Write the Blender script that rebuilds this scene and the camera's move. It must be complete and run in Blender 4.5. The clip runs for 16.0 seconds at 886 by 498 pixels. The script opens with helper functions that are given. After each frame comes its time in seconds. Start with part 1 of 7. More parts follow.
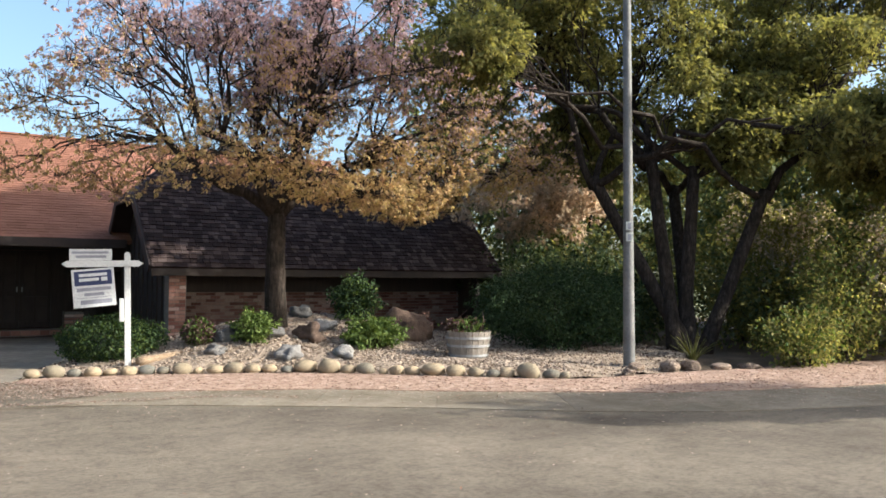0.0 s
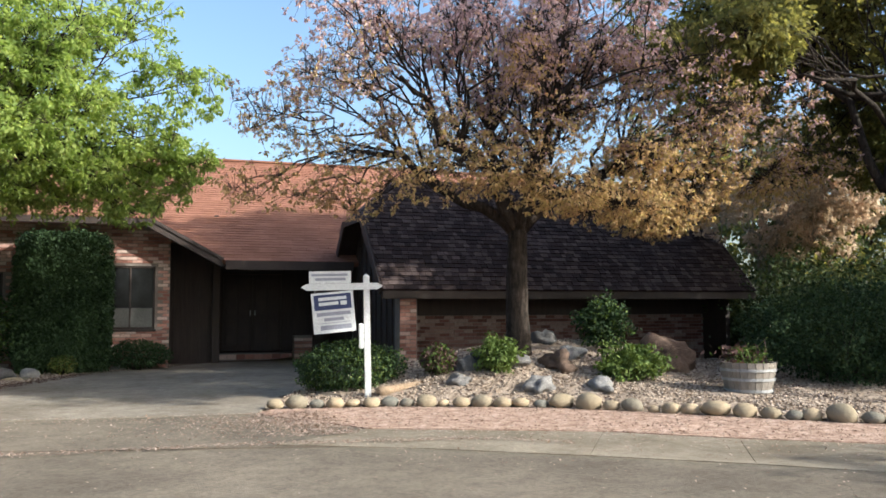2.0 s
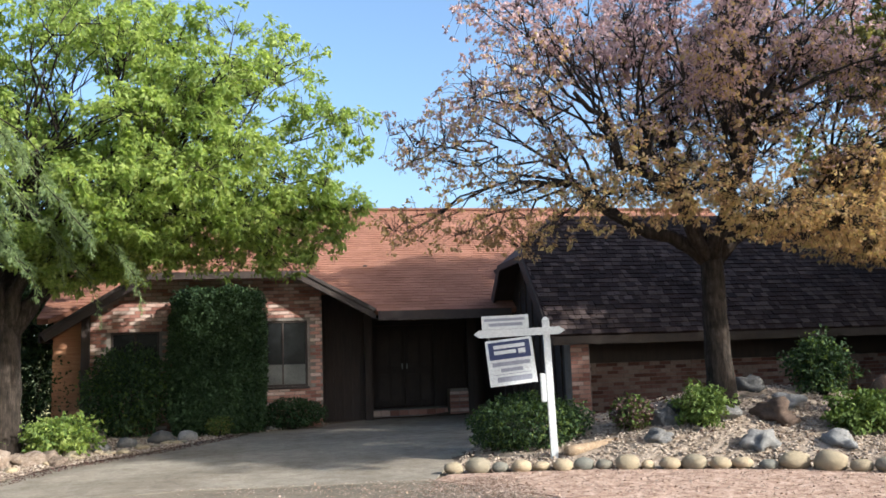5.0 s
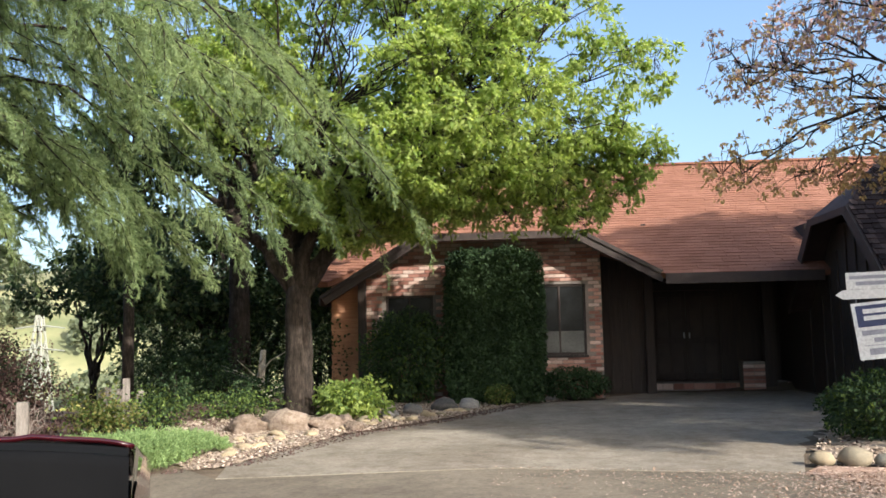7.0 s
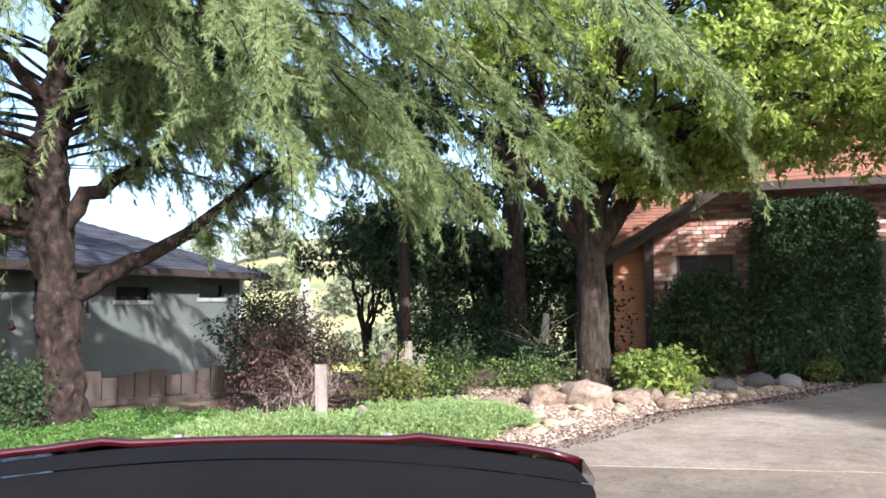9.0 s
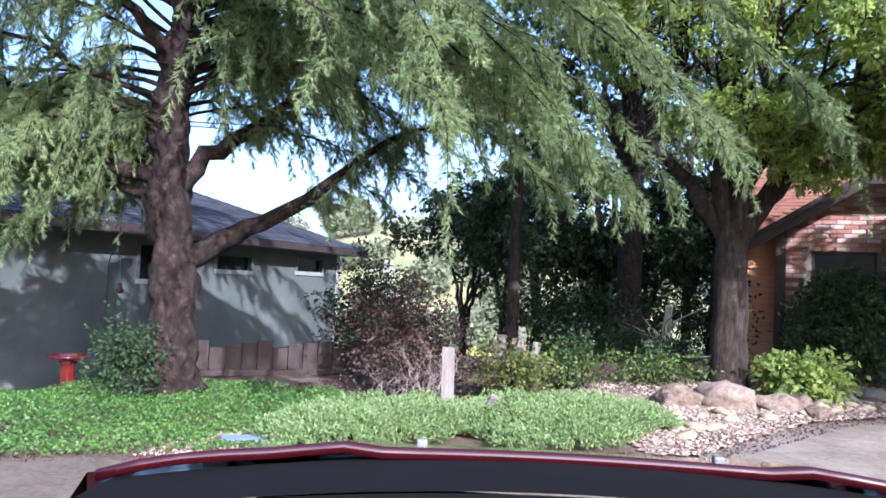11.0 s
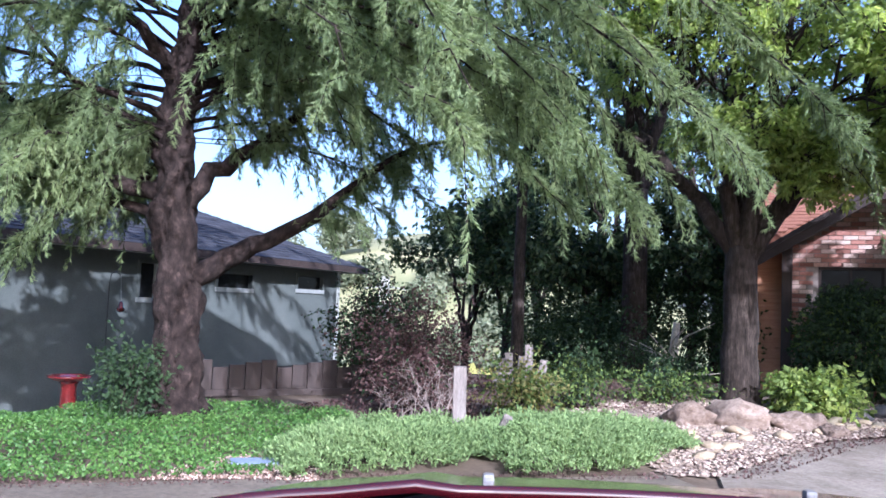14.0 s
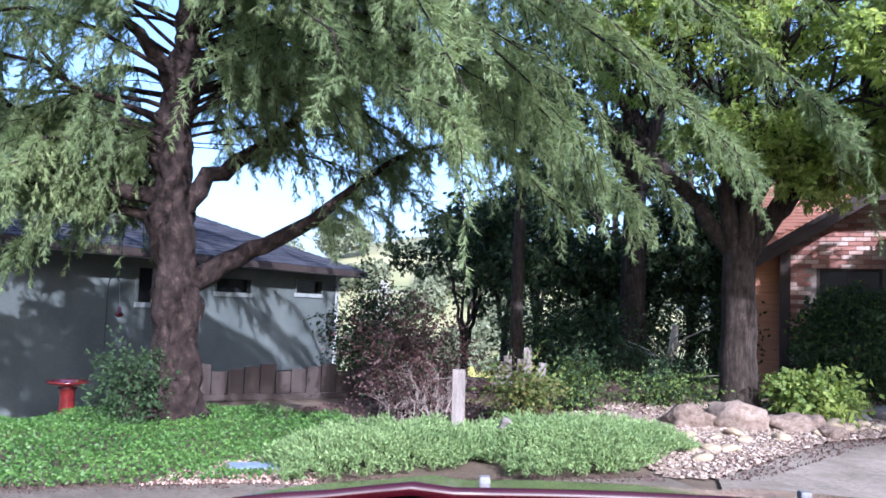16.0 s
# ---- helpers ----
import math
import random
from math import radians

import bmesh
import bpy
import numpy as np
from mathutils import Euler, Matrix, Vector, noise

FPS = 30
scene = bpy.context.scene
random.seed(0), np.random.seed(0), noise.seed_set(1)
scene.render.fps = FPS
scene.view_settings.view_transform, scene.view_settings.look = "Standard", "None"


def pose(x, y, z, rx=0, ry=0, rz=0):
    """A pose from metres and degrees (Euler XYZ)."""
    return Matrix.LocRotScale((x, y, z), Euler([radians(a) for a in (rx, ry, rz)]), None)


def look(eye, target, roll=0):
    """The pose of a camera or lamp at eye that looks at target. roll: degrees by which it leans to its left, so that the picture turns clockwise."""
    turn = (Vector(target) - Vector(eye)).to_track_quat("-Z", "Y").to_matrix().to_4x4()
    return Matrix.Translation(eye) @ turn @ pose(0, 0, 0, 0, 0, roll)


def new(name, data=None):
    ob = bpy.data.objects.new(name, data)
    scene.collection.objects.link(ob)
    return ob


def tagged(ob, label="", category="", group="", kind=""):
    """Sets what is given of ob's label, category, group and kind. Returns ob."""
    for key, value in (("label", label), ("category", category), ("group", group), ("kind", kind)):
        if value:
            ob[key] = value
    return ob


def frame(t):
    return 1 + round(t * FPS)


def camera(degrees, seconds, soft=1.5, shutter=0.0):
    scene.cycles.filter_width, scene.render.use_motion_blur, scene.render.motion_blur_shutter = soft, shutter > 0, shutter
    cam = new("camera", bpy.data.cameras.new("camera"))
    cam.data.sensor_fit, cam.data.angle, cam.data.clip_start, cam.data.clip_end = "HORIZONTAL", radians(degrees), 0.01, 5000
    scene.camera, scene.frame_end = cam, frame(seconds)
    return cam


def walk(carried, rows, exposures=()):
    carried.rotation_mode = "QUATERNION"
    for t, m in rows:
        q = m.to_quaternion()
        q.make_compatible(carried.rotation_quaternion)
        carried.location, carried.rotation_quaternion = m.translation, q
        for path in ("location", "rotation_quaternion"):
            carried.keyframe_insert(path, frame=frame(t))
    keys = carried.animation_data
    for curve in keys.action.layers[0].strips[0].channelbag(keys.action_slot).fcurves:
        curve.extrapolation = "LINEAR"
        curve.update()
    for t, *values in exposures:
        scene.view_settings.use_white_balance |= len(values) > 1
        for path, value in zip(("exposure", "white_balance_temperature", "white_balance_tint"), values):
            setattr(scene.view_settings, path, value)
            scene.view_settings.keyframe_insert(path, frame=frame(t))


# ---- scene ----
cam = camera(56.12, 16.0, soft=1.65)
PATH = [
    (0, pose(-2.958, -13.477, 1.351, 92.427, -0.183, -33.037)),
    (0.5, pose(-2.909, -12.865, 1.350, 92.723, -0.667, -28.547)),
    (1, pose(-2.937, -12.373, 1.348, 94.003, -0.850, -24.194)),
    (1.5, pose(-3.000, -11.989, 1.360, 93.841, -0.551, -21.494)),
    (2, pose(-3.038, -11.748, 1.380, 93.860, 0.128, -19.602)),
    (2.5, pose(-3.069, -11.516, 1.388, 93.488, 0.444, -19.468)),
    (3, pose(-3.123, -11.261, 1.394, 93.447, 0.147, -20.285)),
    (5.5, pose(-3.466, -9.961, 1.350, 97.975, 1.857, -7.922)),
    (6, pose(-3.698, -9.583, 1.345, 96.815, 1.318, -5.786)),
    (6.5, pose(-3.975, -9.182, 1.330, 96.206, 1.062, -1.739)),
    (7, pose(-4.271, -8.798, 1.311, 95.862, 1.083, 4.929)),
    (7.5, pose(-4.456, -8.493, 1.304, 95.029, 1.259, 11.907)),
    (8, pose(-4.746, -8.161, 1.289, 93.988, 0.863, 16.458)),
    (8.5, pose(-5.077, -7.800, 1.291, 93.677, 0.744, 19.061)),
    (9, pose(-5.406, -7.512, 1.270, 93.753, 0.362, 21.106)),
    (9.5, pose(-5.681, -7.302, 1.244, 92.868, -1.098, 23.421)),
    (10, pose(-5.895, -7.191, 1.222, 92.061, -2.147, 26.290)),
    (12.5, pose(-6.360, -7.023, 1.210, 93.854, -3.231, 26.229)),
    (13, pose(-6.365, -7.027, 1.212, 93.951, -3.034, 26.452)),
    (13.5, pose(-6.359, -7.026, 1.220, 93.839, -2.628, 26.154)),
    (14, pose(-6.364, -7.023, 1.216, 93.842, -2.447, 26.121)),
    (14.5, pose(-6.364, -7.027, 1.215, 94.024, -2.470, 26.137)),
    (15, pose(-6.362, -7.025, 1.214, 93.933, -2.357, 26.037)),
    (15.5, pose(-6.361, -7.023, 1.211, 93.882, -2.261, 25.975)),
    (16, pose(-6.354, -7.027, 1.216, 94.076, -2.147, 26.060)),
]
walk(cam, PATH, [(0.0, 1.04, 5950, 6), (1.0, 1.0, 5750, 4), (2.5, 1.0, 5800, 5), (5.5, 0.99, 5650, 5), (7.5, 1.14, 6000, 9), (8.5, 1.52, 5850, 13), (9.0, 1.54, 5550, 15), (10.0, 1.52, 5200, 19), (12.5, 1.32, 4850, 22), (16.0, 1.32, 4850, 22)])

# ---- world, sun ----
SUN_TO = Vector((0.64, -0.58, 0.46)).normalized()
world = bpy.data.worlds.new("world")
scene.world = world
world.use_nodes = True
_bg = world.node_tree.nodes["Background"]
_sky = world.node_tree.nodes.new("ShaderNodeTexSky")
_sky.sky_type = 'NISHITA'
_sky.sun_disc = False
_sky.dust_density = 3.4
_sky.sun_elevation = math.asin(SUN_TO.z)
_sky.sun_rotation = math.atan2(SUN_TO.x, SUN_TO.y)
world.node_tree.links.new(_sky.outputs[0], _bg.inputs[0])
_bg.inputs[1].default_value = 0.15
_sun = bpy.data.lights.new("sun", 'SUN')
_sun.energy, _sun.angle, _sun.color = 5.0, radians(0.55), (1.0, 0.91, 0.78)
sun = new("sun", _sun)
sun.matrix_world = look(SUN_TO * 60, (0, 0, 0))


# ---- materials ----
def ramp_node(nt, fac, stops):
    r = nt.nodes.new("ShaderNodeValToRGB")
    els = r.color_ramp.elements
    while len(els) < len(stops):
        els.new(0.5)
    for e, (p, c) in zip(els, stops):
        e.position, e.color = p, (*c, 1)
    nt.links.new(fac, r.inputs[0])
    return r.outputs[0]


def noise_node(nt, scale, detail=4, vec=None, rough=0.6):
    n = nt.nodes.new("ShaderNodeTexNoise")
    n.inputs["Scale"].default_value, n.inputs["Detail"].default_value = scale, detail
    n.inputs["Roughness"].default_value = rough
    if vec is not None:
        nt.links.new(vec, n.inputs["Vector"])
    return n.outputs["Fac"]


def mix_node(nt, a, b, fac, blend='MIX'):
    m = nt.nodes.new("ShaderNodeMix")
    m.data_type, m.blend_type = 'RGBA', blend
    for s, v in ((m.inputs[6], a), (m.inputs[7], b), (m.inputs[0], fac)):
        if isinstance(v, (int, float)):
            s.default_value = v
        elif isinstance(v, tuple):
            s.default_value = (*v, 1)
        else:
            nt.links.new(v, s)
    return m.outputs[2]


def surface(name, stops, scale=3.0, fine=40.0, rough=0.85, bump=0.3, metallic=0.0, island=0.0, per_object=0.0,
            stretch=(1, 1, 1), translucent=None, stain=None, coat=0.0, glow_tint=(1.25, 1.2, 0.6)):
    """A weathered surface: a large-scale noise through colour stops, fine grain over it, bump from the fine grain."""
    m = bpy.data.materials.new(name)
    m.use_nodes = True
    nt = m.node_tree
    p = nt.nodes["Principled BSDF"]
    geo = nt.nodes.new("ShaderNodeTexCoord")
    mp = nt.nodes.new("ShaderNodeMapping")
    mp.inputs["Scale"].default_value = stretch
    nt.links.new(geo.outputs["Object"], mp.inputs[0])
    big = noise_node(nt, scale, 5, mp.outputs[0])
    small = noise_node(nt, fine, 3, mp.outputs[0], 0.7)
    fac = big
    if island or per_object:
        src = nt.nodes.new("ShaderNodeNewGeometry").outputs["Random Per Island"] if island else nt.nodes.new("ShaderNodeObjectInfo").outputs["Random"]
        mm = nt.nodes.new("ShaderNodeMix")
        mm.inputs[0].default_value = island or per_object
        nt.links.new(big, mm.inputs[2])
        nt.links.new(src, mm.inputs[3])
        fac = mm.outputs[0]
    col = ramp_node(nt, fac, stops)
    grain = ramp_node(nt, small, [(0.3, (0.62, 0.62, 0.62)), (0.7, (1.25, 1.25, 1.25))])
    col = mix_node(nt, col, grain, 0.7, 'MULTIPLY')
    if stain:
        for sc, dark in stain:
            st = ramp_node(nt, noise_node(nt, sc, 6, geo.outputs["Object"]), [(0.42, (1, 1, 1)), (0.66, dark)])
            col = mix_node(nt, col, st, 1.0, 'MULTIPLY')
    nt.links.new(col, p.inputs["Base Color"])
    p.inputs["Roughness"].default_value, p.inputs["Metallic"].default_value = rough, metallic
    p.inputs["Coat Weight"].default_value = coat
    if rough >= 0.85:
        p.inputs["Specular IOR Level"].default_value = 0.2
    if bump:
        b = nt.nodes.new("ShaderNodeBump")
        b.inputs["Strength"].default_value, b.inputs["Distance"].default_value = bump, 0.02
        nt.links.new(small, b.inputs["Height"])
        nt.links.new(b.outputs[0], p.inputs["Normal"])
    if translucent:
        t = nt.nodes.new("ShaderNodeBsdfTranslucent")
        nt.links.new(mix_node(nt, col, glow_tint, 1.0, 'MULTIPLY'), t.inputs[0])
        mx = nt.nodes.new("ShaderNodeMixShader")
        mx.inputs[0].default_value = translucent
        nt.links.new(p.outputs[0], mx.inputs[1])
        nt.links.new(t.outputs[0], mx.inputs[2])
        nt.links.new(mx.outputs[0], nt.nodes["Material Output"].inputs[0])
    return m


def leaf_mat(name, stops, trans=0.35, rough=0.7, glow_tint=(1.25, 1.2, 0.6), single=0.4):
    m = surface(name, stops, scale=0.9, fine=25, rough=rough, bump=0, island=single, translucent=trans, glow_tint=glow_tint)
    m.node_tree.nodes["Principled BSDF"].inputs["Specular IOR Level"].default_value = 0.25
    return m


def ground_mat():
    """Bare soil close by that gives way to dry meadow grass on the far slopes."""
    m = surface("soil", [(0.3, (0.07, 0.05, 0.033)), (0.55, (0.125, 0.093, 0.064)), (0.75, (0.19, 0.143, 0.10))], 1.2, 30, 0.95, 0.6)
    nt = m.node_tree
    p = nt.nodes["Principled BSDF"]
    old = p.inputs["Base Color"].links[0].from_socket
    tc = nt.nodes.new("ShaderNodeTexCoord")
    sx = nt.nodes.new("ShaderNodeSeparateXYZ")
    nt.links.new(tc.outputs["Object"], sx.inputs[0])
    mr = nt.nodes.new("ShaderNodeMapRange")
    mr.inputs["From Min"].default_value, mr.inputs["From Max"].default_value = 18, 45
    nt.links.new(sx.outputs["Y"], mr.inputs[0])
    grass = ramp_node(nt, noise_node(nt, 0.06, 6, tc.outputs["Object"]), [(0.35, (0.12, 0.145, 0.07)), (0.5, (0.22, 0.22, 0.11)), (0.65, (0.30, 0.28, 0.145))])
    nt.links.new(mix_node(nt, old, grass, mr.outputs[0]), p.inputs["Base Color"])
    return m


M = {}
M["soil"] = ground_mat()
M["asphalt"] = surface("asphalt", [(0.3, (0.165, 0.138, 0.104)), (0.7, (0.265, 0.222, 0.168))], 0.5, 90, 0.9, 0.5, stain=[(0.35, (0.68, 0.67, 0.68)), (5.0, (0.78, 0.77, 0.76)), (22.0, (0.7, 0.69, 0.68))])
M["drive"] = surface("driveway", [(0.3, (0.22, 0.19, 0.15)), (0.7, (0.34, 0.297, 0.238))], 0.6, 70, 0.9, 0.4, stain=[(0.5, (0.72, 0.69, 0.66)), (4.0, (0.8, 0.78, 0.76)), (20.0, (0.75, 0.73, 0.72))])
M["concrete"] = surface("gutter_concrete", [(0.3, (0.2, 0.17, 0.128)), (0.7, (0.3, 0.255, 0.192))], 0.9, 80, 0.9, 0.4, per_object=0.2, stain=[(1.2, (0.7, 0.67, 0.63)), (9.0, (0.8, 0.78, 0.75))])
M["pinkgravel"] = surface("pink_gravel", [(0.35, (0.30, 0.195, 0.145)), (0.5, (0.46, 0.32, 0.245)), (0.65, (0.57, 0.42, 0.335))], 6.0, 55, 0.95, 0.8, stain=[(18.0, (0.66, 0.61, 0.57))])
M["gravel"] = surface("garden_gravel", [(0.35, (0.19, 0.14, 0.10)), (0.5, (0.33, 0.255, 0.19)), (0.65, (0.44, 0.35, 0.27))], 8.0, 45, 0.95, 0.9)
M["pebble"] = surface("pebble", [(0.1, (0.15, 0.11, 0.083)), (0.5, (0.31, 0.243, 0.19)), (0.9, (0.45, 0.37, 0.30))], 3.0, 30, 0.9, 0.3, island=0.85)
M["stone"] = surface("river_stone", [(0.15, (0.14, 0.135, 0.115)), (0.45, (0.26, 0.21, 0.14)), (0.8, (0.36, 0.28, 0.18))], 6.0, 40, 0.85, 0.3, per_object=0.7)
M["rock"] = surface("boulder", [(0.25, (0.085, 0.08, 0.076)), (0.5, (0.16, 0.15, 0.142)), (0.8, (0.27, 0.255, 0.24))], 4.0, 30, 0.9, 0.6, per_object=0.5)
M["rockbrown"] = surface("brown_boulder", [(0.25, (0.15, 0.11, 0.085)), (0.5, (0.30, 0.23, 0.18)), (0.8, (0.45, 0.36, 0.29))], 7.0, 35, 0.95, 0.9, per_object=0.25, stain=[(3.0, (0.6, 0.55, 0.5))])
M["rockrust"] = surface("dark_rust_boulder", [(0.25, (0.04, 0.027, 0.02)), (0.5, (0.09, 0.06, 0.045)), (0.8, (0.16, 0.11, 0.08))], 5.0, 30, 0.9, 0.7, per_object=0.3)
M["brick"] = surface("brick", [(0.1, (0.21, 0.095, 0.072)), (0.4, (0.35, 0.175, 0.135)), (0.62, (0.45, 0.275, 0.22)), (0.85, (0.54, 0.41, 0.345))], 5.0, 40, 0.9, 0.4, per_object=0.85)
M["brickjoin"] = surface("brick_course", [(0.1, (0.21, 0.095, 0.072)), (0.4, (0.35, 0.175, 0.135)), (0.62, (0.45, 0.275, 0.22)), (0.85, (0.54, 0.41, 0.345))], 5.0, 40, 0.9, 0.4, island=0.85)
# Same brick at half brightness: the garage wall's shade is in the colour.
M["brickshaded"] = surface("shaded_brick_course", [(0.1, (0.10, 0.045, 0.035)), (0.4, (0.17, 0.08, 0.06)), (0.62, (0.22, 0.125, 0.098)), (0.85, (0.27, 0.195, 0.16))], 5.0, 40, 0.9, 0.4, island=0.85)
M["mortar"] = surface("mortar", [(0.3, (0.17, 0.14, 0.12)), (0.7, (0.25, 0.21, 0.18))], 8, 60, 0.95, 0.4)
M["darkwood"] = surface("dark_stained_wood", [(0.3, (0.020, 0.013, 0.010)), (0.7, (0.042, 0.026, 0.019))], 3, 40, 0.7, 0.25, stretch=(6, 6, 0.6))
M["fascia"] = surface("brown_fascia_board", [(0.3, (0.022, 0.013, 0.010)), (0.7, (0.045, 0.028, 0.021))], 3, 40, 0.65, 0.2)
M["siding"] = surface("orange_siding", [(0.3, (0.36, 0.16, 0.085)), (0.7, (0.50, 0.26, 0.14))], 3, 40, 0.7, 0.25, stretch=(0.6, 4, 8))
M["orangeroof"] = surface("orange_shingle", [(0.2, (0.185, 0.082, 0.05)), (0.5, (0.225, 0.102, 0.065)), (0.8, (0.275, 0.132, 0.088))], 1.5, 50, 0.9, 0.4, island=0.3)
M["shake"] = surface("weathered_shake", [(0.15, (0.017, 0.011, 0.0098)), (0.5, (0.036, 0.0225, 0.02)), (0.85, (0.115, 0.084, 0.076))], 1.2, 40, 0.85, 0.4, island=0.5)
M["shakepiece"] = surface("weathered_shake_piece", [(0.15, (0.017, 0.011, 0.0098)), (0.5, (0.036, 0.0225, 0.02)), (0.85, (0.115, 0.084, 0.076))], 1.2, 40, 0.85, 0.4, per_object=0.5)
M["greyroof"] = surface("dark_grey_roof", [(0.3, (0.025, 0.025, 0.029)), (0.7, (0.05, 0.05, 0.058))], 2, 50, 0.9, 0.4, island=0.4)
M["stucco"] = surface("sage_grey_siding", [(0.3, (0.08, 0.092, 0.085)), (0.7, (0.118, 0.131, 0.12))], 1.0, 60, 0.9, 0.3)
M["white"] = surface("white_paint", [(0.3, (0.44, 0.44, 0.435)), (0.7, (0.53, 0.53, 0.52))], 2, 40, 0.5, 0.05)
M["trimgrey"] = surface("pale_trim", [(0.3, (0.38, 0.40, 0.36)), (0.7, (0.48, 0.49, 0.45))], 2, 40, 0.6, 0.1)
M["trimsage"] = surface("sage_trim", [(0.3, (0.22, 0.235, 0.22)), (0.7, (0.30, 0.315, 0.295))], 2, 40, 0.7, 0.1)
M["navy"] = surface("navy_print", [(0.3, (0.008, 0.012, 0.055)), (0.7, (0.011, 0.018, 0.075))], 2, 40, 0.45, 0)
M["greyprint"] = surface("grey_print", [(0.3, (0.17, 0.17, 0.20)), (0.7, (0.24, 0.24, 0.28))], 2, 40, 0.5, 0)
M["galv"] = surface("galvanised_steel", [(0.3, (0.105, 0.102, 0.098)), (0.7, (0.20, 0.196, 0.188))], 3, 30, 0.65, 0.1, metallic=0.1)
M["barrel"] = surface("grey_barrel_oak", [(0.3, (0.20, 0.17, 0.14)), (0.7, (0.33, 0.29, 0.25))], 5, 40, 0.85, 0.4, stretch=(6, 6, 0.5), island=0.4)
M["palesteel"] = surface("pale_steel", [(0.3, (0.22, 0.22, 0.18)), (0.7, (0.29, 0.29, 0.24))], 3, 30, 0.6, 0)
M["bluelid"] = surface("blue_grey_lid", [(0.3, (0.15, 0.19, 0.26)), (0.7, (0.22, 0.27, 0.34))], 6, 40, 0.7, 0.2)
M["hoop"] = surface("barrel_hoop", [(0.3, (0.25, 0.245, 0.24)), (0.7, (0.38, 0.375, 0.37))], 5, 40, 0.65, 0.2, metallic=0.2)
M["greywood"] = surface("weathered_grey_wood", [(0.3, (0.13, 0.11, 0.098)), (0.7, (0.26, 0.228, 0.20))], 4, 40, 0.9, 0.5, stretch=(5, 5, 0.6))
M["deadtwig"] = surface("bleached_twig", [(0.3, (0.14, 0.11, 0.094)), (0.7, (0.24, 0.195, 0.168))], 6, 40, 0.9, 0.3)
M["tanwood"] = surface("tan_log", [(0.3, (0.22, 0.15, 0.095)), (0.7, (0.36, 0.26, 0.17))], 4, 40, 0.9, 0.5, stretch=(5, 0.6, 5))
M["bark"] = surface("grey_bark", [(0.3, (0.017, 0.013, 0.010)), (0.55, (0.045, 0.034, 0.027)), (0.8, (0.105, 0.083, 0.067))], 7, 28, 0.95, 1.0, stretch=(3.2, 3.2, 0.5), stain=[(9.0, (0.55, 0.53, 0.5))])
M["cedarbark"] = surface("cedar_bark", [(0.3, (0.013, 0.009, 0.0075)), (0.55, (0.036, 0.025, 0.021)), (0.8, (0.105, 0.075, 0.062))], 9, 25, 0.95, 1.0, stretch=(1.4, 1.4, 0.9), stain=[(7.0, (0.45, 0.42, 0.4)), (2.0, (0.7, 0.68, 0.66))])
M["palebark"] = surface("pale_bark", [(0.3, (0.22, 0.19, 0.15)), (0.7, (0.42, 0.37, 0.30))], 5, 25, 0.9, 0.6)
M["redglaze"] = surface("red_glazed_ceramic", [(0.3, (0.07, 0.007, 0.007)), (0.7, (0.12, 0.012, 0.011))], 5, 30, 0.2, 0.03, coat=0.5)
M["redpaint"] = surface("dark_red_car_paint", [(0.3, (0.026, 0.002, 0.004)), (0.7, (0.032, 0.0025, 0.0045))], 2, 200, 0.14, 0, coat=0.5)
M["baydark"] = surface("sooty_black", [(0.3, (0.0025, 0.0025, 0.003)), (0.7, (0.004, 0.004, 0.0045))], 3, 100, 0.95, 0.02)
M["baydark"].node_tree.nodes["Principled BSDF"].inputs["Specular IOR Level"].default_value = 0.12
M["blackplastic"] = surface("black_trim", [(0.3, (0.012, 0.012, 0.013)), (0.7, (0.02, 0.02, 0.022))], 3, 100, 0.55, 0.15)
M["glassdark"] = surface("dark_window_glass", [(0.3, (0.010, 0.011, 0.012)), (0.7, (0.016, 0.017, 0.018))], 0.8, 10, 0.2, 0)
M["glassdark"].node_tree.nodes["Principled BSDF"].inputs["Specular IOR Level"].default_value = 0.18
M["blind"] = surface("pale_window_blind", [(0.3, (0.10, 0.10, 0.09)), (0.7, (0.14, 0.135, 0.125))], 2, 40, 0.8, 0.05)
M["lf_oak"] = leaf_mat("autumn_oak_leaf", [(0.15, (0.24, 0.145, 0.09)), (0.35, (0.46, 0.31, 0.19)), (0.5, (0.64, 0.47, 0.25)), (0.68, (0.50, 0.41, 0.17)), (0.85, (0.66, 0.50, 0.35))], 0.56, 0.7, (1.2, 1.1, 0.8))
M["lf_oakpink"] = leaf_mat("pinkish_oak_leaf", [(0.2, (0.34, 0.23, 0.225)), (0.5, (0.54, 0.40, 0.385)), (0.8, (0.70, 0.57, 0.55))], 0.56, 0.7, (1.15, 1.0, 1.0))
M["lf_green"] = leaf_mat("lime_green_leaf", [(0.15, (0.14, 0.20, 0.055)), (0.4, (0.258, 0.345, 0.09)), (0.65, (0.40, 0.47, 0.137)), (0.85, (0.56, 0.64, 0.255))], 0.66, 0.6, (1.15, 1.15, 0.7))
M["lf_olive"] = leaf_mat("olive_yellow_leaf", [(0.2, (0.10, 0.11, 0.04)), (0.45, (0.18, 0.18, 0.062)), (0.7, (0.30, 0.275, 0.09)), (0.88, (0.46, 0.41, 0.15))], 0.55, 0.7, (1.2, 1.15, 0.75))
M["lf_gold"] = leaf_mat("golden_pink_leaf", [(0.2, (0.46, 0.33, 0.23)), (0.5, (0.64, 0.50, 0.38)), (0.8, (0.76, 0.65, 0.54))], 0.5, 0.7, (1.1, 1.05, 0.9))
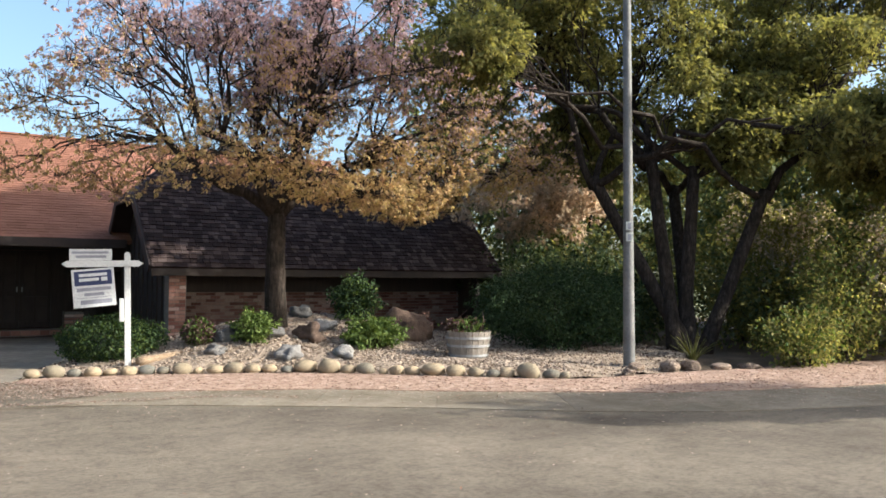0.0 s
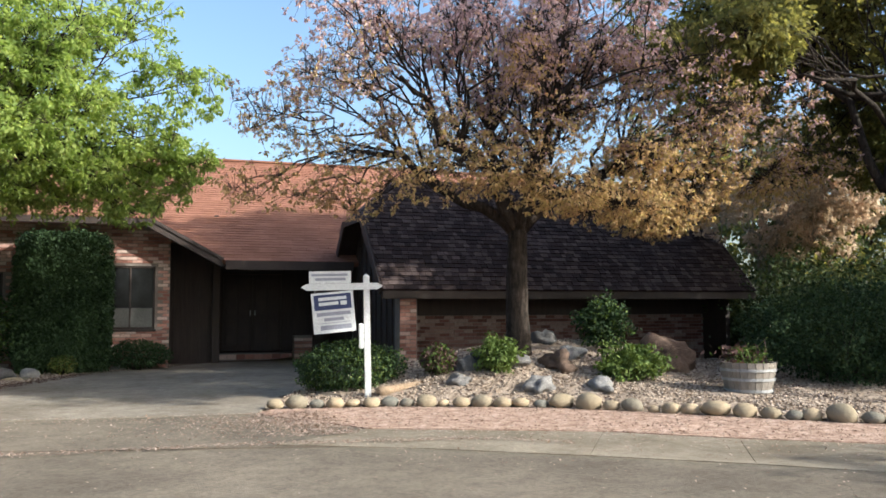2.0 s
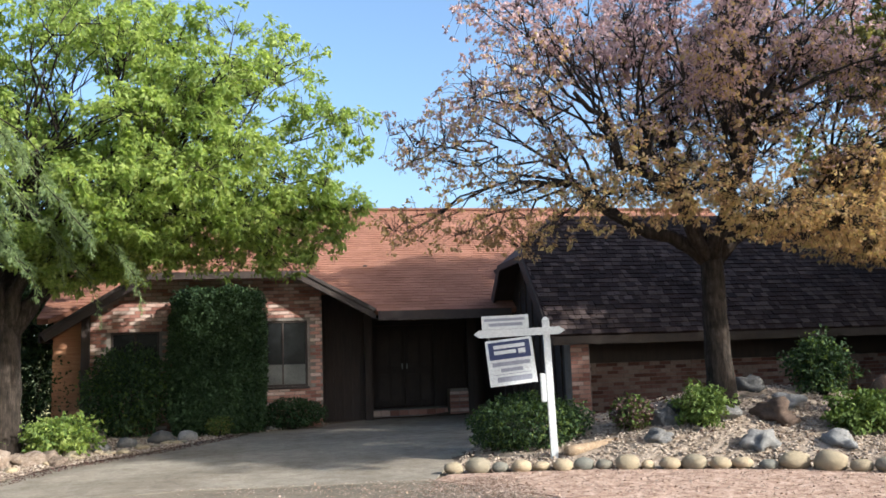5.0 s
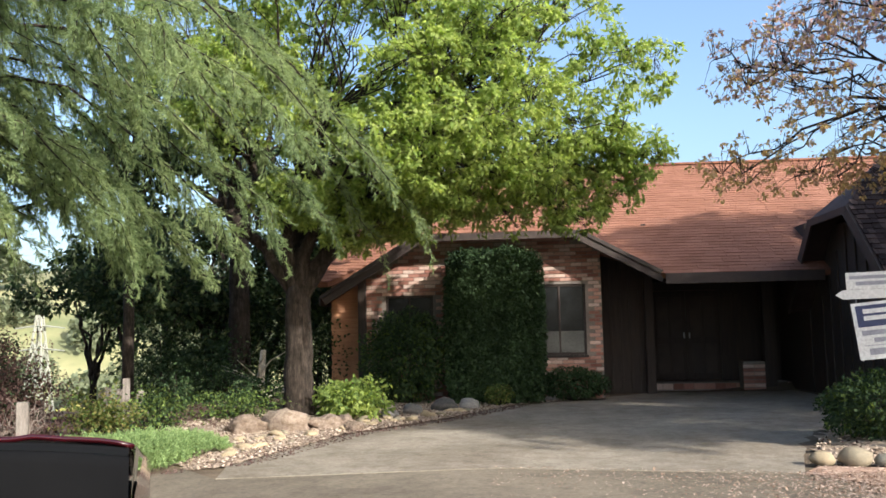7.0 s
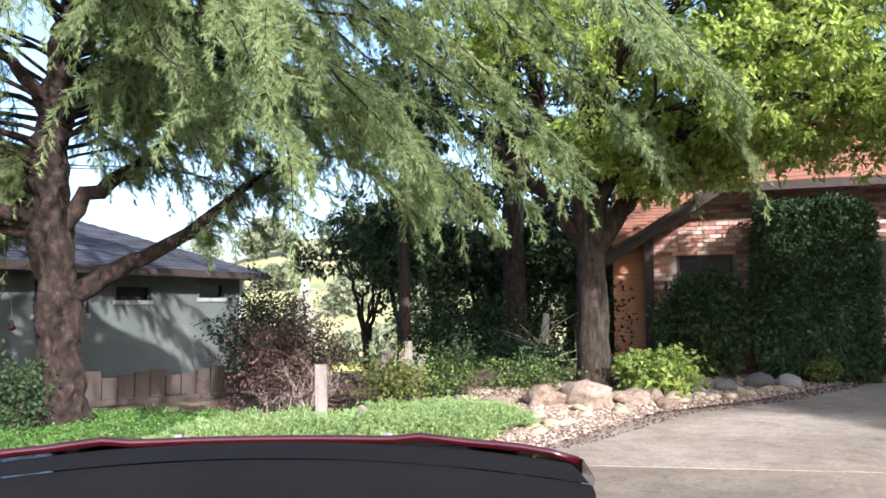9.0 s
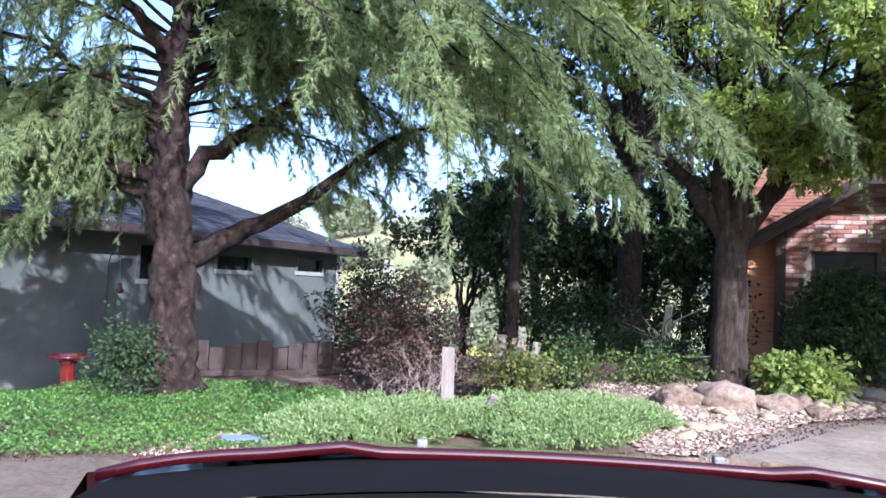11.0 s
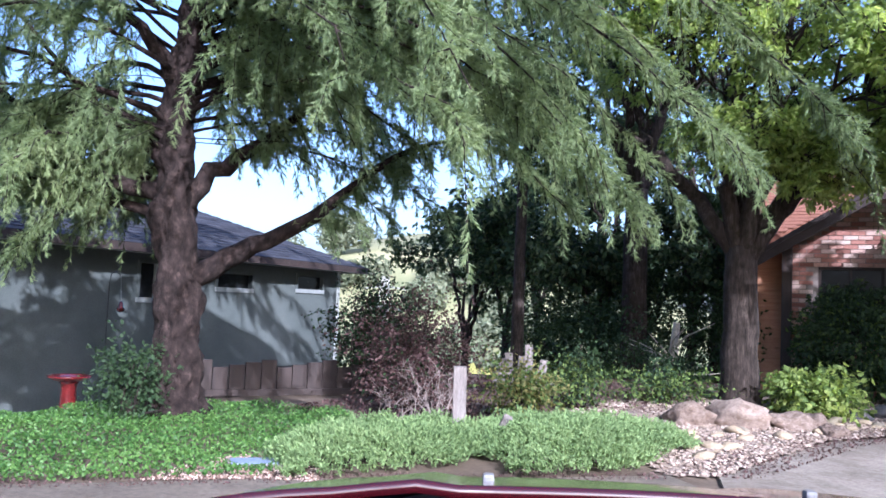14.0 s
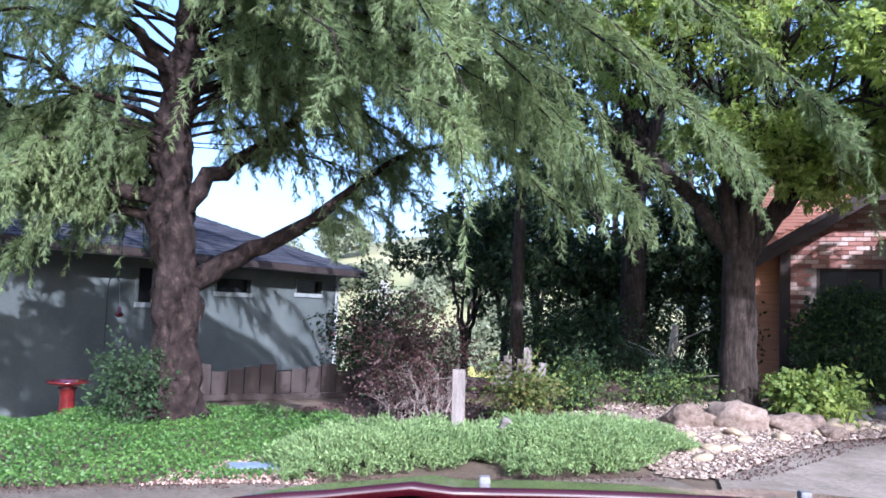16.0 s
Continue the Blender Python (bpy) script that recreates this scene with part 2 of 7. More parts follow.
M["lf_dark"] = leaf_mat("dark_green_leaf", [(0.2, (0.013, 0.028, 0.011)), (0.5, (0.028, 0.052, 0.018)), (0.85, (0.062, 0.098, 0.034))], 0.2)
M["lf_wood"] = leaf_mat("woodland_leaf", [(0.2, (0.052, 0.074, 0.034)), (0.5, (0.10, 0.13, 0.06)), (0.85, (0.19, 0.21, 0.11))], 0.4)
M["fallen"] = surface("fallen_petal", [(0.2, (0.19, 0.115, 0.08)), (0.5, (0.35, 0.25, 0.19)), (0.8, (0.48, 0.37, 0.30))], 3, 30, 0.9, 0, island=0.8)
M["lf_shrub"] = leaf_mat("green_shrub_leaf", [(0.2, (0.045, 0.075, 0.018)), (0.5, (0.095, 0.14, 0.032)), (0.85, (0.19, 0.235, 0.065))], 0.35)
M["lf_juniper"] = leaf_mat("light_green_juniper", [(0.2, (0.088, 0.142, 0.05)), (0.5, (0.178, 0.258, 0.095)), (0.85, (0.285, 0.37, 0.152))], 0.3)
M["lf_ivy"] = leaf_mat("bright_ivy_leaf", [(0.2, (0.028, 0.072, 0.017)), (0.5, (0.072, 0.15, 0.03)), (0.85, (0.155, 0.26, 0.062))], 0.3, 0.5)
M["lf_cedar"] = leaf_mat("cedar_needle", [(0.15, (0.095, 0.14, 0.066)), (0.5, (0.21, 0.272, 0.125)), (0.85, (0.40, 0.455, 0.205))], 0.54, 0.6, (1.2, 1.2, 0.85), 0.2)
M["lf_brown"] = leaf_mat("dry_brown_leaf", [(0.2, (0.045, 0.025, 0.023)), (0.5, (0.092, 0.051, 0.047)), (0.85, (0.17, 0.112, 0.098))], 0.3)
M["lf_hill"] = leaf_mat("hazy_hill_tree", [(0.2, (0.09, 0.11, 0.065)), (0.5, (0.15, 0.17, 0.10)), (0.85, (0.23, 0.24, 0.15))], 0.2)
M["lf_yellow"] = leaf_mat("yellow_meadow_tree", [(0.2, (0.28, 0.28, 0.08)), (0.5, (0.38, 0.36, 0.11)), (0.85, (0.48, 0.44, 0.16))], 0.2)


# ---- building blocks ----
def mesh_part(name, verts, faces, material, parent=None, label="", smooth=False):
    me = bpy.data.meshes.new(name)
    me.from_pydata([tuple(v) for v in verts], [], [tuple(f) for f in faces])
    me.materials.append(material)
    if smooth:
        me.polygons.foreach_set("use_smooth", [True] * len(me.polygons))
    ob = new(name, me)
    if parent:
        ob.parent = parent
    if label:
        tagged(ob, label)
    return ob


def part(name, bm, material, parent=None, label="", smooth=False):
    me = bpy.data.meshes.new(name)
    bm.to_mesh(me)
    bm.free()
    me.materials.append(material)
    if smooth:
        me.polygons.foreach_set("use_smooth", [True] * len(me.polygons))
    ob = new(name, me)
    if parent:
        ob.parent = parent
    if label:
        tagged(ob, label)
    return ob


def thing(name, label, category, group="", at=(0, 0, 0), kind=""):
    ob = new(name)
    ob.location = at
    ob.empty_display_size = 0.2
    return tagged(ob, label, category, group, kind)


def add_box(bm, x0, x1, y0, y1, z0, z1, bevel=0.0, m=None):
    g = bmesh.ops.create_cube(bm, size=1.0)
    vs = g["verts"]
    for v in vs:
        v.co = Vector((x0 + (v.co.x + 0.5) * (x1 - x0), y0 + (v.co.y + 0.5) * (y1 - y0), z0 + (v.co.z + 0.5) * (z1 - z0)))
    if m is not None:
        bmesh.ops.transform(bm, matrix=m, verts=vs)
    if bevel:
        es = list({e for v in vs for e in v.link_edges})
        bmesh.ops.bevel(bm, geom=es, offset=bevel, segments=2, affect='EDGES', profile=0.6)
    return bm


def boxed(name, x0, x1, y0, y1, z0, z1, material, parent=None, bevel=0.006, label="", m=None):
    return part(name, add_box(bmesh.new(), x0, x1, y0, y1, z0, z1, bevel, m), material, parent, label)


def tube(points, radii, sides=7):
    """Tapered tube along points: verts and faces."""
    V, F = [], []
    pts = [Vector(p) for p in points]
    n = len(pts)
    ref = Vector((0.31, 0.93, 0.17))
    for i, (p, r) in enumerate(zip(pts, radii)):
        d = (pts[min(i + 1, n - 1)] - pts[max(i - 1, 0)])
        d = d.normalized() if d.length > 1e-6 else Vector((0, 0, 1))
        a = d.cross(ref)
        a = a.normalized() if a.length > 1e-4 else d.cross(Vector((1, 0, 0))).normalized()
        b = d.cross(a)
        for k in range(sides):
            t = 2 * math.pi * k / sides
            V.append(p + (a * math.cos(t) + b * math.sin(t)) * r)
    for i in range(n - 1):
        for k in range(sides):
            F.append((i * sides + k, i * sides + (k + 1) % sides, (i + 1) * sides + (k + 1) % sides, (i + 1) * sides + k))
    F.append(tuple(range(sides - 1, -1, -1)))
    F.append(tuple((n - 1) * sides + k for k in range(sides)))
    return V, F


class Soup:
    """Collects verts and faces of many small pieces into one mesh."""

    def __init__(self):
        self.v, self.f = [], []

    def add(self, vf):
        o = len(self.v)
        self.v.extend(vf[0])
        self.f.extend([tuple(i + o for i in q) for q in vf[1]])

    def make(self, name, material, parent=None, label="", smooth=False):
        return mesh_part(name, self.v, self.f, material, parent, label, smooth)


def quads_mesh(name, P, D, N, L, Wd, material, parent=None, label=""):
    """Many leaves at once: a folded diamond at each point P, along D, with normal N, length L and width Wd (numpy arrays)."""
    S = np.cross(D, N)
    S /= np.linalg.norm(S, axis=1, keepdims=True) + 1e-9
    L, Wd = L[:, None], Wd[:, None]
    base = P - D * L * 0.5
    tip = P + D * L * 0.5
    lft = P + S * Wd * 0.5 + N * Wd * 0.18 - D * L * 0.08
    rgt = P - S * Wd * 0.5 + N * Wd * 0.18 - D * L * 0.08
    n = len(P)
    V = np.stack([base, rgt, tip, lft], 1).reshape(-1, 3)
    me = bpy.data.meshes.new(name)
    me.vertices.add(4 * n)
    me.vertices.foreach_set("co", V.astype(np.float32).ravel())
    me.loops.add(4 * n)
    me.loops.foreach_set("vertex_index", np.arange(4 * n, dtype=np.int32))
    me.polygons.add(n)
    me.polygons.foreach_set("loop_start", np.arange(0, 4 * n, 4, dtype=np.int32))
    me.polygons.foreach_set("loop_total", np.full(n, 4, dtype=np.int32))
    me.update(calc_edges=True)
    me.materials.append(material)
    ob = new(name, me)
    if parent:
        ob.parent = parent
    if label:
        tagged(ob, label)
    ob["kind"] = "stuff"
    return ob


def unit(a):
    return a / (np.linalg.norm(a, axis=1, keepdims=True) + 1e-9)


def limb(a, b, sag, r0, r1, steps, rng, wob=0.12):
    """A wobbling limb from a to b, lifted or sagging in the middle."""
    a, b = np.array(a, float), np.array(b, float)
    t = np.linspace(0, 1, steps)[:, None]
    p = a + (b - a) * t
    p[:, 2] += sag * np.sin(t[:, 0] * math.pi)
    w = rng.normal(0, wob, (steps, 3)) * np.sin(t * math.pi)
    return p + w, np.linspace(r0, r1, steps)


def leaf_clumps(clumps, hubs, twigs, rng, inner=0.3):
    """Twigs from each clump's branch ends out to points in the clump: their starts and ends."""
    ends, starts = [], []
    for (cx, cy, cz, rx, ry, rz, share), hub in zip(clumps, hubs):
        n = max(3, int(twigs * share))
        u = unit(rng.normal(0, 1, (n, 3)))
        r = rng.uniform(inner ** 3, 1, n) ** (1 / 3)
        c = np.array((cx, cy, cz))
        e = c + u * r[:, None] * np.array((rx, ry, rz)) * rng.uniform(0.72, 1.15, (n, 1))
        near = np.argmin(np.linalg.norm(e[:, None] - hub[None], axis=2), axis=1)
        starts.append(hub[near] + (e - hub[near]) * rng.uniform(0.0, 0.3, (n, 1)))
        ends.append(e)
    return np.concatenate(starts), np.concatenate(ends)


def tufts(centres, outward, leaves, radius, rng, flat=0.75):
    """Leaf points in a rosette round each shoot end, with the directions in which they stand out."""
    n = len(centres)
    u = unit((rng.normal(0, 1, (n, leaves, 3)) + 0.55 * outward[:, None]).reshape(-1, 3))
    r = radius * rng.uniform(0.65, 1.3, (n, 1, 1)) * rng.uniform(0.25, 1.0, (n, leaves, 1))
    P = np.repeat(centres, leaves, 0) + u * r.reshape(-1, 1) * np.array((1, 1, flat))
    return P, u


def leafy(name, pts, dirs, size, material, parent, rng, label="", aspect=0.55, droop=0.25, jitter=0.9, tumble=0.7):
    n = len(pts)
    D = unit(dirs * 0.6 + rng.normal(0, jitter * 0.6, (n, 3)) - np.array((0, 0, droop)))
    N = unit(np.array((0.26, -0.22, 0.34)) + rng.normal(0, tumble, (n, 3)))
    N = unit(N - D * (N * D).sum(1, keepdims=True))
    L = size * rng.uniform(0.6, 1.35, n)
    return quads_mesh(name, pts, D, N, L, L * aspect, material, parent, label)


def broad_tree(name, label, base, fork_z, trunk_r, clumps, bark, foliage, seed, twigs=900, leaves=26, size=0.1, spread=0.16,
               lean=(0, 0), aspect=0.6, flare=1.5, stems=1, crown_label="", splits=4, main_limbs=6, zmix=None, limb_ends=(), stem_tops=(), tumble=0.45, flat=0.75):
    """Trunk, limbs that reach each clump, twigs and a crown of separate leaves. foliage: (material, share of leaves) pairs."""
    rng = np.random.default_rng(seed)
    tree = thing(name, label, "tree", at=base)
    b = np.array(base, float)
    tops = []
    for s in range(stems):
        off = np.array((0.0, 0.0, 0.0)) if stems == 1 else np.array((rng.normal(0, 0.35), rng.normal(0, 0.3), 0.0))
        top = np.array((lean[0], lean[1], fork_z)) + off * 3.2
        if stem_tops:
            off, top = off * 0.45, np.array(stem_tops[s], float)
        n = 9
        p, r = limb(off + (0, 0, -0.25), top, 0, trunk_r * flare, trunk_r * 0.72, n, rng, trunk_r * 0.05)
        r = trunk_r * (0.8 + 0.2 * np.linspace(1, 0, n) + (flare - 1) * np.exp(-np.linspace(0, fork_z + 0.25, n) / 0.28))
        mesh_part("trunk", *tube(p, r, 14), bark, tree, smooth=True)
        tops.append(top)
    mains = []
    for k in range(main_limbs):
        az = 2 * math.pi * (k + rng.uniform(-0.25, 0.25)) / main_limbs + seed
        top = tops[k % len(tops)]
        cs = np.array([c[:3] for c in clumps]) - b - top
        want = np.array((math.cos(az), math.sin(az)))
        near = cs[np.argsort(-(cs[:, :2] @ want) / (np.linalg.norm(cs[:, :2], axis=1) + 0.5))[:5]]
        end = np.array(limb_ends[k], float) if k < len(limb_ends) else top + near.mean(0) * 0.8
        reach = np.linalg.norm(end - top)
        q, r = limb(top - (0, 0, 0.2), end, 0.08 * reach, trunk_r * rng.uniform(0.5, 0.68), trunk_r * 0.14, 10, rng, 0.035 * reach)
        mesh_part("limb", *tube(q, r, 9), bark, tree, smooth=True)
        mains.append((q, r))
    limbs = Soup()
    hubs = []
    for i, (cx, cy, cz, rx, ry, rz, share) in enumerate(clumps):
        c = np.array((cx, cy, cz)) - b
        best = min(mains, key=lambda m: np.linalg.norm(m[0][7] - c))
        j = int(np.argmin(np.linalg.norm(best[0] - c, axis=1)))
        j = max(3, j - 3)
        start, r0 = best[0][j], best[1][j]
        reach = np.linalg.norm(c - start)
        p, r = limb(start, c, 0.06 * reach, r0 * 0.4, 0.009, 7, rng, 0.06 * reach)
        limbs.add(tube(p, r, 6))
        mine = [c + b]
        for k in range(splits):
            j = rng.integers(2, 6)
            d = unit(rng.normal(0, 1, (1, 3)))[0] * np.array((rx, ry, rz)) * rng.uniform(0.45, 0.85)
            q, r2 = limb(p[j], c + d, 0.08, max(r[j] * 0.6, 0.012), 0.006, 6, rng, 0.08)
            limbs.add(tube(q, r2, 4))
            mine.append(c + d + b)
            mine.append(q[3] + b)
        hubs.append(np.array(mine))
    tagged(limbs.make("branchwork", bark, tree, smooth=True), kind="stuff")
    st, en = leaf_clumps(clumps, hubs, twigs, rng)
    pts, dirs = tufts(en, unit(en - st), leaves, spread, rng, flat)
    tw = Soup()
    for s, e in zip(st, en):
        m = (s + e) / 2 + rng.normal(0, 0.04, 3) + (0, 0, 0.1)
        tw.add(tube([s - b, m - b, e - b], [0.006, 0.004, 0.002], 3))
    tagged(tw.make("twig_work", bark, tree), kind="stuff")
    pick = rng.random(len(pts))
    if zmix:
        pick = np.clip((pts[:, 2] - zmix[0]) / (zmix[1] - zmix[0]) * 0.999 + (pick - 0.5) * 0.7, 0, 0.9999)
    lo = 0.0
    for mat, share in foliage:
        sel = (pick >= lo) & (pick < lo + share)
        lo += share
        leafy("crown", pts[sel] - b, dirs[sel], size, mat, tree, rng, crown_label, aspect, 0.3, 0.5, tumble)
    return tree


def shrub(name, label, x, y, z, rx, ry, rz, foliage, seed, n=5000, size=0.06, shell=0.75, stems=True, parent=None, boxy=0.0, category="shrub", group="", lumps=0.12, aspect=0.55, droop=0.25):
    """A shrub: stems from the ground and leaves in a lumpy shell round them."""
    rng = np.random.default_rng(seed)
    ob = thing(name, label, category, group, at=(x, y, z))
    u = unit(rng.normal(0, 1, (n, 3)))
    if boxy:
        q = rng.uniform(-1, 1, (n * 6, 3))
        k = (np.abs(q) ** 7).sum(1) ** (1 / 7)
        u = q[(k < 1) & (k > shell)][:n]
        n = len(u)
    r = np.ones((n, 1)) if boxy else rng.uniform(shell ** 3, 1, (n, 1)) ** (1 / 3)
    w = np.array([noise.noise(Vector(q) * 2.3 + Vector((seed, 0, 0))) for q in u])[:, None]
    w2 = np.array([noise.noise(Vector(q) * 6.0 + Vector((0, seed, 0))) for q in u])[:, None]
    P = u * r * (1 + lumps * 1.4 * w + lumps * w2) * np.array((rx, ry, rz)) + np.array((0, 0, rz * 0.92))
    keep = P[:, 2] > 0.01
    P, u = P[keep], u[keep]
    if stems:
        sp = Soup()
        for k in range(14):
            e = P[rng.integers(len(P))] * 0.9
            sp.add(tube([(rng.normal(0, 0.05), rng.normal(0, 0.05), -0.05), e * 0.5 + rng.normal(0, 0.04, 3), e], [0.018, 0.012, 0.004], 5))
        tagged(sp.make("stemwork", M["bark"], ob), kind="stuff")
    lo, pick = 0.0, rng.random(len(P))
    for mat, share in foliage:
        sel = (pick >= lo) & (pick < lo + share)
        lo += share
        leafy("foliage", P[sel], u[sel], size, mat, ob, rng, "", aspect, droop)
    return ob


# ---- ground ----
STREET_EDGE = [(-60, -46), (-22, -13.2), (-14, -6.2), (-11.05, -3.55), (-9.95, -2.5), (-8.75, -1.55), (-7.6, -0.5), (-7.1, -1.05),
               (-4.5, -0.5), (-1.7, -0.9), (-0.7, -2.6), (1.64, -3.7), (2.7, -4.6), (5.05, -6.2), (7.4, -7.0), (12, -7.6), (60, -12)]
STONE_LINE = [(-1.5, -0.45), (0, -0.72), (1.37, -1.3), (2.25, -1.72), (3.95, -3.4), (5.05, -4.45)]
DRIVE = [(-7.1, -1.05), (-7.25, -0.35), (-6.6, 2.2), (-5.5, 3.9), (-4.4, 6.4), (-2.4, 8.3), (-1.5, 9.2), (1.6, 9.5), (1.45, 4.2), (0.2, 3.2), (-0.6, 2.1), (-1.35, 0.2), (-1.7, -0.9), (-4.5, -0.5)]
GARDEN = [(-1.35, -0.4), (0, -0.66), (1.37, -1.24), (2.25, -1.66), (3.95, -3.34), (5.0, -4.35), (7.2, -4.6), (10, -2.5), (10, 4.0), (1.5, 4.0), (0.3, 3.1), (-0.5, 2.0), (-1.2, 0.3)]
LEFT_GRAVEL = [(-7.6, -0.5), (-7.25, -0.35), (-6.6, 2.2), (-5.5, 3.9), (-4.4, 6.4), (-2.4, 8.3), (-2.6, 8.8), (-6.5, 7.8), (-7.0, 4.4), (-9.2, 3.2), (-9.4, 1.2), (-8.6, 0.8)]


def inside(poly, X, Y):
    r = np.zeros(X.shape, bool)
    n = len(poly)
    for i in range(n):
        (x0, y0), (x1, y1) = poly[i], poly[(i + 1) % n]
        c = ((y0 > Y) != (y1 > Y)) & (X < (x1 - x0) * (Y - y0) / ((y1 - y0) if y1 != y0 else 1e-9) + x0)
        r ^= c
    return r


def smooth_step(a, b, v):
    t = np.clip((v - a) / (b - a), 0, 1)
    return t * t * (3 - 2 * t)


def height(X, Y):
    X, Y = np.asarray(X, float), np.asarray(Y, float)
    line = [p for p in STREET_EDGE if p[0] < -1.75] + STONE_LINE + [(7.2, -4.8), (12, -5.4), (60, -10)]
    back = smooth_step(0.0, 1.1, Y - np.interp(X, [p[0] for p in line], [p[1] for p in line]))
    z = 0.62 * np.exp(-((X - 3.4) / 2.5) ** 2 - ((Y - 1.1) / 1.5) ** 2)
    z += 0.16 * smooth_step(-0.3, 1.5, X) * smooth_step(-5, -1, Y) * smooth_step(12, 8, X)
    z += 0.26 * np.exp(-((X + 8.6) / 1.9) ** 2 - ((Y - 5.0) / 1.9) ** 2)
    z -= 0.15 * np.clip(-13.0 - X, 0, 6) * smooth_step(-8, -2, Y)
    z -= 0.5 * smooth_step(6, 13, Y) * smooth_step(-8.5, -11, X)
    far = np.hypot(X, Y)
    z -= 9 * smooth_step(24, 75, far) * smooth_step(0, 30, Y)
    z += 27 * np.exp(-((X + 88) / 62) ** 2 - ((Y - 150) / 36) ** 2)
    z += 22 * smooth_step(160, 900, far) * (0.5 + 0.5 * np.sin(X * 0.009 + 1) * np.cos(Y * 0.007)) * smooth_step(0, 200, Y)
    return z * back - 0.012 * (1 - back)


def ground_z(x, y):
    return float(height(x, y))


def axis(lo, hi, step, out):
    core = np.arange(lo, hi + 1e-6, step)
    g = np.cumsum(step * 1.18 ** np.arange(1, 46))
    g = g[g < out]
    return np.concatenate([(lo - g)[::-1], core, hi + g])


def grid_mesh(name, xs, ys, zf, material, keep=None):
    X, Y = np.meshgrid(xs, ys)
    Z = zf(X, Y)
    V = np.stack([X, Y, Z], -1).reshape(-1, 3)
    nx, ny = len(xs), len(ys)
    i = (np.arange(ny - 1)[:, None] * nx + np.arange(nx - 1)[None]).ravel()
    if keep is not None:
        cx, cy = (X[:-1, :-1] + X[1:, 1:]) / 2, (Y[:-1, :-1] + Y[1:, 1:]) / 2
        i = i[keep(cx, cy).ravel()]
    F = np.stack([i, i + 1, i + nx + 1, i + nx], 1)
    used, inv = np.unique(F, return_inverse=True)
    return mesh_part(name, V[used].tolist(), inv.reshape(F.shape).tolist(), material, smooth=True)


PINK = [p for p in STREET_EDGE if -1.75 < p[0] < 13] + [(12, -5.2), (7.2, -4.7), (5.2, -4.6)] + [(x + 0.05, y - 0.1) for x, y in STONE_LINE[::-1]]
ground = grid_mesh("ground", axis(-22, 15, 0.28, 3800), axis(-9, 18, 0.28, 3800), lambda X, Y: np.where(inside(PINK, X, Y), -0.07, np.where(inside(DRIVE, X, Y), -0.02, height(X, Y))), M["soil"])
tagged(ground, "brown soil ground under the gardens, reaching the hills", "ground", kind="structure")


def slab(name, poly, z, depth, material, label, category):
    bm = bmesh.new()
    top = [bm.verts.new((x, y, z)) for x, y in poly]
    f = bm.faces.new(top)
    if f.normal.z < 0:
        f.normal_flip()
    ex = bmesh.ops.extrude_face_region(bm, geom=[f])
    bmesh.ops.translate(bm, vec=(0, 0, -depth), verts=[v for v in ex["geom"] if isinstance(v, bmesh.types.BMVert)])
    bmesh.ops.triangulate(bm, faces=bm.faces[:])
    bmesh.ops.recalc_face_normals(bm, faces=bm.faces[:])
    return tagged(part(name, bm, material), label, category, kind="structure")


slab("road", STREET_EDGE + [(60, -60), (-60, -60)], 0.0, 0.12, M["asphalt"], "worn grey-brown asphalt cul-de-sac road", "road")
slab("driveway", DRIVE, 0.006, 0.12, M["drive"], "pale grey driveway leading to the entry", "driveway")
slab("gravel_strip", PINK, 0.014, 0.1, M["pinkgravel"], "pinkish gravel verge strewn with fallen leaves", "gravel")


# concrete gutter round the turning circle, in slabs with open joints and a raised lip
GUTTER_IN = [(-0.75, -2.66), (0.4, -3.18), (1.64, -3.76), (2.7, -4.66), (3.9, -5.5), (5.05, -6.26), (7.4, -7.06), (9.7, -7.42), (12, -7.66), (20, -8.4)]
GUTTER_OUT = [(-1.8, -3.35), (-0.5, -4.05), (0.8, -4.95), (1.95, -5.8), (3.1, -6.8), (4.4, -7.65), (7.1, -8.5), (9.5, -8.95), (12, -9.2), (20, -10.0)]
gutter = thing("gutter", "pale stained concrete gutter in slabs beside the asphalt", "gutter", kind="structure")
for (a, b), (c, d) in zip(zip(GUTTER_IN[:-1], GUTTER_IN[1:]), zip(GUTTER_OUT[:-1], GUTTER_OUT[1:])):
    a, b, c, d = (Vector((*q, 0)) for q in (a, b, c, d))
    g1, g2 = (b - a).normalized() * 0.003, (d - c).normalized() * 0.003
    mid1, mid2 = a.lerp(c, 0.45), b.lerp(d, 0.45)
    up, dip = Vector((0, 0, 0.010)), Vector((0, 0, 0.004))
    V = [a + g1 + up, b - g1 + up, mid2 - g1 + dip, mid1 + g1 + dip, d - g2 + up, c + g2 + up]
    V += [v - Vector((0, 0, 0.05)) for v in V]
    mesh_part("concrete_slab", V, [(0, 3, 2, 1), (3, 5, 4, 2), (0, 1, 7, 6), (5, 11, 10, 4), (0, 6, 9, 3), (3, 9, 11, 5), (1, 2, 8, 7), (2, 4, 10, 8)], M["concrete"], gutter)


def patch(name, poly, material, lift, label, category, step=0.16, wave=0.02):
    P = np.array(poly)
    xs, ys = np.arange(P[:, 0].min(), P[:, 0].max() + step, step), np.arange(P[:, 1].min(), P[:, 1].max() + step, step)
    ob = grid_mesh(name, xs, ys, lambda X, Y: height(X, Y) + lift + wave * np.sin(X * 5.1) * np.cos(Y * 4.3), material, lambda X, Y: inside(poly, X, Y))
    return tagged(ob, label, category, kind="structure")


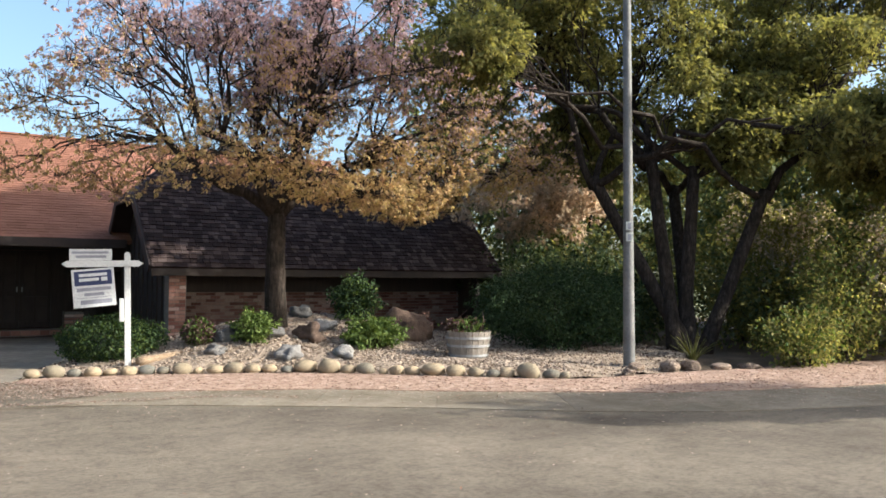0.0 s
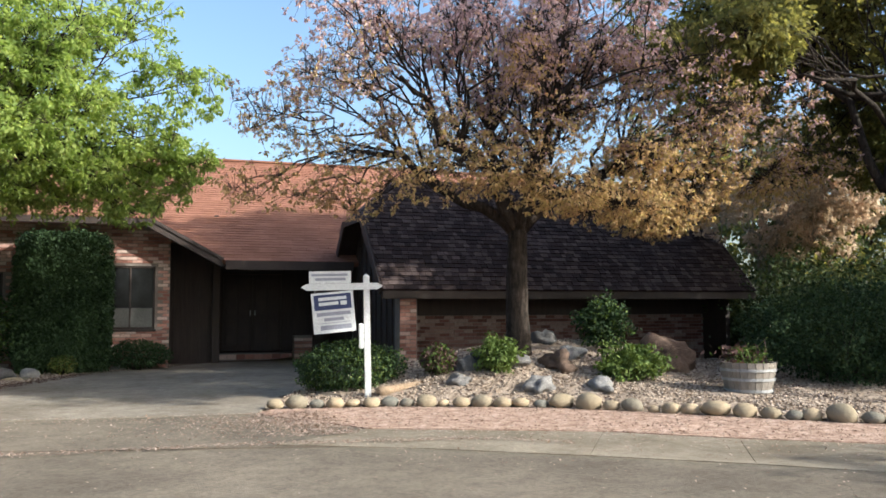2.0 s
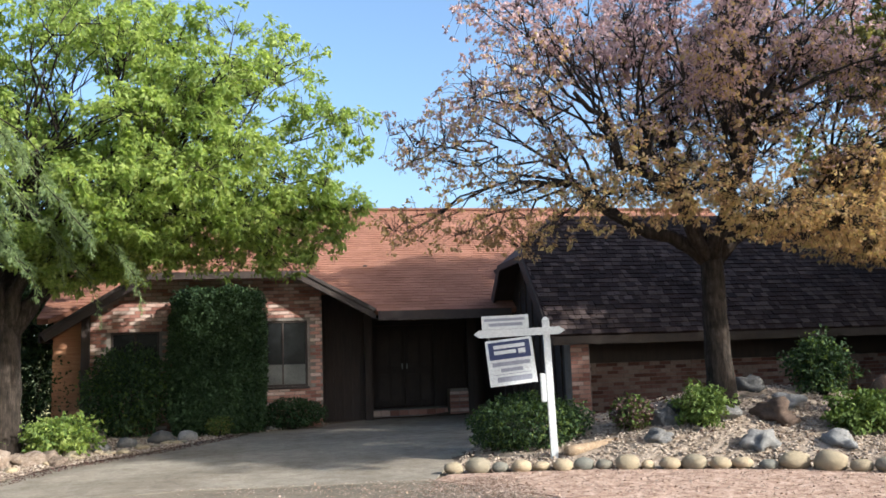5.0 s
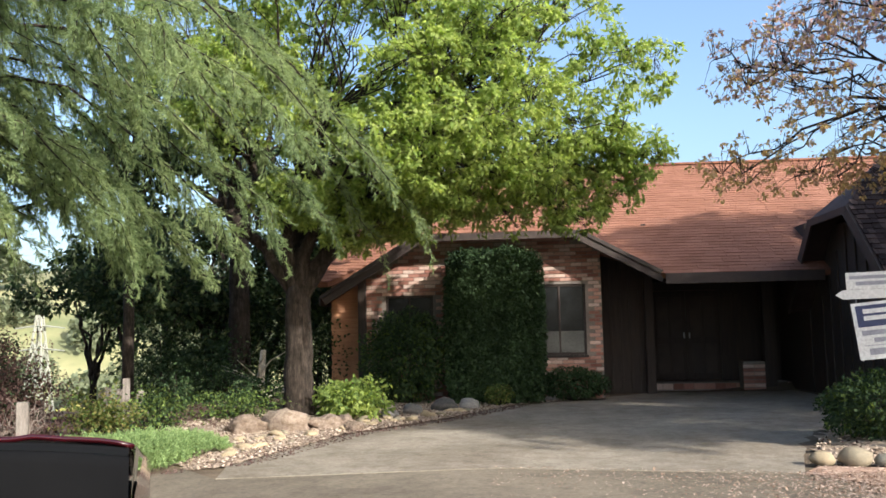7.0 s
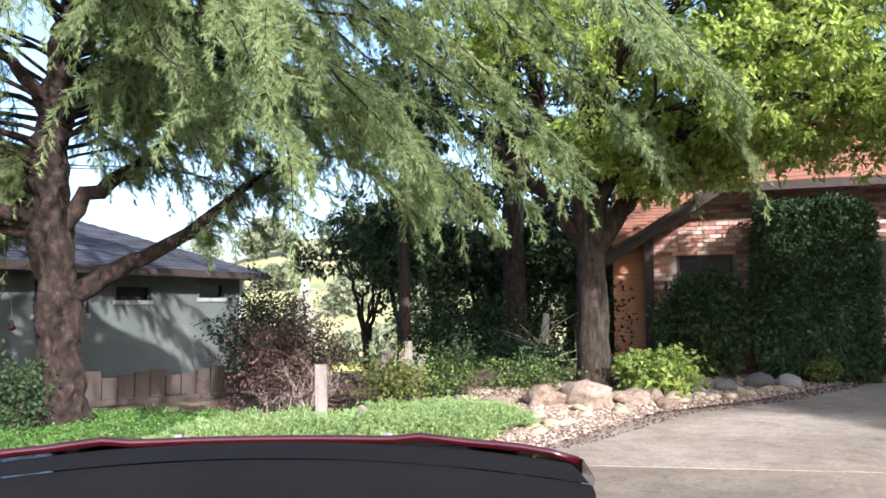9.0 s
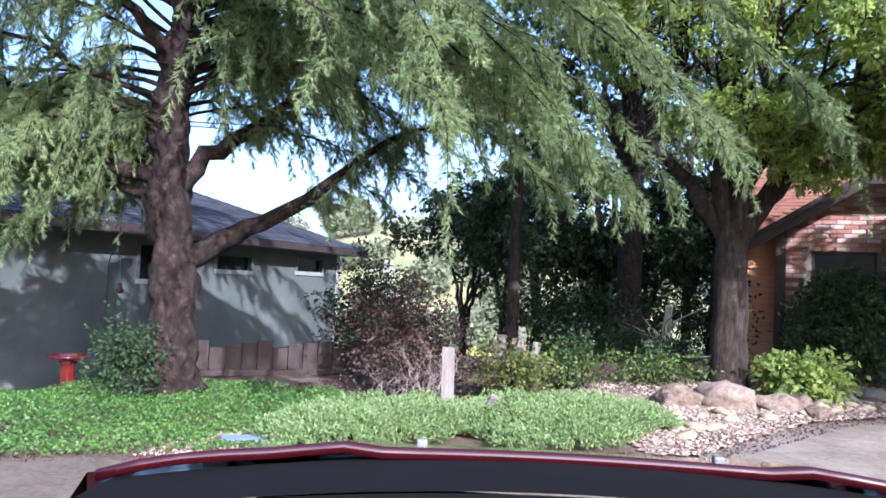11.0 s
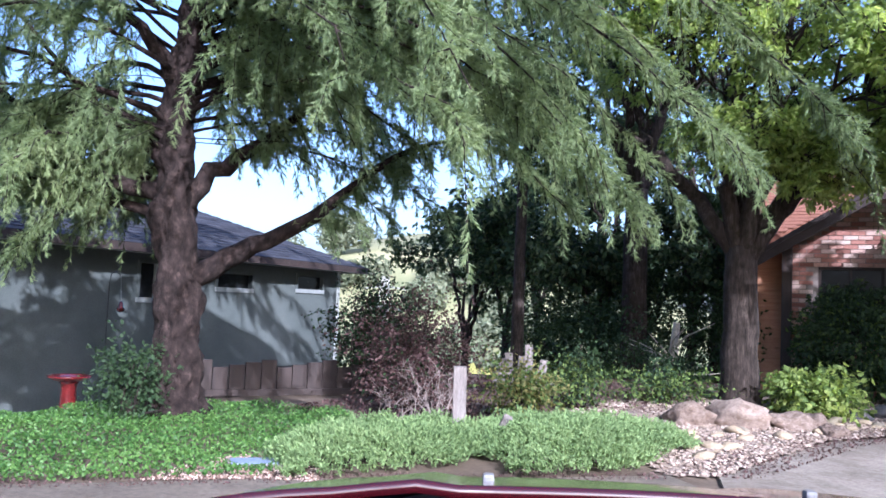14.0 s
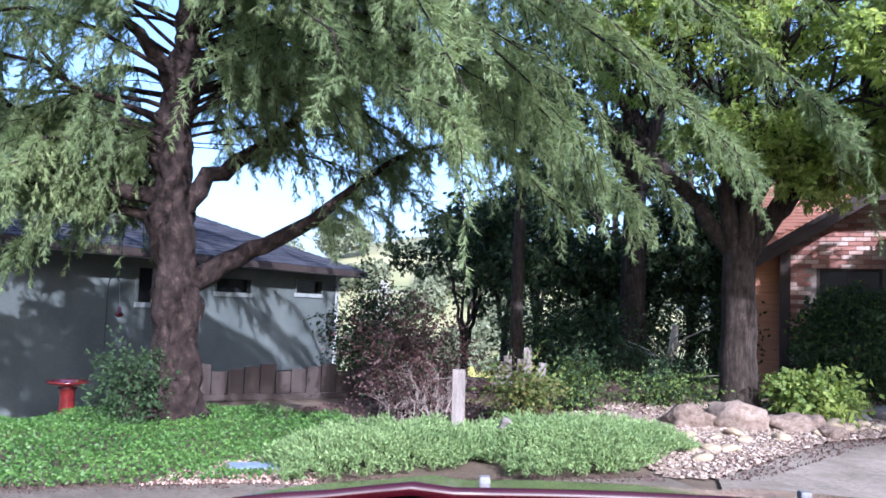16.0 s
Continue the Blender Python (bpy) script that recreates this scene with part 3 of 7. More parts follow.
patch("garden_bed", GARDEN, M["gravel"], 0.02, "mounded garden bed of tan river gravel", "garden bed")
patch("gravel_bed", LEFT_GRAVEL, M["gravel"], 0.014, "bed of pale gravel along the driveway", "gravel bed", 0.08, 0.005)


def pebbles(name, poly, count, lo, hi, material, seed, label, zf=None, flat=0.6, rise=0.04):
    """Loose stones strewn over an area, joined."""
    rng = np.random.default_rng(seed)
    P = np.array(poly)
    X = rng.uniform(P[:, 0].min(), P[:, 0].max(), count * 3)
    Y = rng.uniform(P[:, 1].min(), P[:, 1].max(), count * 3)
    ok = inside(poly, X, Y)
    X, Y = X[ok][:count], Y[ok][:count]
    n = len(X)
    Z = (height(X, Y) + rise) if zf is None else np.full(n, zf)
    oc = np.array([(1, 0, 0), (0, 1, 0), (-1, 0, 0), (0, -1, 0), (0, 0, 1), (0, 0, -1), (.62, .62, .45), (-.62, .62, .45), (-.62, -.62, .45), (.62, -.62, .45)])
    fc = np.array([(0, 1, 6), (1, 2, 7), (2, 3, 8), (3, 0, 9), (0, 6, 9), (1, 7, 6), (2, 8, 7), (3, 9, 8), (4, 9, 6), (4, 6, 7), (4, 7, 8), (4, 8, 9), (5, 1, 0), (5, 2, 1), (5, 3, 2), (5, 0, 3)])
    s = rng.uniform(lo, hi, (n, 1, 1)) * rng.uniform(0.7, 1.3, (n, 1, 3)) * np.array((1, 1, flat))
    a = rng.uniform(0, 6.28, n)
    R = np.zeros((n, 3, 3))
    R[:, 0, 0], R[:, 0, 1], R[:, 1, 0], R[:, 1, 1], R[:, 2, 2] = np.cos(a), -np.sin(a), np.sin(a), np.cos(a), 1
    V = np.einsum('nij,nkj->nki', R, oc[None] * s * rng.uniform(0.85, 1.15, (n, 10, 1))) + np.stack([X, Y, Z], 1)[:, None]
    F = (fc[None] + (np.arange(n) * 10)[:, None, None]).reshape(-1, 3)
    ob = mesh_part(name, V.reshape(-1, 3).tolist(), F.tolist(), material, smooth=True)
    return tagged(ob, label, "gravel", kind="stuff")


pebbles("garden_gravel", GARDEN, 7000, 0.010, 0.026, M["pebble"], 3, "tan and grey river pebbles over the mound")
pebbles("driveside_gravel", LEFT_GRAVEL, 5200, 0.01, 0.026, M["pebble"], 4, "pale pebbles and stone chips beside the driveway", rise=0.02)
pebbles("fine_gravel", [(-1.2, -0.35), (1.37, -1.2), (2.25, -1.6), (3.95, -3.2), (5.6, -3.9), (6.2, -1.5), (4.8, 0.3), (1.0, 0.6), (-1.0, 0.2)], 6500, 0.01, 0.026, M["pebble"], 8, "fine tan gravel at the front of the mound", rise=0.03)
pebbles("verge_chips", PINK, 2600, 0.006, 0.018, M["fallen"], 5, "small pinkish chips and leaf bits on the verge", 0.018, 0.5)


# ---- roofs and walls ----
def courses(origin, u, v, nrm, rows, exposure, span, tab, thick, rng, first=0):
    """Lapped roof pieces: each a wedge with its thick butt at the lower edge. span(row position 0..1) gives the run along u."""
    out = []
    for i in range(rows):
        lo, hi = span((i + 0.5) / rows)
        s = lo - rng.uniform(0, tab)
        while s < hi:
            w = tab * rng.uniform(0.65, 1.35)
            a, b = max(s, lo), min(s + w - 0.008, hi)
            s += w
            if b - a < 0.03:
                continue
            v0 = i * exposure - rng.uniform(0, 0.1) * exposure
            v1 = (i + 1.35) * exposure
            t = thick * rng.uniform(0.7, 1.3)
            ps = [origin + u * q + v * p + nrm * h for q, p, h in ((a, v0, 0), (b, v0, 0), (b, v1, 0), (a, v1, 0), (a, v0, t), (b, v0, t), (b, v1, 0.003), (a, v1, 0.003))]
            out.append(ps)
    return out


WEDGE = [(0, 3, 2, 1), (4, 5, 6, 7), (0, 1, 5, 4), (1, 2, 6, 5), (2, 3, 7, 6), (3, 0, 4, 7)]


def prism(name, poly, thick, material, parent, label=""):
    """A flat polygon in space with thickness below it."""
    pts = [Vector(p) for p in poly]
    n = (pts[1] - pts[0]).cross(pts[2] - pts[0]).normalized()
    if n.z < 0 or (abs(n.z) < 1e-6 and n.y > 0):
        n = -n
    bm = bmesh.new()
    f = bm.faces.new([bm.verts.new(p) for p in pts])
    ex = bmesh.ops.extrude_face_region(bm, geom=[f])
    bmesh.ops.translate(bm, vec=-n * thick, verts=[w for w in ex["geom"] if isinstance(w, bmesh.types.BMVert)])
    bmesh.ops.recalc_face_normals(bm, faces=bm.faces[:])
    return part(name, bm, material, parent, label)


def board(name, a, b, depth, thick, material, parent, side=Vector((0, 0, -1))):
    """A board along a to b whose width hangs along side."""
    a, b = Vector(a), Vector(b)
    d = (b - a).normalized()
    s = side - d * side.dot(d)
    s.normalize()
    n = d.cross(s)
    bm = bmesh.new()
    vs = []
    for p in (a, b):
        for q in ((0, -0.5), (1, -0.5), (1, 0.5), (0, 0.5)):
            vs.append(bm.verts.new(p + s * depth * q[0] + n * thick * q[1]))
    for f in ((0, 1, 2, 3), (7, 6, 5, 4), (0, 4, 5, 1), (1, 5, 6, 2), (2, 6, 7, 3), (3, 7, 4, 0)):
        bm.faces.new([vs[i] for i in f])
    bmesh.ops.recalc_face_normals(bm, faces=bm.faces[:])
    return part(name, bm, material, parent)


house = thing("house", "single-storey brick and dark wood house with orange shingle roofs", "house")
RIDGE_Y, RIDGE_Z, EAVE_Y, EAVE_Z = 13.0, 5.6, 7.2, 2.38
rng_roof = np.random.default_rng(11)

# main roof with a notch where the front wing joins it
main_deck = prism("roof", [(9.5, EAVE_Y, EAVE_Z - 0.02), (9.5, RIDGE_Y, RIDGE_Z - 0.02), (-8.1, RIDGE_Y, RIDGE_Z - 0.02), (-8.1, EAVE_Y, EAVE_Z - 0.02), (-7.9, EAVE_Y, EAVE_Z - 0.02),
                           (-4.65, 10.45, 4.177), (-1.36, EAVE_Y, EAVE_Z - 0.02)], 0.1, M["orangeroof"], house, "faded orange composition shingle roof")
sl = Vector((0, RIDGE_Y - EAVE_Y, RIDGE_Z - EAVE_Z))
slen = sl.length
sl.normalize()
rows = 46


def span_right(t):
    y = t * (RIDGE_Y - EAVE_Y)
    return (-1.36 - min(y / 0.985, 3.29), 9.5)


def span_left(t):
    y = t * (RIDGE_Y - EAVE_Y)
    return (-8.1, -7.9 + min(y, 3.25)) if y < 3.25 else (-8.1, -4.65)


soup = Soup()
for sp in (span_right, span_left):
    for ps in courses(Vector((0, EAVE_Y, EAVE_Z)), Vector((1, 0, 0)), sl, Vector((0, -sl.z, sl.y)), rows, slen / rows, sp, 0.32, 0.013, rng_roof):
        soup.add((ps, WEDGE))
tagged(soup.make("shingles", M["orangeroof"], main_deck), kind="stuff")
prism("back_roof", [(9.5, RIDGE_Y, RIDGE_Z - 0.03), (9.5, 19, 2.3), (-8.1, 19, 2.3), (-8.1, RIDGE_Y, RIDGE_Z - 0.03)], 0.1, M["orangeroof"], house)
board("ridge_cap", (-8.1, RIDGE_Y, RIDGE_Z + 0.03), (9.5, RIDGE_Y, RIDGE_Z + 0.03), 0.05, 0.26, M["orangeroof"], house)
board("fascia", (-1.4, EAVE_Y - 0.02, EAVE_Z + 0.0), (1.5, EAVE_Y - 0.02, EAVE_Z + 0.0), 0.2, 0.035, M["fascia"], house)

# wing roof: two slopes and a clipped front
WX, WZ, WY0, WY1 = -4.65, 4.18, 7.38, 10.6
R_LOW, L_LOW = (-1.36, 2.38), (-8.08, 2.08)
CLIP_Z = 3.27
cr = WX + (R_LOW[0] - WX) * (WZ - CLIP_Z) / (WZ - R_LOW[1])
cl = WX + (L_LOW[0] - WX) * (WZ - CLIP_Z) / (WZ - L_LOW[1])
apex = (WX, WY0 + 1.35, WZ)
prism("wing_roof", [(R_LOW[0], WY0, R_LOW[1]), (R_LOW[0], WY1 - 3.2, R_LOW[1]), (WX, WY1, WZ), apex, (cr, WY0, CLIP_Z)], 0.09, M["orangeroof"], house)
prism("wing_roof", [(L_LOW[0], WY0, L_LOW[1]), (cl, WY0, CLIP_Z), apex, (WX, WY1, WZ), (L_LOW[0], WY1, L_LOW[1])], 0.09, M["orangeroof"], house)
hip = prism("clipped_gable", [(cl, WY0 - 0.02, CLIP_Z), (cr, WY0 - 0.02, CLIP_Z), apex], 0.09, M["orangeroof"], house)
hv = Vector((0, apex[1] - WY0, WZ - CLIP_Z))
hl = hv.length
hv.normalize()
soup = Soup()
for ps in courses(Vector((0, WY0 - 0.03, CLIP_Z + 0.005)), Vector((1, 0, 0)), hv, Vector((0, -hv.z, hv.y)), 11, hl / 11, lambda t: (cl + (WX - cl) * t, cr + (WX - cr) * t), 0.32, 0.014, rng_roof):
    soup.add((ps, WEDGE))
tagged(soup.make("shingles", M["orangeroof"], hip), kind="stuff")
for low, top, nm in ((R_LOW, (cr, CLIP_Z), "r"), (L_LOW, (cl, CLIP_Z), "l")):
    a, b = Vector((low[0], WY0 - 0.03, low[1] + 0.02)), Vector((top[0], WY0 - 0.03, top[1] + 0.02))
    board("barge_board", a, b, 0.2, 0.045, M["fascia"], house)
    board("barge_trim", a + Vector((0, -0.035, 0.01)), b + Vector((0, -0.035, 0.01)), 0.07, 0.03, M["darkwood"], house)
board("fascia", (cl, WY0 - 0.05, CLIP_Z), (cr, WY0 - 0.05, CLIP_Z), 0.14, 0.04, M["fascia"], house)
board("fascia", (L_LOW[0] - 0.02, WY0, L_LOW[1]), (L_LOW[0] - 0.02, WY1, L_LOW[1]), 0.16, 0.035, M["fascia"], house)

# brick front of the wing, with two windows
FY = 7.87
FX0, FX1 = -7.25, -2.55
WIN = [(-3.82, -2.86, 0.86, 2.26), (-6.86, -5.9, 1.0, 2.1)]


def wing_top(x):
    r = R_LOW[1] + (WZ - R_LOW[1]) * (R_LOW[0] - x) / (R_LOW[0] - WX)
    q = L_LOW[1] + (WZ - L_LOW[1]) * (x - L_LOW[0]) / (WX - L_LOW[0])
    return min(r, q, CLIP_Z + 0.1) - 0.12


bm = bmesh.new()
zt = 2.55
for x0, x1, z0, z1 in ((FX0, -6.86, -0.2, zt), (-6.86, -5.9, -0.2, 1.0), (-6.86, -5.9, 2.1, zt), (-5.9, -3.82, -0.2, zt), (-3.82, -2.86, -0.2, 0.86), (-3.82, -2.86, 2.26, zt), (-2.86, FX1, -0.2, zt)):
    add_box(bm, x0, x1, FY, FY + 0.16, z0, z1)
xs = [FX0, cl, cr, FX1]
lower = [bm.verts.new((x, FY, zt)) for x in xs] + [bm.verts.new((x, FY + 0.16, zt)) for x in xs]
upper = [bm.verts.new((x, FY, wing_top(x))) for x in xs] + [bm.verts.new((x, FY + 0.16, wing_top(x))) for x in xs]
for i in range(3):
    bm.faces.new((lower[i], lower[i + 1], upper[i + 1], upper[i]))
    bm.faces.new((lower[i + 5], lower[i + 4], upper[i + 4], upper[i + 5]))
bm.faces.new((lower[3], lower[7], upper[7], upper[3]))
bm.faces.new((lower[4], lower[0], upper[0], upper[4]))
brick_wall = part("front_wall", bm, M["mortar"], house, "mottled red and cream brick front wall")


def brick_mesh(l, h, d):
    bm = bmesh.new()
    add_box(bm, -l / 2, l / 2, -d, 0.01, -h / 2, h / 2, 0)
    for v in bm.verts:
        if v.co.y < -d / 2:
            v.co.x *= 0.985
            v.co.z *= 0.93
    me = bpy.data.meshes.new("brick")
    bm.to_mesh(me)
    bm.free()
    me.materials.append(M["brick"])
    return me


def brick_spots(x0, x1, z0, zmax, openings, rng, bl=0.205, bh=0.062, j=0.012):
    out = []
    row, z = 0, z0
    while z < 3.4:
        x = x0 + (0 if row % 2 else -(bl + j) / 2)
        while x < x1:
            a, b = max(x, x0), min(x + bl, x1)
            zc = z + bh / 2
            xc = (a + b) / 2
            if b - a > 0.05 and zc + bh / 2 < min(zmax(a), zmax(b)):
                if not any(a < o[1] - 0.01 and b > o[0] + 0.01 and zc > o[2] - 0.03 and zc < o[3] + 0.03 for o in openings):
                    out.append((xc, zc, b - a, rng.uniform(0, 0.008)))
            x += bl + j
        z += bh + j
        row += 1
    return out


rng_b = np.random.default_rng(5)
spots = brick_spots(FX0, FX1, -0.12, wing_top, WIN, rng_b)

# windows
def window(parent, x0, x1, z0, z1, y, mullions, frame_mat, blind=0.0, name="window"):
    w = thing(name, "", "")
    w.parent = parent
    for k in ("label", "category"):
        if k in w:
            del w[k]
    boxed("sill", x0 - 0.03, x1 + 0.03, y - 0.05, y + 0.1, z0 - 0.05, z0 + 0.0, frame_mat, w)
    boxed("frame_side", x0, x0 + 0.045, y + 0.03, y + 0.1, z0, z1, frame_mat, w)
    boxed("frame_side", x1 - 0.045, x1, y + 0.03, y + 0.1, z0, z1, frame_mat, w)
    boxed("frame_head", x0 + 0.045, x1 - 0.045, y + 0.03, y + 0.1, z1 - 0.045, z1, frame_mat, w)
    boxed("frame_foot", x0 + 0.045, x1 - 0.045, y + 0.03, y + 0.1, z0 + 0.002, z0 + 0.045, frame_mat, w)
    xs = [x0 + 0.045] + mullions + [x1 - 0.045]
    for q in mullions:
        boxed("mullion", q - 0.018, q + 0.018, y + 0.04, y + 0.09, z0 + 0.045, z1 - 0.045, frame_mat, w)
    for a, b in zip(xs[:-1], xs[1:]):
        boxed("pane", a, b, y + 0.06, y + 0.068, z0 + 0.04, z1 - 0.04, M["glassdark"], w, 0)
    if blind:
        boxed("blind", x0 + 0.05, x1 - 0.05, y + 0.045, y + 0.058, z0 + 0.05, z0 + 0.05 + blind, M["blind"], w, 0.003)
    return w


window(house, *WIN[0], FY, [-3.38], M["fascia"], 0.42)
window(house, *WIN[1], FY, [-6.38], M["fascia"])
boxed("corner_post", FX0 - 0.16, FX0 - 0.004, FY - 0.1, FY + 0.05, -0.15, 2.62, M["darkwood"], house)

# siding return to the side of the wing
siding = boxed("siding_wall", -8.02, FX0 - 0.16, FY + 0.26, FY + 0.34, -0.2, 2.62, M["siding"], house, 0, "lapped orange-brown wood siding")
for i in range(14):
    z = -0.1 + i * 0.19
    x0, x1, y0, y1, y2 = -8.02, FX0 - 0.16, FY + 0.19, FY + 0.245, FY + 0.262
    mesh_part("clapboard", [(x0, y0, z), (x1, y0, z), (x1, y2, z), (x0, y2, z), (x0, y1, z + 0.205), (x1, y1, z + 0.205), (x1, y2, z + 0.205), (x0, y2, z + 0.205)],
              [(0, 3, 2, 1), (0, 1, 5, 4), (4, 5, 6, 7), (1, 2, 6, 5), (0, 4, 7, 3), (2, 3, 7, 6)], M["siding"], siding)
boxed("wing_side_wall", -8.06, -7.96, FY + 0.34, 19, -0.5, 2.1, M["darkwood"], house)

# entry
boxed("entry_wall", FX1, -1.5, 9.2, 9.32, 0.0, 2.9, M["darkwood"], house, 0.004, "dark stained board wall")
for i in range(5):
    boxed("board_batten", FX1 + 0.1 + i * 0.2, FX1 + 0.14 + i * 0.2, 9.17, 9.2, 0.0, 2.8, M["darkwood"], house)
boxed("entry_post", -1.54, -1.36, 9.0, 9.18, 0.0, 2.75, M["darkwood"], house, 0.01)
boxed("entry_side", -1.5, -1.4, 9.32, 10.4, 0.0, 3.6, M["darkwood"], house)
boxed("wing_return", FX1 - 0.02, FX1 + 0.002, FY + 0.165, 9.2, -0.1, 2.8, M["brickjoin"], house)
for x0, x1, z0, z1 in ((-1.4, -1.17, 0, 3.6), (-1.17, 0.32, 2.2, 3.6), (0.32, 1.7, 0, 3.6)):
    boxed("door_wall", x0, x1, 10.4, 10.55, z0, z1, M["darkwood"], house, 0)
for x0, x1 in ((-1.165, -0.43), (-0.42, 0.315)):
    d = boxed("front_door", x0, x1, 10.42, 10.47, 0.2, 2.19, M["darkwood"], house, 0.004, "dark brown panelled entry door")
    for z0, z1 in ((0.35, 1.0), (1.15, 2.05)):
        for a, b in ((x0 + 0.09, (x0 + x1) / 2 - 0.03), ((x0 + x1) / 2 + 0.03, x1 - 0.09)):
            boxed("panel", a, b, 10.4, 10.425, z0, z1, M["fascia"], d, 0.012)
    boxed("door_handle", x1 - 0.07 if x0 < -1 else x0 + 0.04, x1 - 0.04 if x0 < -1 else x0 + 0.07, 10.37, 10.4, 1.12, 1.25, M["hoop"], d)
step_rows = boxed("entry_step", -1.35, 1.6, 9.75, 10.4, 0.0, 0.17, M["mortar"], house, 0.006, "brick entry step")
for i in range(13):
    boxed("brick", -1.33 + i * 0.222, -1.33 + i * 0.222 + 0.21, 9.725, 9.76, 0.03, 0.155, M["brick"], step_rows, 0.004)
pier = boxed("brick_pier", 0.5, 0.95, 9.35, 9.7, -0.02, 0.62, M["mortar"], house, 0.01, "low brick pier beside the entry")
for r in range(7):
    for k in range(2):
        boxed("brick", 0.495 + k * 0.23, 0.495 + k * 0.23 + 0.218, 9.335, 9.36, 0.01 + r * 0.08, 0.075 + r * 0.08, M["brick"], pier, 0)
boxed("entry_column", 0.97, 1.2, 9.38, 9.6, 0.0, 2.75, M["darkwood"], house)
boxed("inner_wall", 1.6, 1.74, 8.4, 10.55, 0.0, 3.4, M["darkwood"], house)
boxed("soffit", -1.4, 1.6, EAVE_Y + 0.1, 10.4, EAVE_Z + 0.02, EAVE_Z + 0.06, M["darkwood"], house)
boxed("rear_wall", -8.0, 9.4, 18.6, 18.8, -1, 2.5, M["darkwood"], house)
boxed("garage_side", 9.5, 9.62, 4.12, 8.4, -0.3, 1.75, M["darkwood"], house)
boxed("end_wall", 9.2, 9.4, 8.7, 18.6, -0.5, 2.6, M["darkwood"], house)

# garage block with the weathered shake roof
GX0, GX1, GE, GEZ, GRY, GRZ, GC = 1.2, 9.9, 3.6, 1.70, 6.05, 4.15, 0.64
cy, cz = GE + (GRY - GE) * GC, GEZ + (GRZ - GEZ) * GC
gl, gr = 2.1, 9.1
front = prism("shake_roof", [(GX0, GE, GEZ), (GX1, GE, GEZ), (GX1, cy, cz), (gr, GRY, GRZ), (gl, GRY, GRZ), (GX0, cy, cz)], 0.08, M["shake"], house, "weathered dark brown wood shake roof")
prism("shake_roof", [(GX0, 8.5, GEZ), (GX0, 2 * GRY - cy, cz), (gl, GRY, GRZ), (gr, GRY, GRZ), (GX1, 2 * GRY - cy, cz), (GX1, 8.5, GEZ)], 0.08, M["shake"], house)
prism("clipped_end", [(GX0 - 0.03, cy, cz), (GX0 - 0.03, 2 * GRY - cy, cz), (gl, GRY, GRZ)], 0.07, M["shake"], house)
prism("clipped_end", [(GX1 + 0.03, cy, cz), (gr, GRY, GRZ), (GX1 + 0.03, 2 * GRY - cy, cz)], 0.07, M["shake"], house)
gv = Vector((0, GRY - GE, GRZ - GEZ)).normalized()
gn = Vector((0, -gv.z, gv.y))
glen = math.hypot(GRY - GE, GRZ - GEZ)


def g_span(t):
    k = max(0.0, (t - GC) / (1 - GC))
    return (GX0 + (gl - GX0) * k, GX1 + (gr - GX1) * k)


shakes = courses(Vector((0, GE - 0.05, GEZ - 0.03)) + gn * 0.012, Vector((1, 0, 0)), gv, gn, 28, glen / 28 + 0.002, g_span, 0.15, 0.024, rng_roof)
near_shakes, rest = shakes[:290], shakes[290:]
soup = Soup()
for ps in rest:
    soup.add((ps, WEDGE))
tagged(soup.make("shakework", M["shake"], front), kind="stuff")
board("fascia", (GX0, GE - 0.03, GEZ - 0.045), (GX1, GE - 0.03, GEZ - 0.045), 0.15, 0.035, M["fascia"], house)
for x in (GX0 - 0.02, GX1 + 0.02):
    board("barge_board", (x, GE, GEZ + 0.02), (x, cy, cz + 0.02), 0.2, 0.04, M["fascia"], house)
    board("barge_board", (x, 8.5, GEZ + 0.02), (x, 2 * GRY - cy, cz + 0.02), 0.2, 0.04, M["fascia"], house)
    board("barge_board", (x, cy, cz + 0.01), (x, 2 * GRY - cy, cz + 0.01), 0.12, 0.05, M["fascia"], house)
# Wall set back under the eave to deepen the shade on it.
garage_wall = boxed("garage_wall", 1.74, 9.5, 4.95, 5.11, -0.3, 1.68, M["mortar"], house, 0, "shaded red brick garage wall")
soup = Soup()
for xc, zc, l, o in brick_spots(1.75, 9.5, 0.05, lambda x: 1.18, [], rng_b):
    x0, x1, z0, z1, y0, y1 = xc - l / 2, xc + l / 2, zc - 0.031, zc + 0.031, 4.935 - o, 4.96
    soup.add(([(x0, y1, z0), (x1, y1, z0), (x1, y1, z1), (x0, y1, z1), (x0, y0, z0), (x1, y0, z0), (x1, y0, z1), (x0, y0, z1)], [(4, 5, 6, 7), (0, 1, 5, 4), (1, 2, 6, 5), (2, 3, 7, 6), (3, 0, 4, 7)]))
tagged(soup.make("bricks", M["brickshaded"], garage_wall), kind="stuff")
pil = boxed("brick_pillar", 1.62, 1.98, 3.86, 4.2, -0.2, 1.55, M["mortar"], house, 0.008, "brick corner pillar of the garage")
for r in range(21):
    for k in range(2):
        x0 = 1.625 + (k * 0.217 if r % 2 else k * 0.13)
        boxed("brick", x0, min(x0 + (0.205 if (k == 0) == bool(r % 2) else 0.118), 1.975), 3.848, 3.87, -0.02 + r * 0.074, 0.042 + r * 0.074, M["brick"], pil, 0)
# Soffit added over the setback to keep light off the wall.
boxed("shade_soffit", 1.75, 9.5, 4.1, 4.95, 1.6, 1.66, M["darkwood"], house, 0)
boxed("frieze", 1.75, 9.5, 4.86, 4.92, 1.16, 1.6, M["darkwood"], house)
bm = bmesh.new()
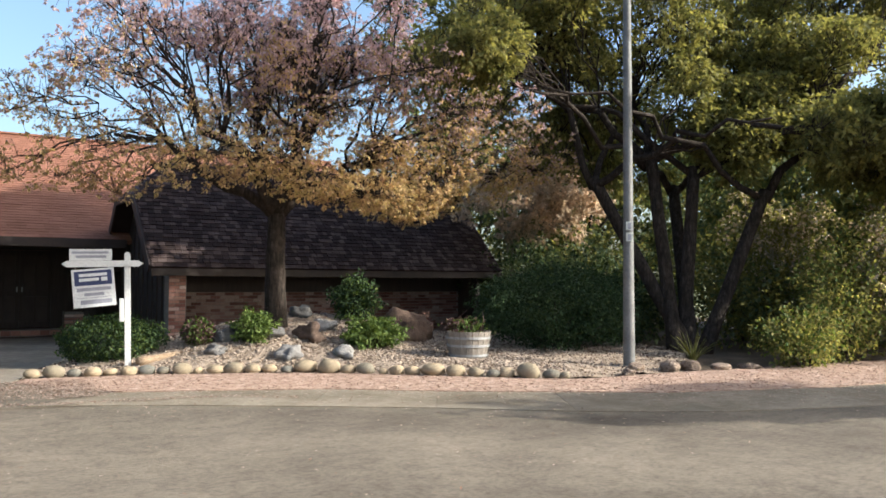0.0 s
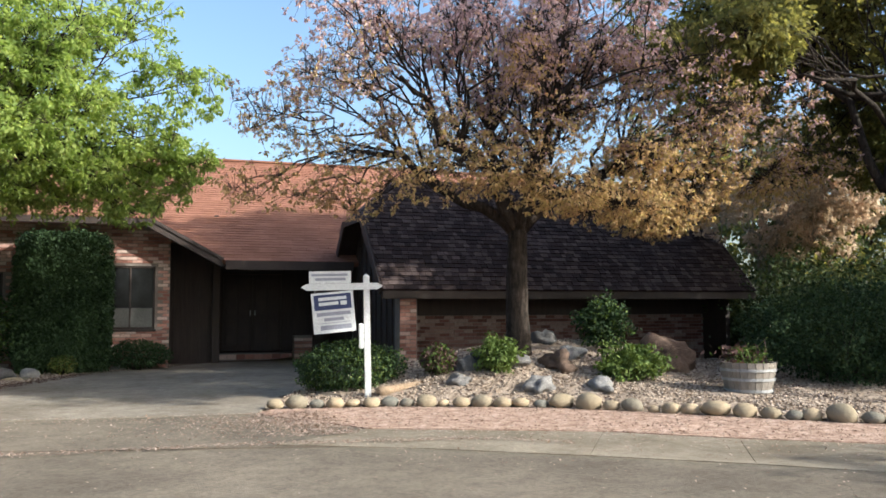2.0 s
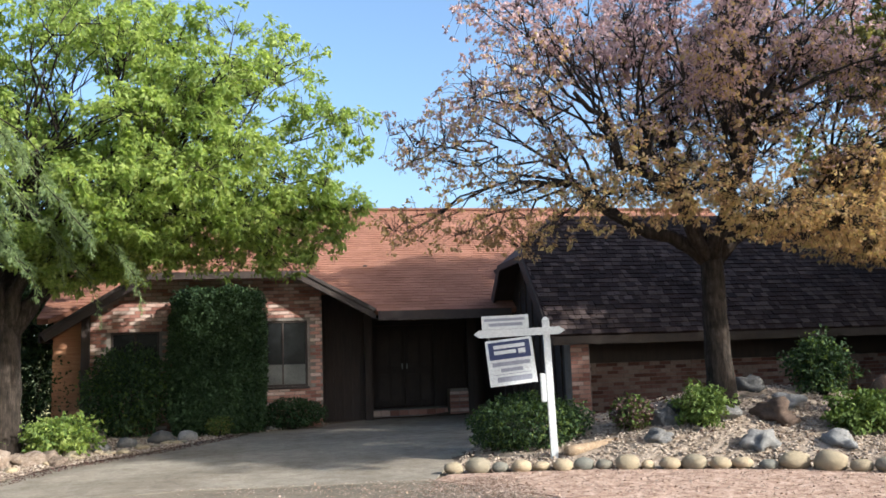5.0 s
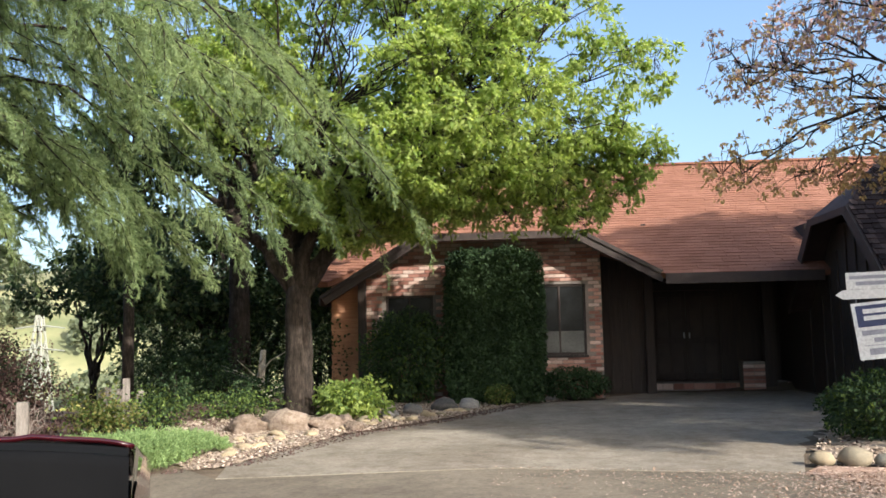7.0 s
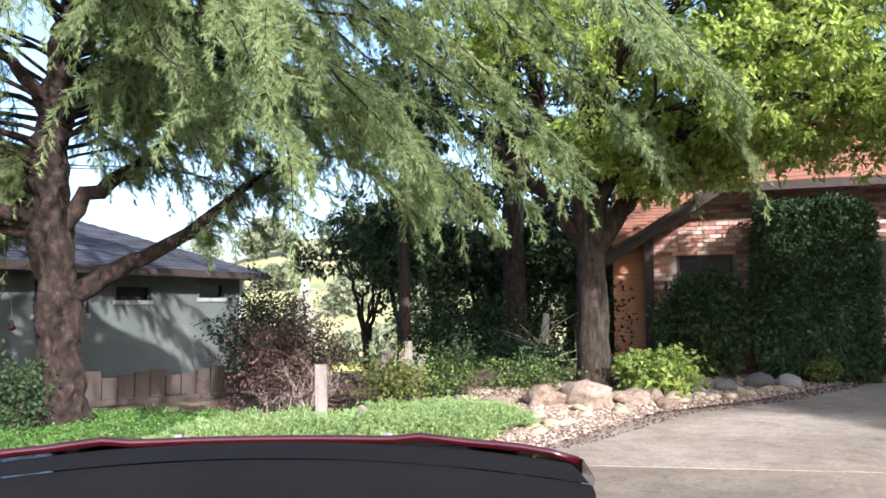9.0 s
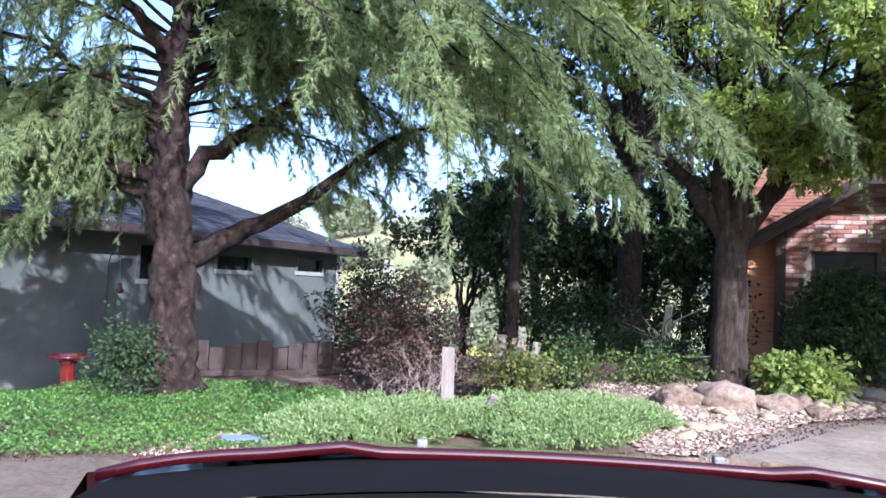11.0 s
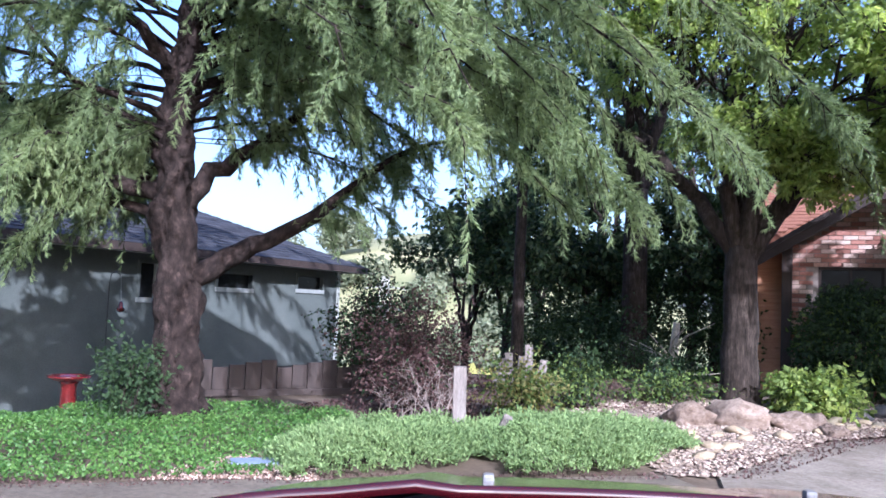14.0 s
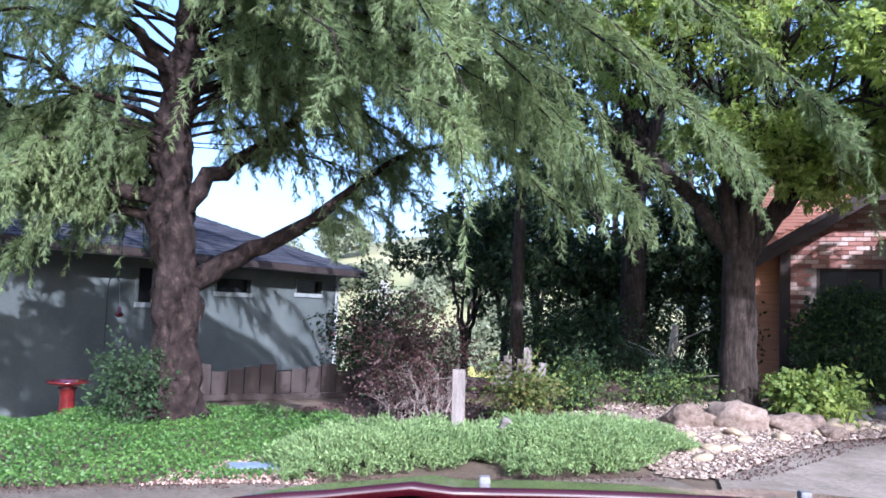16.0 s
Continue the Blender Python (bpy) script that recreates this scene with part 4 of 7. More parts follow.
vs = [bm.verts.new(p) for p in ((1.62, 4.2, -0.3), (1.62, 8.4, -0.3), (1.62, 8.4, 1.6), (1.62, 2 * GRY - cy, cz - 0.1), (1.62, cy, cz - 0.1), (1.62, 4.2, 1.75))]
f = bm.faces.new(vs)
ex = bmesh.ops.extrude_face_region(bm, geom=[f])
bmesh.ops.translate(bm, vec=(0.12, 0, 0), verts=[v for v in ex["geom"] if isinstance(v, bmesh.types.BMVert)])
bmesh.ops.recalc_face_normals(bm, faces=bm.faces[:])
gable = part("gable_wall", bm, M["darkwood"], house, "dark stained gable wall")
for i in range(9):
    boxed("board", 1.585, 1.62, 4.3 + i * 0.42, 4.33 + i * 0.42, -0.2, 1.9 + 1.2 * min(1, min(i, 8 - i) / 3), M["darkwood"], gable)

# ---- neighbouring house ----
neigh = thing("neighbour_house", "sage grey single-storey house with a dark hip roof", "house")
NX, NY0, NY1, NZ0, NZ1 = -17.77, -9.0, 10.35, -0.3, 2.05
NWIN = [(3.9, 5.2, 1.12, 1.74), (5.93, 6.99, 1.38, 1.66), (8.61, 9.62, 1.44, 1.74)]
nwall = new("wall")
nwall.parent = neigh
ys = sorted({NY0, NY1, 7.15, *[q for w in NWIN for q in w[:2]]})
for a, b in zip(ys[:-1], ys[1:]):
    w = [o for o in NWIN if abs(o[0] - a) < 1e-6]
    if w:
        boxed("wall_panel", NX - 0.15, NX, a, b, -1.7 if b < 7.2 else NZ0, w[0][2], M["stucco"], nwall, 0)
        boxed("wall_panel", NX - 0.15, NX, a, b, w[0][3], NZ1, M["stucco"], nwall, 0)
    else:
        boxed("wall_panel", NX - 0.15, NX, a, b, -1.7 if b < 7.2 else NZ0, NZ1, M["stucco"], nwall, 0)
boxed("end_wall", NX - 8, NX - 0.15, NY1 - 0.15, NY1, NZ0, NZ1, M["stucco"], neigh)
boxed("far_wall", NX - 8.15, NX - 8, NY0, NY1, NZ0 - 1, NZ1, M["stucco"], neigh)
boxed("near_wall", NX - 8, NX - 0.15, NY0, NY0 + 0.15, NZ0, NZ1, M["stucco"], neigh)
boxed("foundation", NX - 0.5, NX - 0.3, NY0, NY1 - 0.3, -1.9, NZ0, M["darkwood"], neigh)
boxed("corner_trim", NX - 0.02, NX + 0.02, NY1 - 0.1, NY1 + 0.02, NZ0, NZ1, M["trimgrey"], neigh)
for a, b, c, d in NWIN:
    w = new("window")
    w.parent = neigh
    for y0, y1, z0, z1 in ((a - 0.06, b + 0.06, c - 0.09, c), (a - 0.06, b + 0.06, d, d + 0.05), (a - 0.06, a, c, d), (b, b + 0.06, c, d)):
        boxed("frame", NX - 0.05, NX + 0.03, y0, y1, z0, z1, M["trimsage"] if z1 == c else M["stucco"], w, 0.004)
    n = 3 if d - c > 0.5 else 1
    for i in range(n):
        y0, y1 = a + (b - a) * i / n, a + (b - a) * (i + 1) / n
        boxed("pane", NX - 0.09, NX - 0.08, y0, y1, c, d, M["glassdark"], w, 0)
        if i:
            boxed("mullion", NX - 0.1, NX - 0.02, y0 - 0.025, y0 + 0.025, c, d, M["trimgrey"], w, 0.003)
EX, EY, EZ = NX + 0.5, NY1 + 0.5, 2.04
nroof = prism("roof", [(EX, NY0 - 0.6, EZ), (EX, EY, EZ), (EX - 4.6, EY - 4.6, EZ + 1.75), (EX - 4.6, NY0 + 4, EZ + 1.75)], 0.1, M["greyroof"], neigh, "dark grey hip roof")
prism("roof_end", [(EX, EY, EZ), (EX - 9.2, EY, EZ), (EX - 4.6, EY - 4.6, EZ + 1.75)], 0.1, M["greyroof"], neigh)
prism("roof_back", [(EX - 9.2, EY, EZ), (EX - 9.2, NY0 - 0.6, EZ), (EX - 4.6, NY0 + 4, EZ + 1.75), (EX - 4.6, EY - 4.6, EZ + 1.75)], 0.1, M["greyroof"], neigh)
prism("roof_end", [(EX - 9.2, NY0 - 0.6, EZ), (EX, NY0 - 0.6, EZ), (EX - 4.6, NY0 + 4, EZ + 1.75)], 0.1, M["greyroof"], neigh)
nv = Vector((-4.6, 0, 1.75)).normalized()
soup = Soup()
for ps in courses(Vector((EX + 0.02, 0, EZ + 0.0)) + Vector((nv.z, 0, -nv.x)) * 0.005, Vector((0, 1, 0)), nv, Vector((nv.z, 0, -nv.x)), 26, 4.92 / 26, lambda t: (max(NY0, -4.0), EY - 4.6 * t), 0.4, 0.014, rng_roof):
    soup.add((ps, WEDGE))
tagged(soup.make("shingles", M["greyroof"], nroof), kind="stuff")
board("fascia", (EX + 0.02, NY0 - 0.6, EZ), (EX + 0.02, EY, EZ), 0.14, 0.03, M["darkwood"], neigh)
board("fascia", (EX, EY + 0.02, EZ), (EX - 9.2, EY + 0.02, EZ), 0.14, 0.03, M["darkwood"], neigh)
boxed("soffit", NX, EX, NY0 - 0.5, EY, EZ - 0.13, EZ - 0.11, M["trimgrey"], neigh, 0)


# ---- trees ----
def fill(cx, cy, cz, rx, ry, rz, n, size, seed, share=1.0, shell=0.55):
    """Clumps strewn through an ellipsoid, denser towards its skin."""
    rng = np.random.default_rng(seed)
    out = []
    for _ in range(n):
        u = unit(rng.normal(0, 1, (1, 3)))[0] * rng.uniform(shell, 0.95)
        s = size * rng.uniform(0.75, 1.3)
        out.append((cx + u[0] * rx, cy + u[1] * ry, cz + u[2] * rz, s, s, s * 0.72, share / n))
    return out


oak_clumps = fill(2.3, 0.2, 5.3, 3.9, 3.1, 2.4, 84, 0.62, 21, 1.0, 0.25) + [(-0.4, 0.2, 3.5, 1.2, 1.2, 0.5, 0.018), (-1.0, 0.4, 3.9, 0.9, 0.9, 0.4, 0.012), (-1.5, 1.0, 3.15, 0.7, 0.6, 0.35, 0.01), (-1.4, 1.0, 4.4, 0.8, 0.7, 0.5, 0.012), (-0.6, 0.8, 3.0, 0.7, 0.6, 0.3, 0.008), (0.6, -0.6, 3.1, 1.0, 1.0, 0.4, 0.015), (0.0, 0.6, 2.95, 0.8, 0.8, 0.35, 0.01), (3.6, -0.9, 2.9, 0.9, 0.9, 0.4, 0.05), (4.9, 0.0, 3.0, 1.0, 1.0, 0.4, 0.05), (5.9, 0.3, 3.5, 0.9, 0.9, 0.5, 0.05),
              (2.6, -1.1, 3.0, 0.9, 0.8, 0.35, 0.04), (1.6, -0.9, 3.3, 0.8, 0.8, 0.4, 0.03), (6.5, 0.6, 4.3, 0.9, 0.9, 0.6, 0.04), (5.6, -0.6, 4.4, 1.0, 0.9, 0.6, 0.03), (7.3, 0.2, 3.6, 1.0, 0.9, 0.6, 0.05), (8.2, -0.1, 4.0, 1.0, 0.9, 0.6, 0.025), (6.8, -0.6, 4.7, 1.0, 0.9, 0.6, 0.02),
              (4.4, -0.5, 3.6, 0.9, 0.9, 0.5, 0.05), (6.1, 0.9, 3.2, 0.9, 0.9, 0.5, 0.06), (5.4, 0.9, 2.9, 0.8, 0.8, 0.45, 0.05)]
broad_tree("autumn_oak", "half-bare oak with pinkish brown and ochre autumn leaves", (2.54, 0.36, 0.62), 2.1, 0.19, oak_clumps, M["bark"], [(M["lf_oak"], 0.55), (M["lf_oakpink"], 0.45)], 31,
           twigs=5500, leaves=12, size=0.055, spread=0.085, splits=3, crown_label="sparse autumn foliage", zmix=(2.6, 6.0), tumble=0.55)
green_clumps = fill(-6.6, 3.6, 5.6, 3.9, 3.2, 2.5, 78, 0.72, 22, 1.0, 0.4) + [(-3.3, 3.4, 4.3, 1.1, 1.1, 0.6, 0.05), (-2.6, 3.5, 5.2, 0.9, 0.9, 0.7, 0.04), (-2.9, 3.6, 4.0, 0.7, 0.7, 0.4, 0.03), (-3.9, 3.2, 3.5, 0.9, 0.9, 0.45, 0.03), (-6.6, 4.3, 3.9, 0.9, 0.9, 0.5, 0.03),
               (-4.6, 4.0, 4.2, 0.9, 0.9, 0.6, 0.04), (-5.4, 2.6, 4.4, 0.9, 0.9, 0.5, 0.04), (-5.0, 2.4, 5.2, 0.8, 0.8, 0.5, 0.03), (-3.8, 4.2, 3.8, 0.8, 0.8, 0.5, 0.03), (-6.2, 3.2, 3.4, 0.8, 0.8, 0.4, 0.03), (-5.3, 3.4, 3.4, 0.8, 0.8, 0.4, 0.03), (-7.4, 3.0, 3.3, 0.7, 0.7, 0.4, 0.03), (-6.9, 4.6, 3.5, 0.8, 0.8, 0.4, 0.03), (-6.0, 4.6, 3.7, 0.8, 0.8, 0.45, 0.03), (-5.4, 1.9, 3.5, 0.7, 0.7, 0.4, 0.03), (-4.7, 1.6, 4.0, 0.8, 0.8, 0.45, 0.03), (-5.9, 1.7, 3.9, 0.7, 0.7, 0.4, 0.03), (-4.1, 2.0, 4.5, 0.8, 0.8, 0.5, 0.03), (-4.3, 3.6, 3.1, 0.8, 0.7, 0.35, 0.015), (-3.7, 3.7, 3.3, 0.7, 0.7, 0.35, 0.015), (-3.2, 3.6, 3.0, 0.6, 0.6, 0.3, 0.018), (-2.7, 3.6, 3.5, 0.55, 0.5, 0.35, 0.025), (-2.3, 3.6, 3.9, 0.5, 0.5, 0.35, 0.02), (-7.0, 3.5, 3.1, 0.7, 0.6, 0.35, 0.025), (-6.4, 3.3, 3.0, 0.7, 0.6, 0.35, 0.025), (-6.6, 3.4, 2.8, 0.55, 0.5, 0.3, 0.018), (-5.8, 3.4, 2.95, 0.6, 0.5, 0.3, 0.02), (-5.0, 3.4, 3.2, 0.6, 0.5, 0.3, 0.02), (-4.3, 2.9, 3.5, 0.6, 0.5, 0.3, 0.018), (-5.4, 2.7, 3.2, 0.6, 0.5, 0.3, 0.02)]
broad_tree("ash_tree", "full green ash tree with lime-yellow new leaves", (-7.6, 3.85, 0.25), 1.85, 0.235, green_clumps, M["bark"], [(M["lf_green"], 1.0)], 32,
           twigs=2050, leaves=28, size=0.1, spread=0.17, crown_label="bright green leaves", aspect=0.42, main_limbs=7, tumble=0.4, flare=1.2,
           limb_ends=((-1.7, -0.2, 3.5), (1.5, 0.1, 3.3), (-0.2, 0.6, 4.2), (0.6, -0.9, 4.4), (-0.7, -0.8, 4.3), (2.6, 0.2, 4.4), (-0.4, 1.6, 4.4)))
right_clumps = fill(11.2, 0.0, 8.4, 4.6, 2.9, 3.2, 50, 0.95, 23, 0.7, 0.6) + fill(8.0, 0.4, 7.2, 3.3, 2.6, 2.6, 34, 0.95, 24, 0.6, 0.3) + fill(10.9, 0.9, 4.7, 2.3, 1.6, 1.4, 16, 0.8, 30, 0.24, 0.3) + fill(12.6, -4.8, 4.2, 2.0, 1.3, 1.3, 14, 0.75, 28, 0.5, 0.3) + fill(12.3, -6.1, 4.5, 1.6, 1.1, 1.2, 14, 0.7, 36, 0.28, 0.3) + fill(15.5, -3.0, 8.0, 2.8, 2.2, 2.6, 26, 0.9, 27, 0.34, 0.2) + fill(12.6, -2.8, 6.0, 2.3, 1.6, 1.7, 18, 0.8, 37, 0.26, 0.2) + fill(5.6, -1.8, 5.3, 1.6, 0.6, 0.65, 10, 0.5, 39, 0.13, 0.1) + fill(10.9, -2.9, 4.5, 2.5, 0.9, 1.5, 24, 0.62, 38, 0.34, 0.1)
broad_tree("evergreen_oak", "many-stemmed evergreen oak with olive-yellow leaves", (9.7, -2.7, 0.1), 3.2, 0.145, right_clumps, M["bark"], [(M["lf_olive"], 1.0)], 33,
           twigs=3700, leaves=17, size=0.12, spread=0.25, stems=5, main_limbs=12, crown_label="olive green leaves", aspect=0.45,
           stem_tops=((-1.0, 1.6, 3.4), (-0.1, 0.9, 3.9), (0.5, 0.3, 3.6), (1.5, -0.6, 3.1), (0.9, 1.2, 3.3)))
gold_clumps = fill(11.7, 4.2, 4.1, 2.8, 1.6, 2.0, 30, 0.6, 25, 1.0, 0.3)
broad_tree("golden_tree", "slender pale-barked tree with golden brown leaves", (11.2, 4.8, 0.0), 2.0, 0.09, gold_clumps, M["palebark"], [(M["lf_gold"], 1.0)], 34, twigs=1300, leaves=14, size=0.11, spread=0.14)


def cedar(base, top, seed):
    """A deodar: a forked trunk with crooked limbs, long sweeping boughs, hanging plumes of needles."""
    rng = np.random.default_rng(seed)
    tree = thing("deodar_cedar", "tall deodar cedar with drooping grey-green sprays", "tree", at=base)
    stem = np.array(((0.03, 0.02, -0.3), (0.03, 0.02, 0.1), (-0.01, -0.01, 0.8), (-0.05, -0.05, 1.45), (-0.09, -0.08, 1.9), (-0.08, -0.08, 2.5), (-0.11, -0.1, 3.2), (-0.05, -0.05, 3.8), (0.02, 0.0, 4.4), (0.1, 0.05, 6.0), (0.05, 0.1, 8.5), (0.0, 0.0, top)))
    zs = np.concatenate([np.linspace(-0.3, 4.4, 86), np.linspace(4.8, top, 12)])
    p = np.stack([np.interp(zs, stem[:, 2], stem[:, 0]), np.interp(zs, stem[:, 2], stem[:, 1]), zs], 1)
    r = np.interp(zs, (-0.3, 0.0, 0.3, 1.4, 2.2, 3.3, 4.4, top), (0.42, 0.34, 0.25, 0.215, 0.195, 0.165, 0.13, 0.02))
    V, F = tube(p, r, 44)
    V = [v + Vector((noise.noise(v * 2.6), noise.noise(v * 2.6 + Vector((7, 0, 0))), 0)) * 0.09 + Vector((noise.noise(v * 9.0), noise.noise(v * 9.0 + Vector((3, 0, 0))), 0)) * 0.03 + Vector((v.x, v.y, 0)) * 0.22 * noise.noise(Vector((v.x * 16, v.y * 16, v.z * 9))) for v in V]
    mesh_part("trunk", V, F, M["cedarbark"], tree, "flaking grey-brown trunk", True)
    wood, P, D, G = Soup(), [], [], []

    def plume(o, e, mid, ln, coarse, wide=0.115):
        """Short side shoots along a branchlet, each a brush of needles, tapering to the tip."""
        k = int(ln / (0.07 if coarse else 0.04)) + 5
        u = np.linspace(0.02, 1.0, k)[:, None]
        at = (1 - u) ** 2 * o + 2 * u * (1 - u) * mid + u * u * e
        tan = unit(2 * (1 - u) * (mid - o) + 2 * u * (e - mid))
        side = unit(np.cross(tan, unit(rng.normal(0, 1, (k, 3)) + np.array((0.0, 0.0, 1.2))))) * np.where(np.arange(k) % 2, 1, -1)[:, None]
        d = unit(tan * 0.95 + side * rng.uniform(0.55, 1.0, (k, 1)) + np.array((0, 0, -0.22)))
        sl = (0.03 + wide * np.sin(math.pi * np.clip(u * 0.8 + 0.2, 0, 1)) ** 0.7) * rng.uniform(0.55, 1.2, (k, 1))
        m = 9 if coarse else 18
        q = rng.uniform(0.0, 1.0, (k, m, 1))
        pts = at[:, None] + d[:, None] * sl[:, None] * q + np.array((0, 0, -0.08)) * q ** 2 * sl[:, None]
        nd = unit((d[:, None] * 0.9 + rng.normal(0, 0.38, (k, m, 3))).reshape(-1, 3))
        P.append(pts.reshape(-1, 3))
        D.append(nd)
        G.append(np.full((len(nd), 1), 1.9 if coarse else 1.0))

    def sprays(path, count, f0=0.05, hang=1.0, size=1.0, coarse=False):
        """The leafy end of a bough and the branchlets that hang from it like a curtain."""
        t = np.linspace(0, 1, len(path))
        d = path[-1] - path[0]
        run = np.linalg.norm(d)
        d = d / run
        side = np.array((-d[1], d[0], 0))
        on = lambda f: np.array([np.interp(f, t, path[:, c]) for c in range(3)])
        for a in np.linspace(max(0.22, f0), 0.84, 6):
            o, e = on(a), on(min(1.0, a + 0.17))
            plume(o, e + (0, 0, -0.03), on(a + 0.08) + (0, 0, 0.02), 0.17 * run, coarse, 0.2)
        for k in range(count):
            f = rng.uniform(f0, 1.0) ** 0.8
            o = on(f)
            ln = rng.choice((0.35, 0.5, 0.65, 0.9, 1.2), p=(0.25, 0.3, 0.25, 0.14, 0.06)) * rng.uniform(0.8, 1.2) * (1.15 - 0.35 * f) * size
            s = side * rng.choice((-1, 1)) * rng.uniform(0.1, 0.75) + d * rng.uniform(0.15, 0.75)
            e = o + s * ln * rng.uniform(0.6, 1.0)
            e[2] -= ln * rng.uniform(0.25, 0.95) * hang
            mid = o + (e - o) * np.array((0.72, 0.72, 0.12)) + np.array((0, 0, 0.06 * ln))
            wood.add(tube([o, o * 0.25 + mid * 0.5 + e * 0.25, e], [0.007, 0.005, 0.002], 3))
            plume(o, e, mid, ln, coarse)

    spread_out = []
    for i in range(20):
        h = 3.3 + 3.7 * (i + rng.uniform(-1.2, 1.2)) / 20
        spread_out.append((h, i * 2.4 + rng.normal(0, 0.2), (5.2 - 0.25 * h) * rng.uniform(0.75, 1.1), 0.3))
    for i in range(8):
        h = 7.0 + (top - 7.6) * i / 8
        spread_out.append((h, i * 2.4 + 1.0, (4.6 - 3.4 * (h - 7) / (top - 7)) * rng.uniform(0.8, 1.1), 0.26))
    # long drooping boughs on the open side
    for i, az in enumerate(range(-28, 84, 11)):
        for h, reach, drop in ((3.5, 4.5, 0.36), (4.4, 5.8, 0.42), (5.3, 6.7, 0.46))[:3 if i % 2 or az < 30 else 2]:
            spread_out.append((h + rng.uniform(-0.35, 0.35), radians(az + rng.uniform(-5, 5)), (reach - (1.6 if az > 40 else 0)) * rng.uniform(0.82, 1.1), drop))
    # boughs towards the road
    for h, az, reach in ((4.3, -25, 3.8), (4.5, -60, 3.6), (4.2, -78, 3.4), (4.7, -42, 4.0), (4.0, -10, 4.4), (4.4, -100, 3.2),
                         (3.9, -22, 3.0), (4.4, -32, 3.2), (3.7, -6, 3.2), (4.2, 4, 3.6), (4.0, -30, 2.4), (3.6, 8, 2.6), (4.6, -8, 2.8), (4.3, -88, 2.6), (4.1, -26, 4.6), (4.6, -14, 5.0), (3.9, -2, 4.6), (4.8, -5, 4.0), (4.2, -12, 3.2)):
        spread_out.append((h, radians(az), reach, 0.42))
    # low boughs over the neighbour's side and back
    for h, az, reach in ((2.7, 215, 3.2), (2.9, 240, 3.0), (3.1, 196, 3.4), (2.8, 182, 3.0), (3.0, 228, 3.4), (3.3, 172, 3.2), (3.4, 255, 3.2), (3.9, 218, 4.2), (4.4, 240, 4.0), (3.2, 160, 3.4), (4.0, 195, 4.2), (3.6, 206, 3.0),
                         (2.9, 2, 3.4), (3.0, 24, 3.6), (2.8, 44, 3.2), (3.1, -18, 3.4), (3.3, 70, 3.4), (3.1, 12, 4.2), (3.2, 34, 4.2), (3.0, 30, 2.4), (3.2, 48, 2.6), (2.9, 60, 2.2), (3.4, 16, 2.6), (3.6, 38, 2.8)):
        spread_out.append((h, radians(az), reach, 0.4 if h < 3.3 and az > 150 else 0.34))
    # short drooping boughs close to the trunk
    for i in range(11):
        spread_out.append((rng.uniform(2.25, 2.9), radians(166 + i * 9), rng.uniform(1.1, 1.9), 0.5))
    for h, az, reach, drop in spread_out:
        toward = abs((az + radians(46) + math.pi) % (2 * math.pi) - math.pi)
        if h < 3.6 and toward < 0.35:
            h += 0.9
        d = np.array((math.cos(az), math.sin(az), 0))
        t = np.linspace(0, 1, 12)[:, None]
        path = np.array((np.interp(h, zs, p[:, 0]), np.interp(h, zs, p[:, 1]), h)) + d * reach * t
        path[:, 2] += reach * (0.2 * np.sin(t[:, 0] * 2.4) - drop * t[:, 0] ** 2)
        path += np.cumsum(rng.normal(0, 0.085, path.shape), 0) * np.minimum(1, t * 2)
        mesh_part("bough", *tube(path, np.linspace(rng.uniform(0.018, 0.04), 0.004, 12), 7), M["cedarbark"], tree, smooth=True)
        sprays(path, int(reach * (12 if reach < 2 else 8.0 if h < 3.5 and math.cos(az) < -0.2 else 7.5 if math.cos(az) < -0.2 else 5.2 if h < 6.3 else 2.6)) + 3, 0.08, coarse=h > 6.3)
    # crooked limbs under the crown
    for pts, r0, k, f0 in ((((0.1, 0.08, 1.38), (0.36, 0.33, 1.62), (0.59, 0.55, 1.79), (1.01, 0.94, 2.13), (1.25, 1.17, 2.46), (1.6, 1.45, 2.85), (2.2, 1.9, 3.1)), 0.125, 38, 0.36),
                           (((-0.02, -0.02, 2.1), (0.15, 0.14, 2.45), (0.44, 0.41, 2.71), (0.71, 0.66, 3.02), (0.97, 0.91, 3.56), (1.5, 1.0, 4.2)), 0.115, 40, 0.3),
                           (((-0.1, -0.1, 3.3), (-0.25, -0.24, 3.6), (-0.4, -0.37, 3.85), (-0.66, -0.62, 4.15), (-1.2, -1.0, 5.0)), 0.1, 14, 0.45),
                           (((-0.12, -0.12, 2.15), (-0.4, -0.37, 2.25), (-0.6, -0.56, 2.32), (-0.9, -0.84, 2.58), (-1.14, -1.06, 2.9), (-1.9, -1.5, 3.6)), 0.1, 16, 0.5),
                           (((-0.14, -0.14, 2.5), (-0.33, -0.3, 2.7), (-0.48, -0.45, 2.83), (-0.75, -0.7, 3.1), (-1.5, -1.0, 4.0)), 0.085, 14, 0.5),
                           (((-0.1, -0.05, 1.95), (-0.5, -0.2, 2.05), (-1.1, -0.6, 2.3), (-1.7, -1.1, 2.3), (-2.3, -1.6, 2.0)), 0.07, 34, 0.25),
                           (((-0.1, -0.02, 2.25), (-0.7, -0.1, 2.45), (-1.6, -0.5, 2.55), (-2.6, -0.9, 2.35), (-3.4, -1.2, 1.9)), 0.06, 40, 0.2),
                           (((-0.1, 0.0, 2.4), (-0.8, 0.3, 2.6), (-1.6, 0.5, 2.6), (-2.6, 0.6, 2.3)), 0.055, 30, 0.2)):
        P0 = np.array(pts)
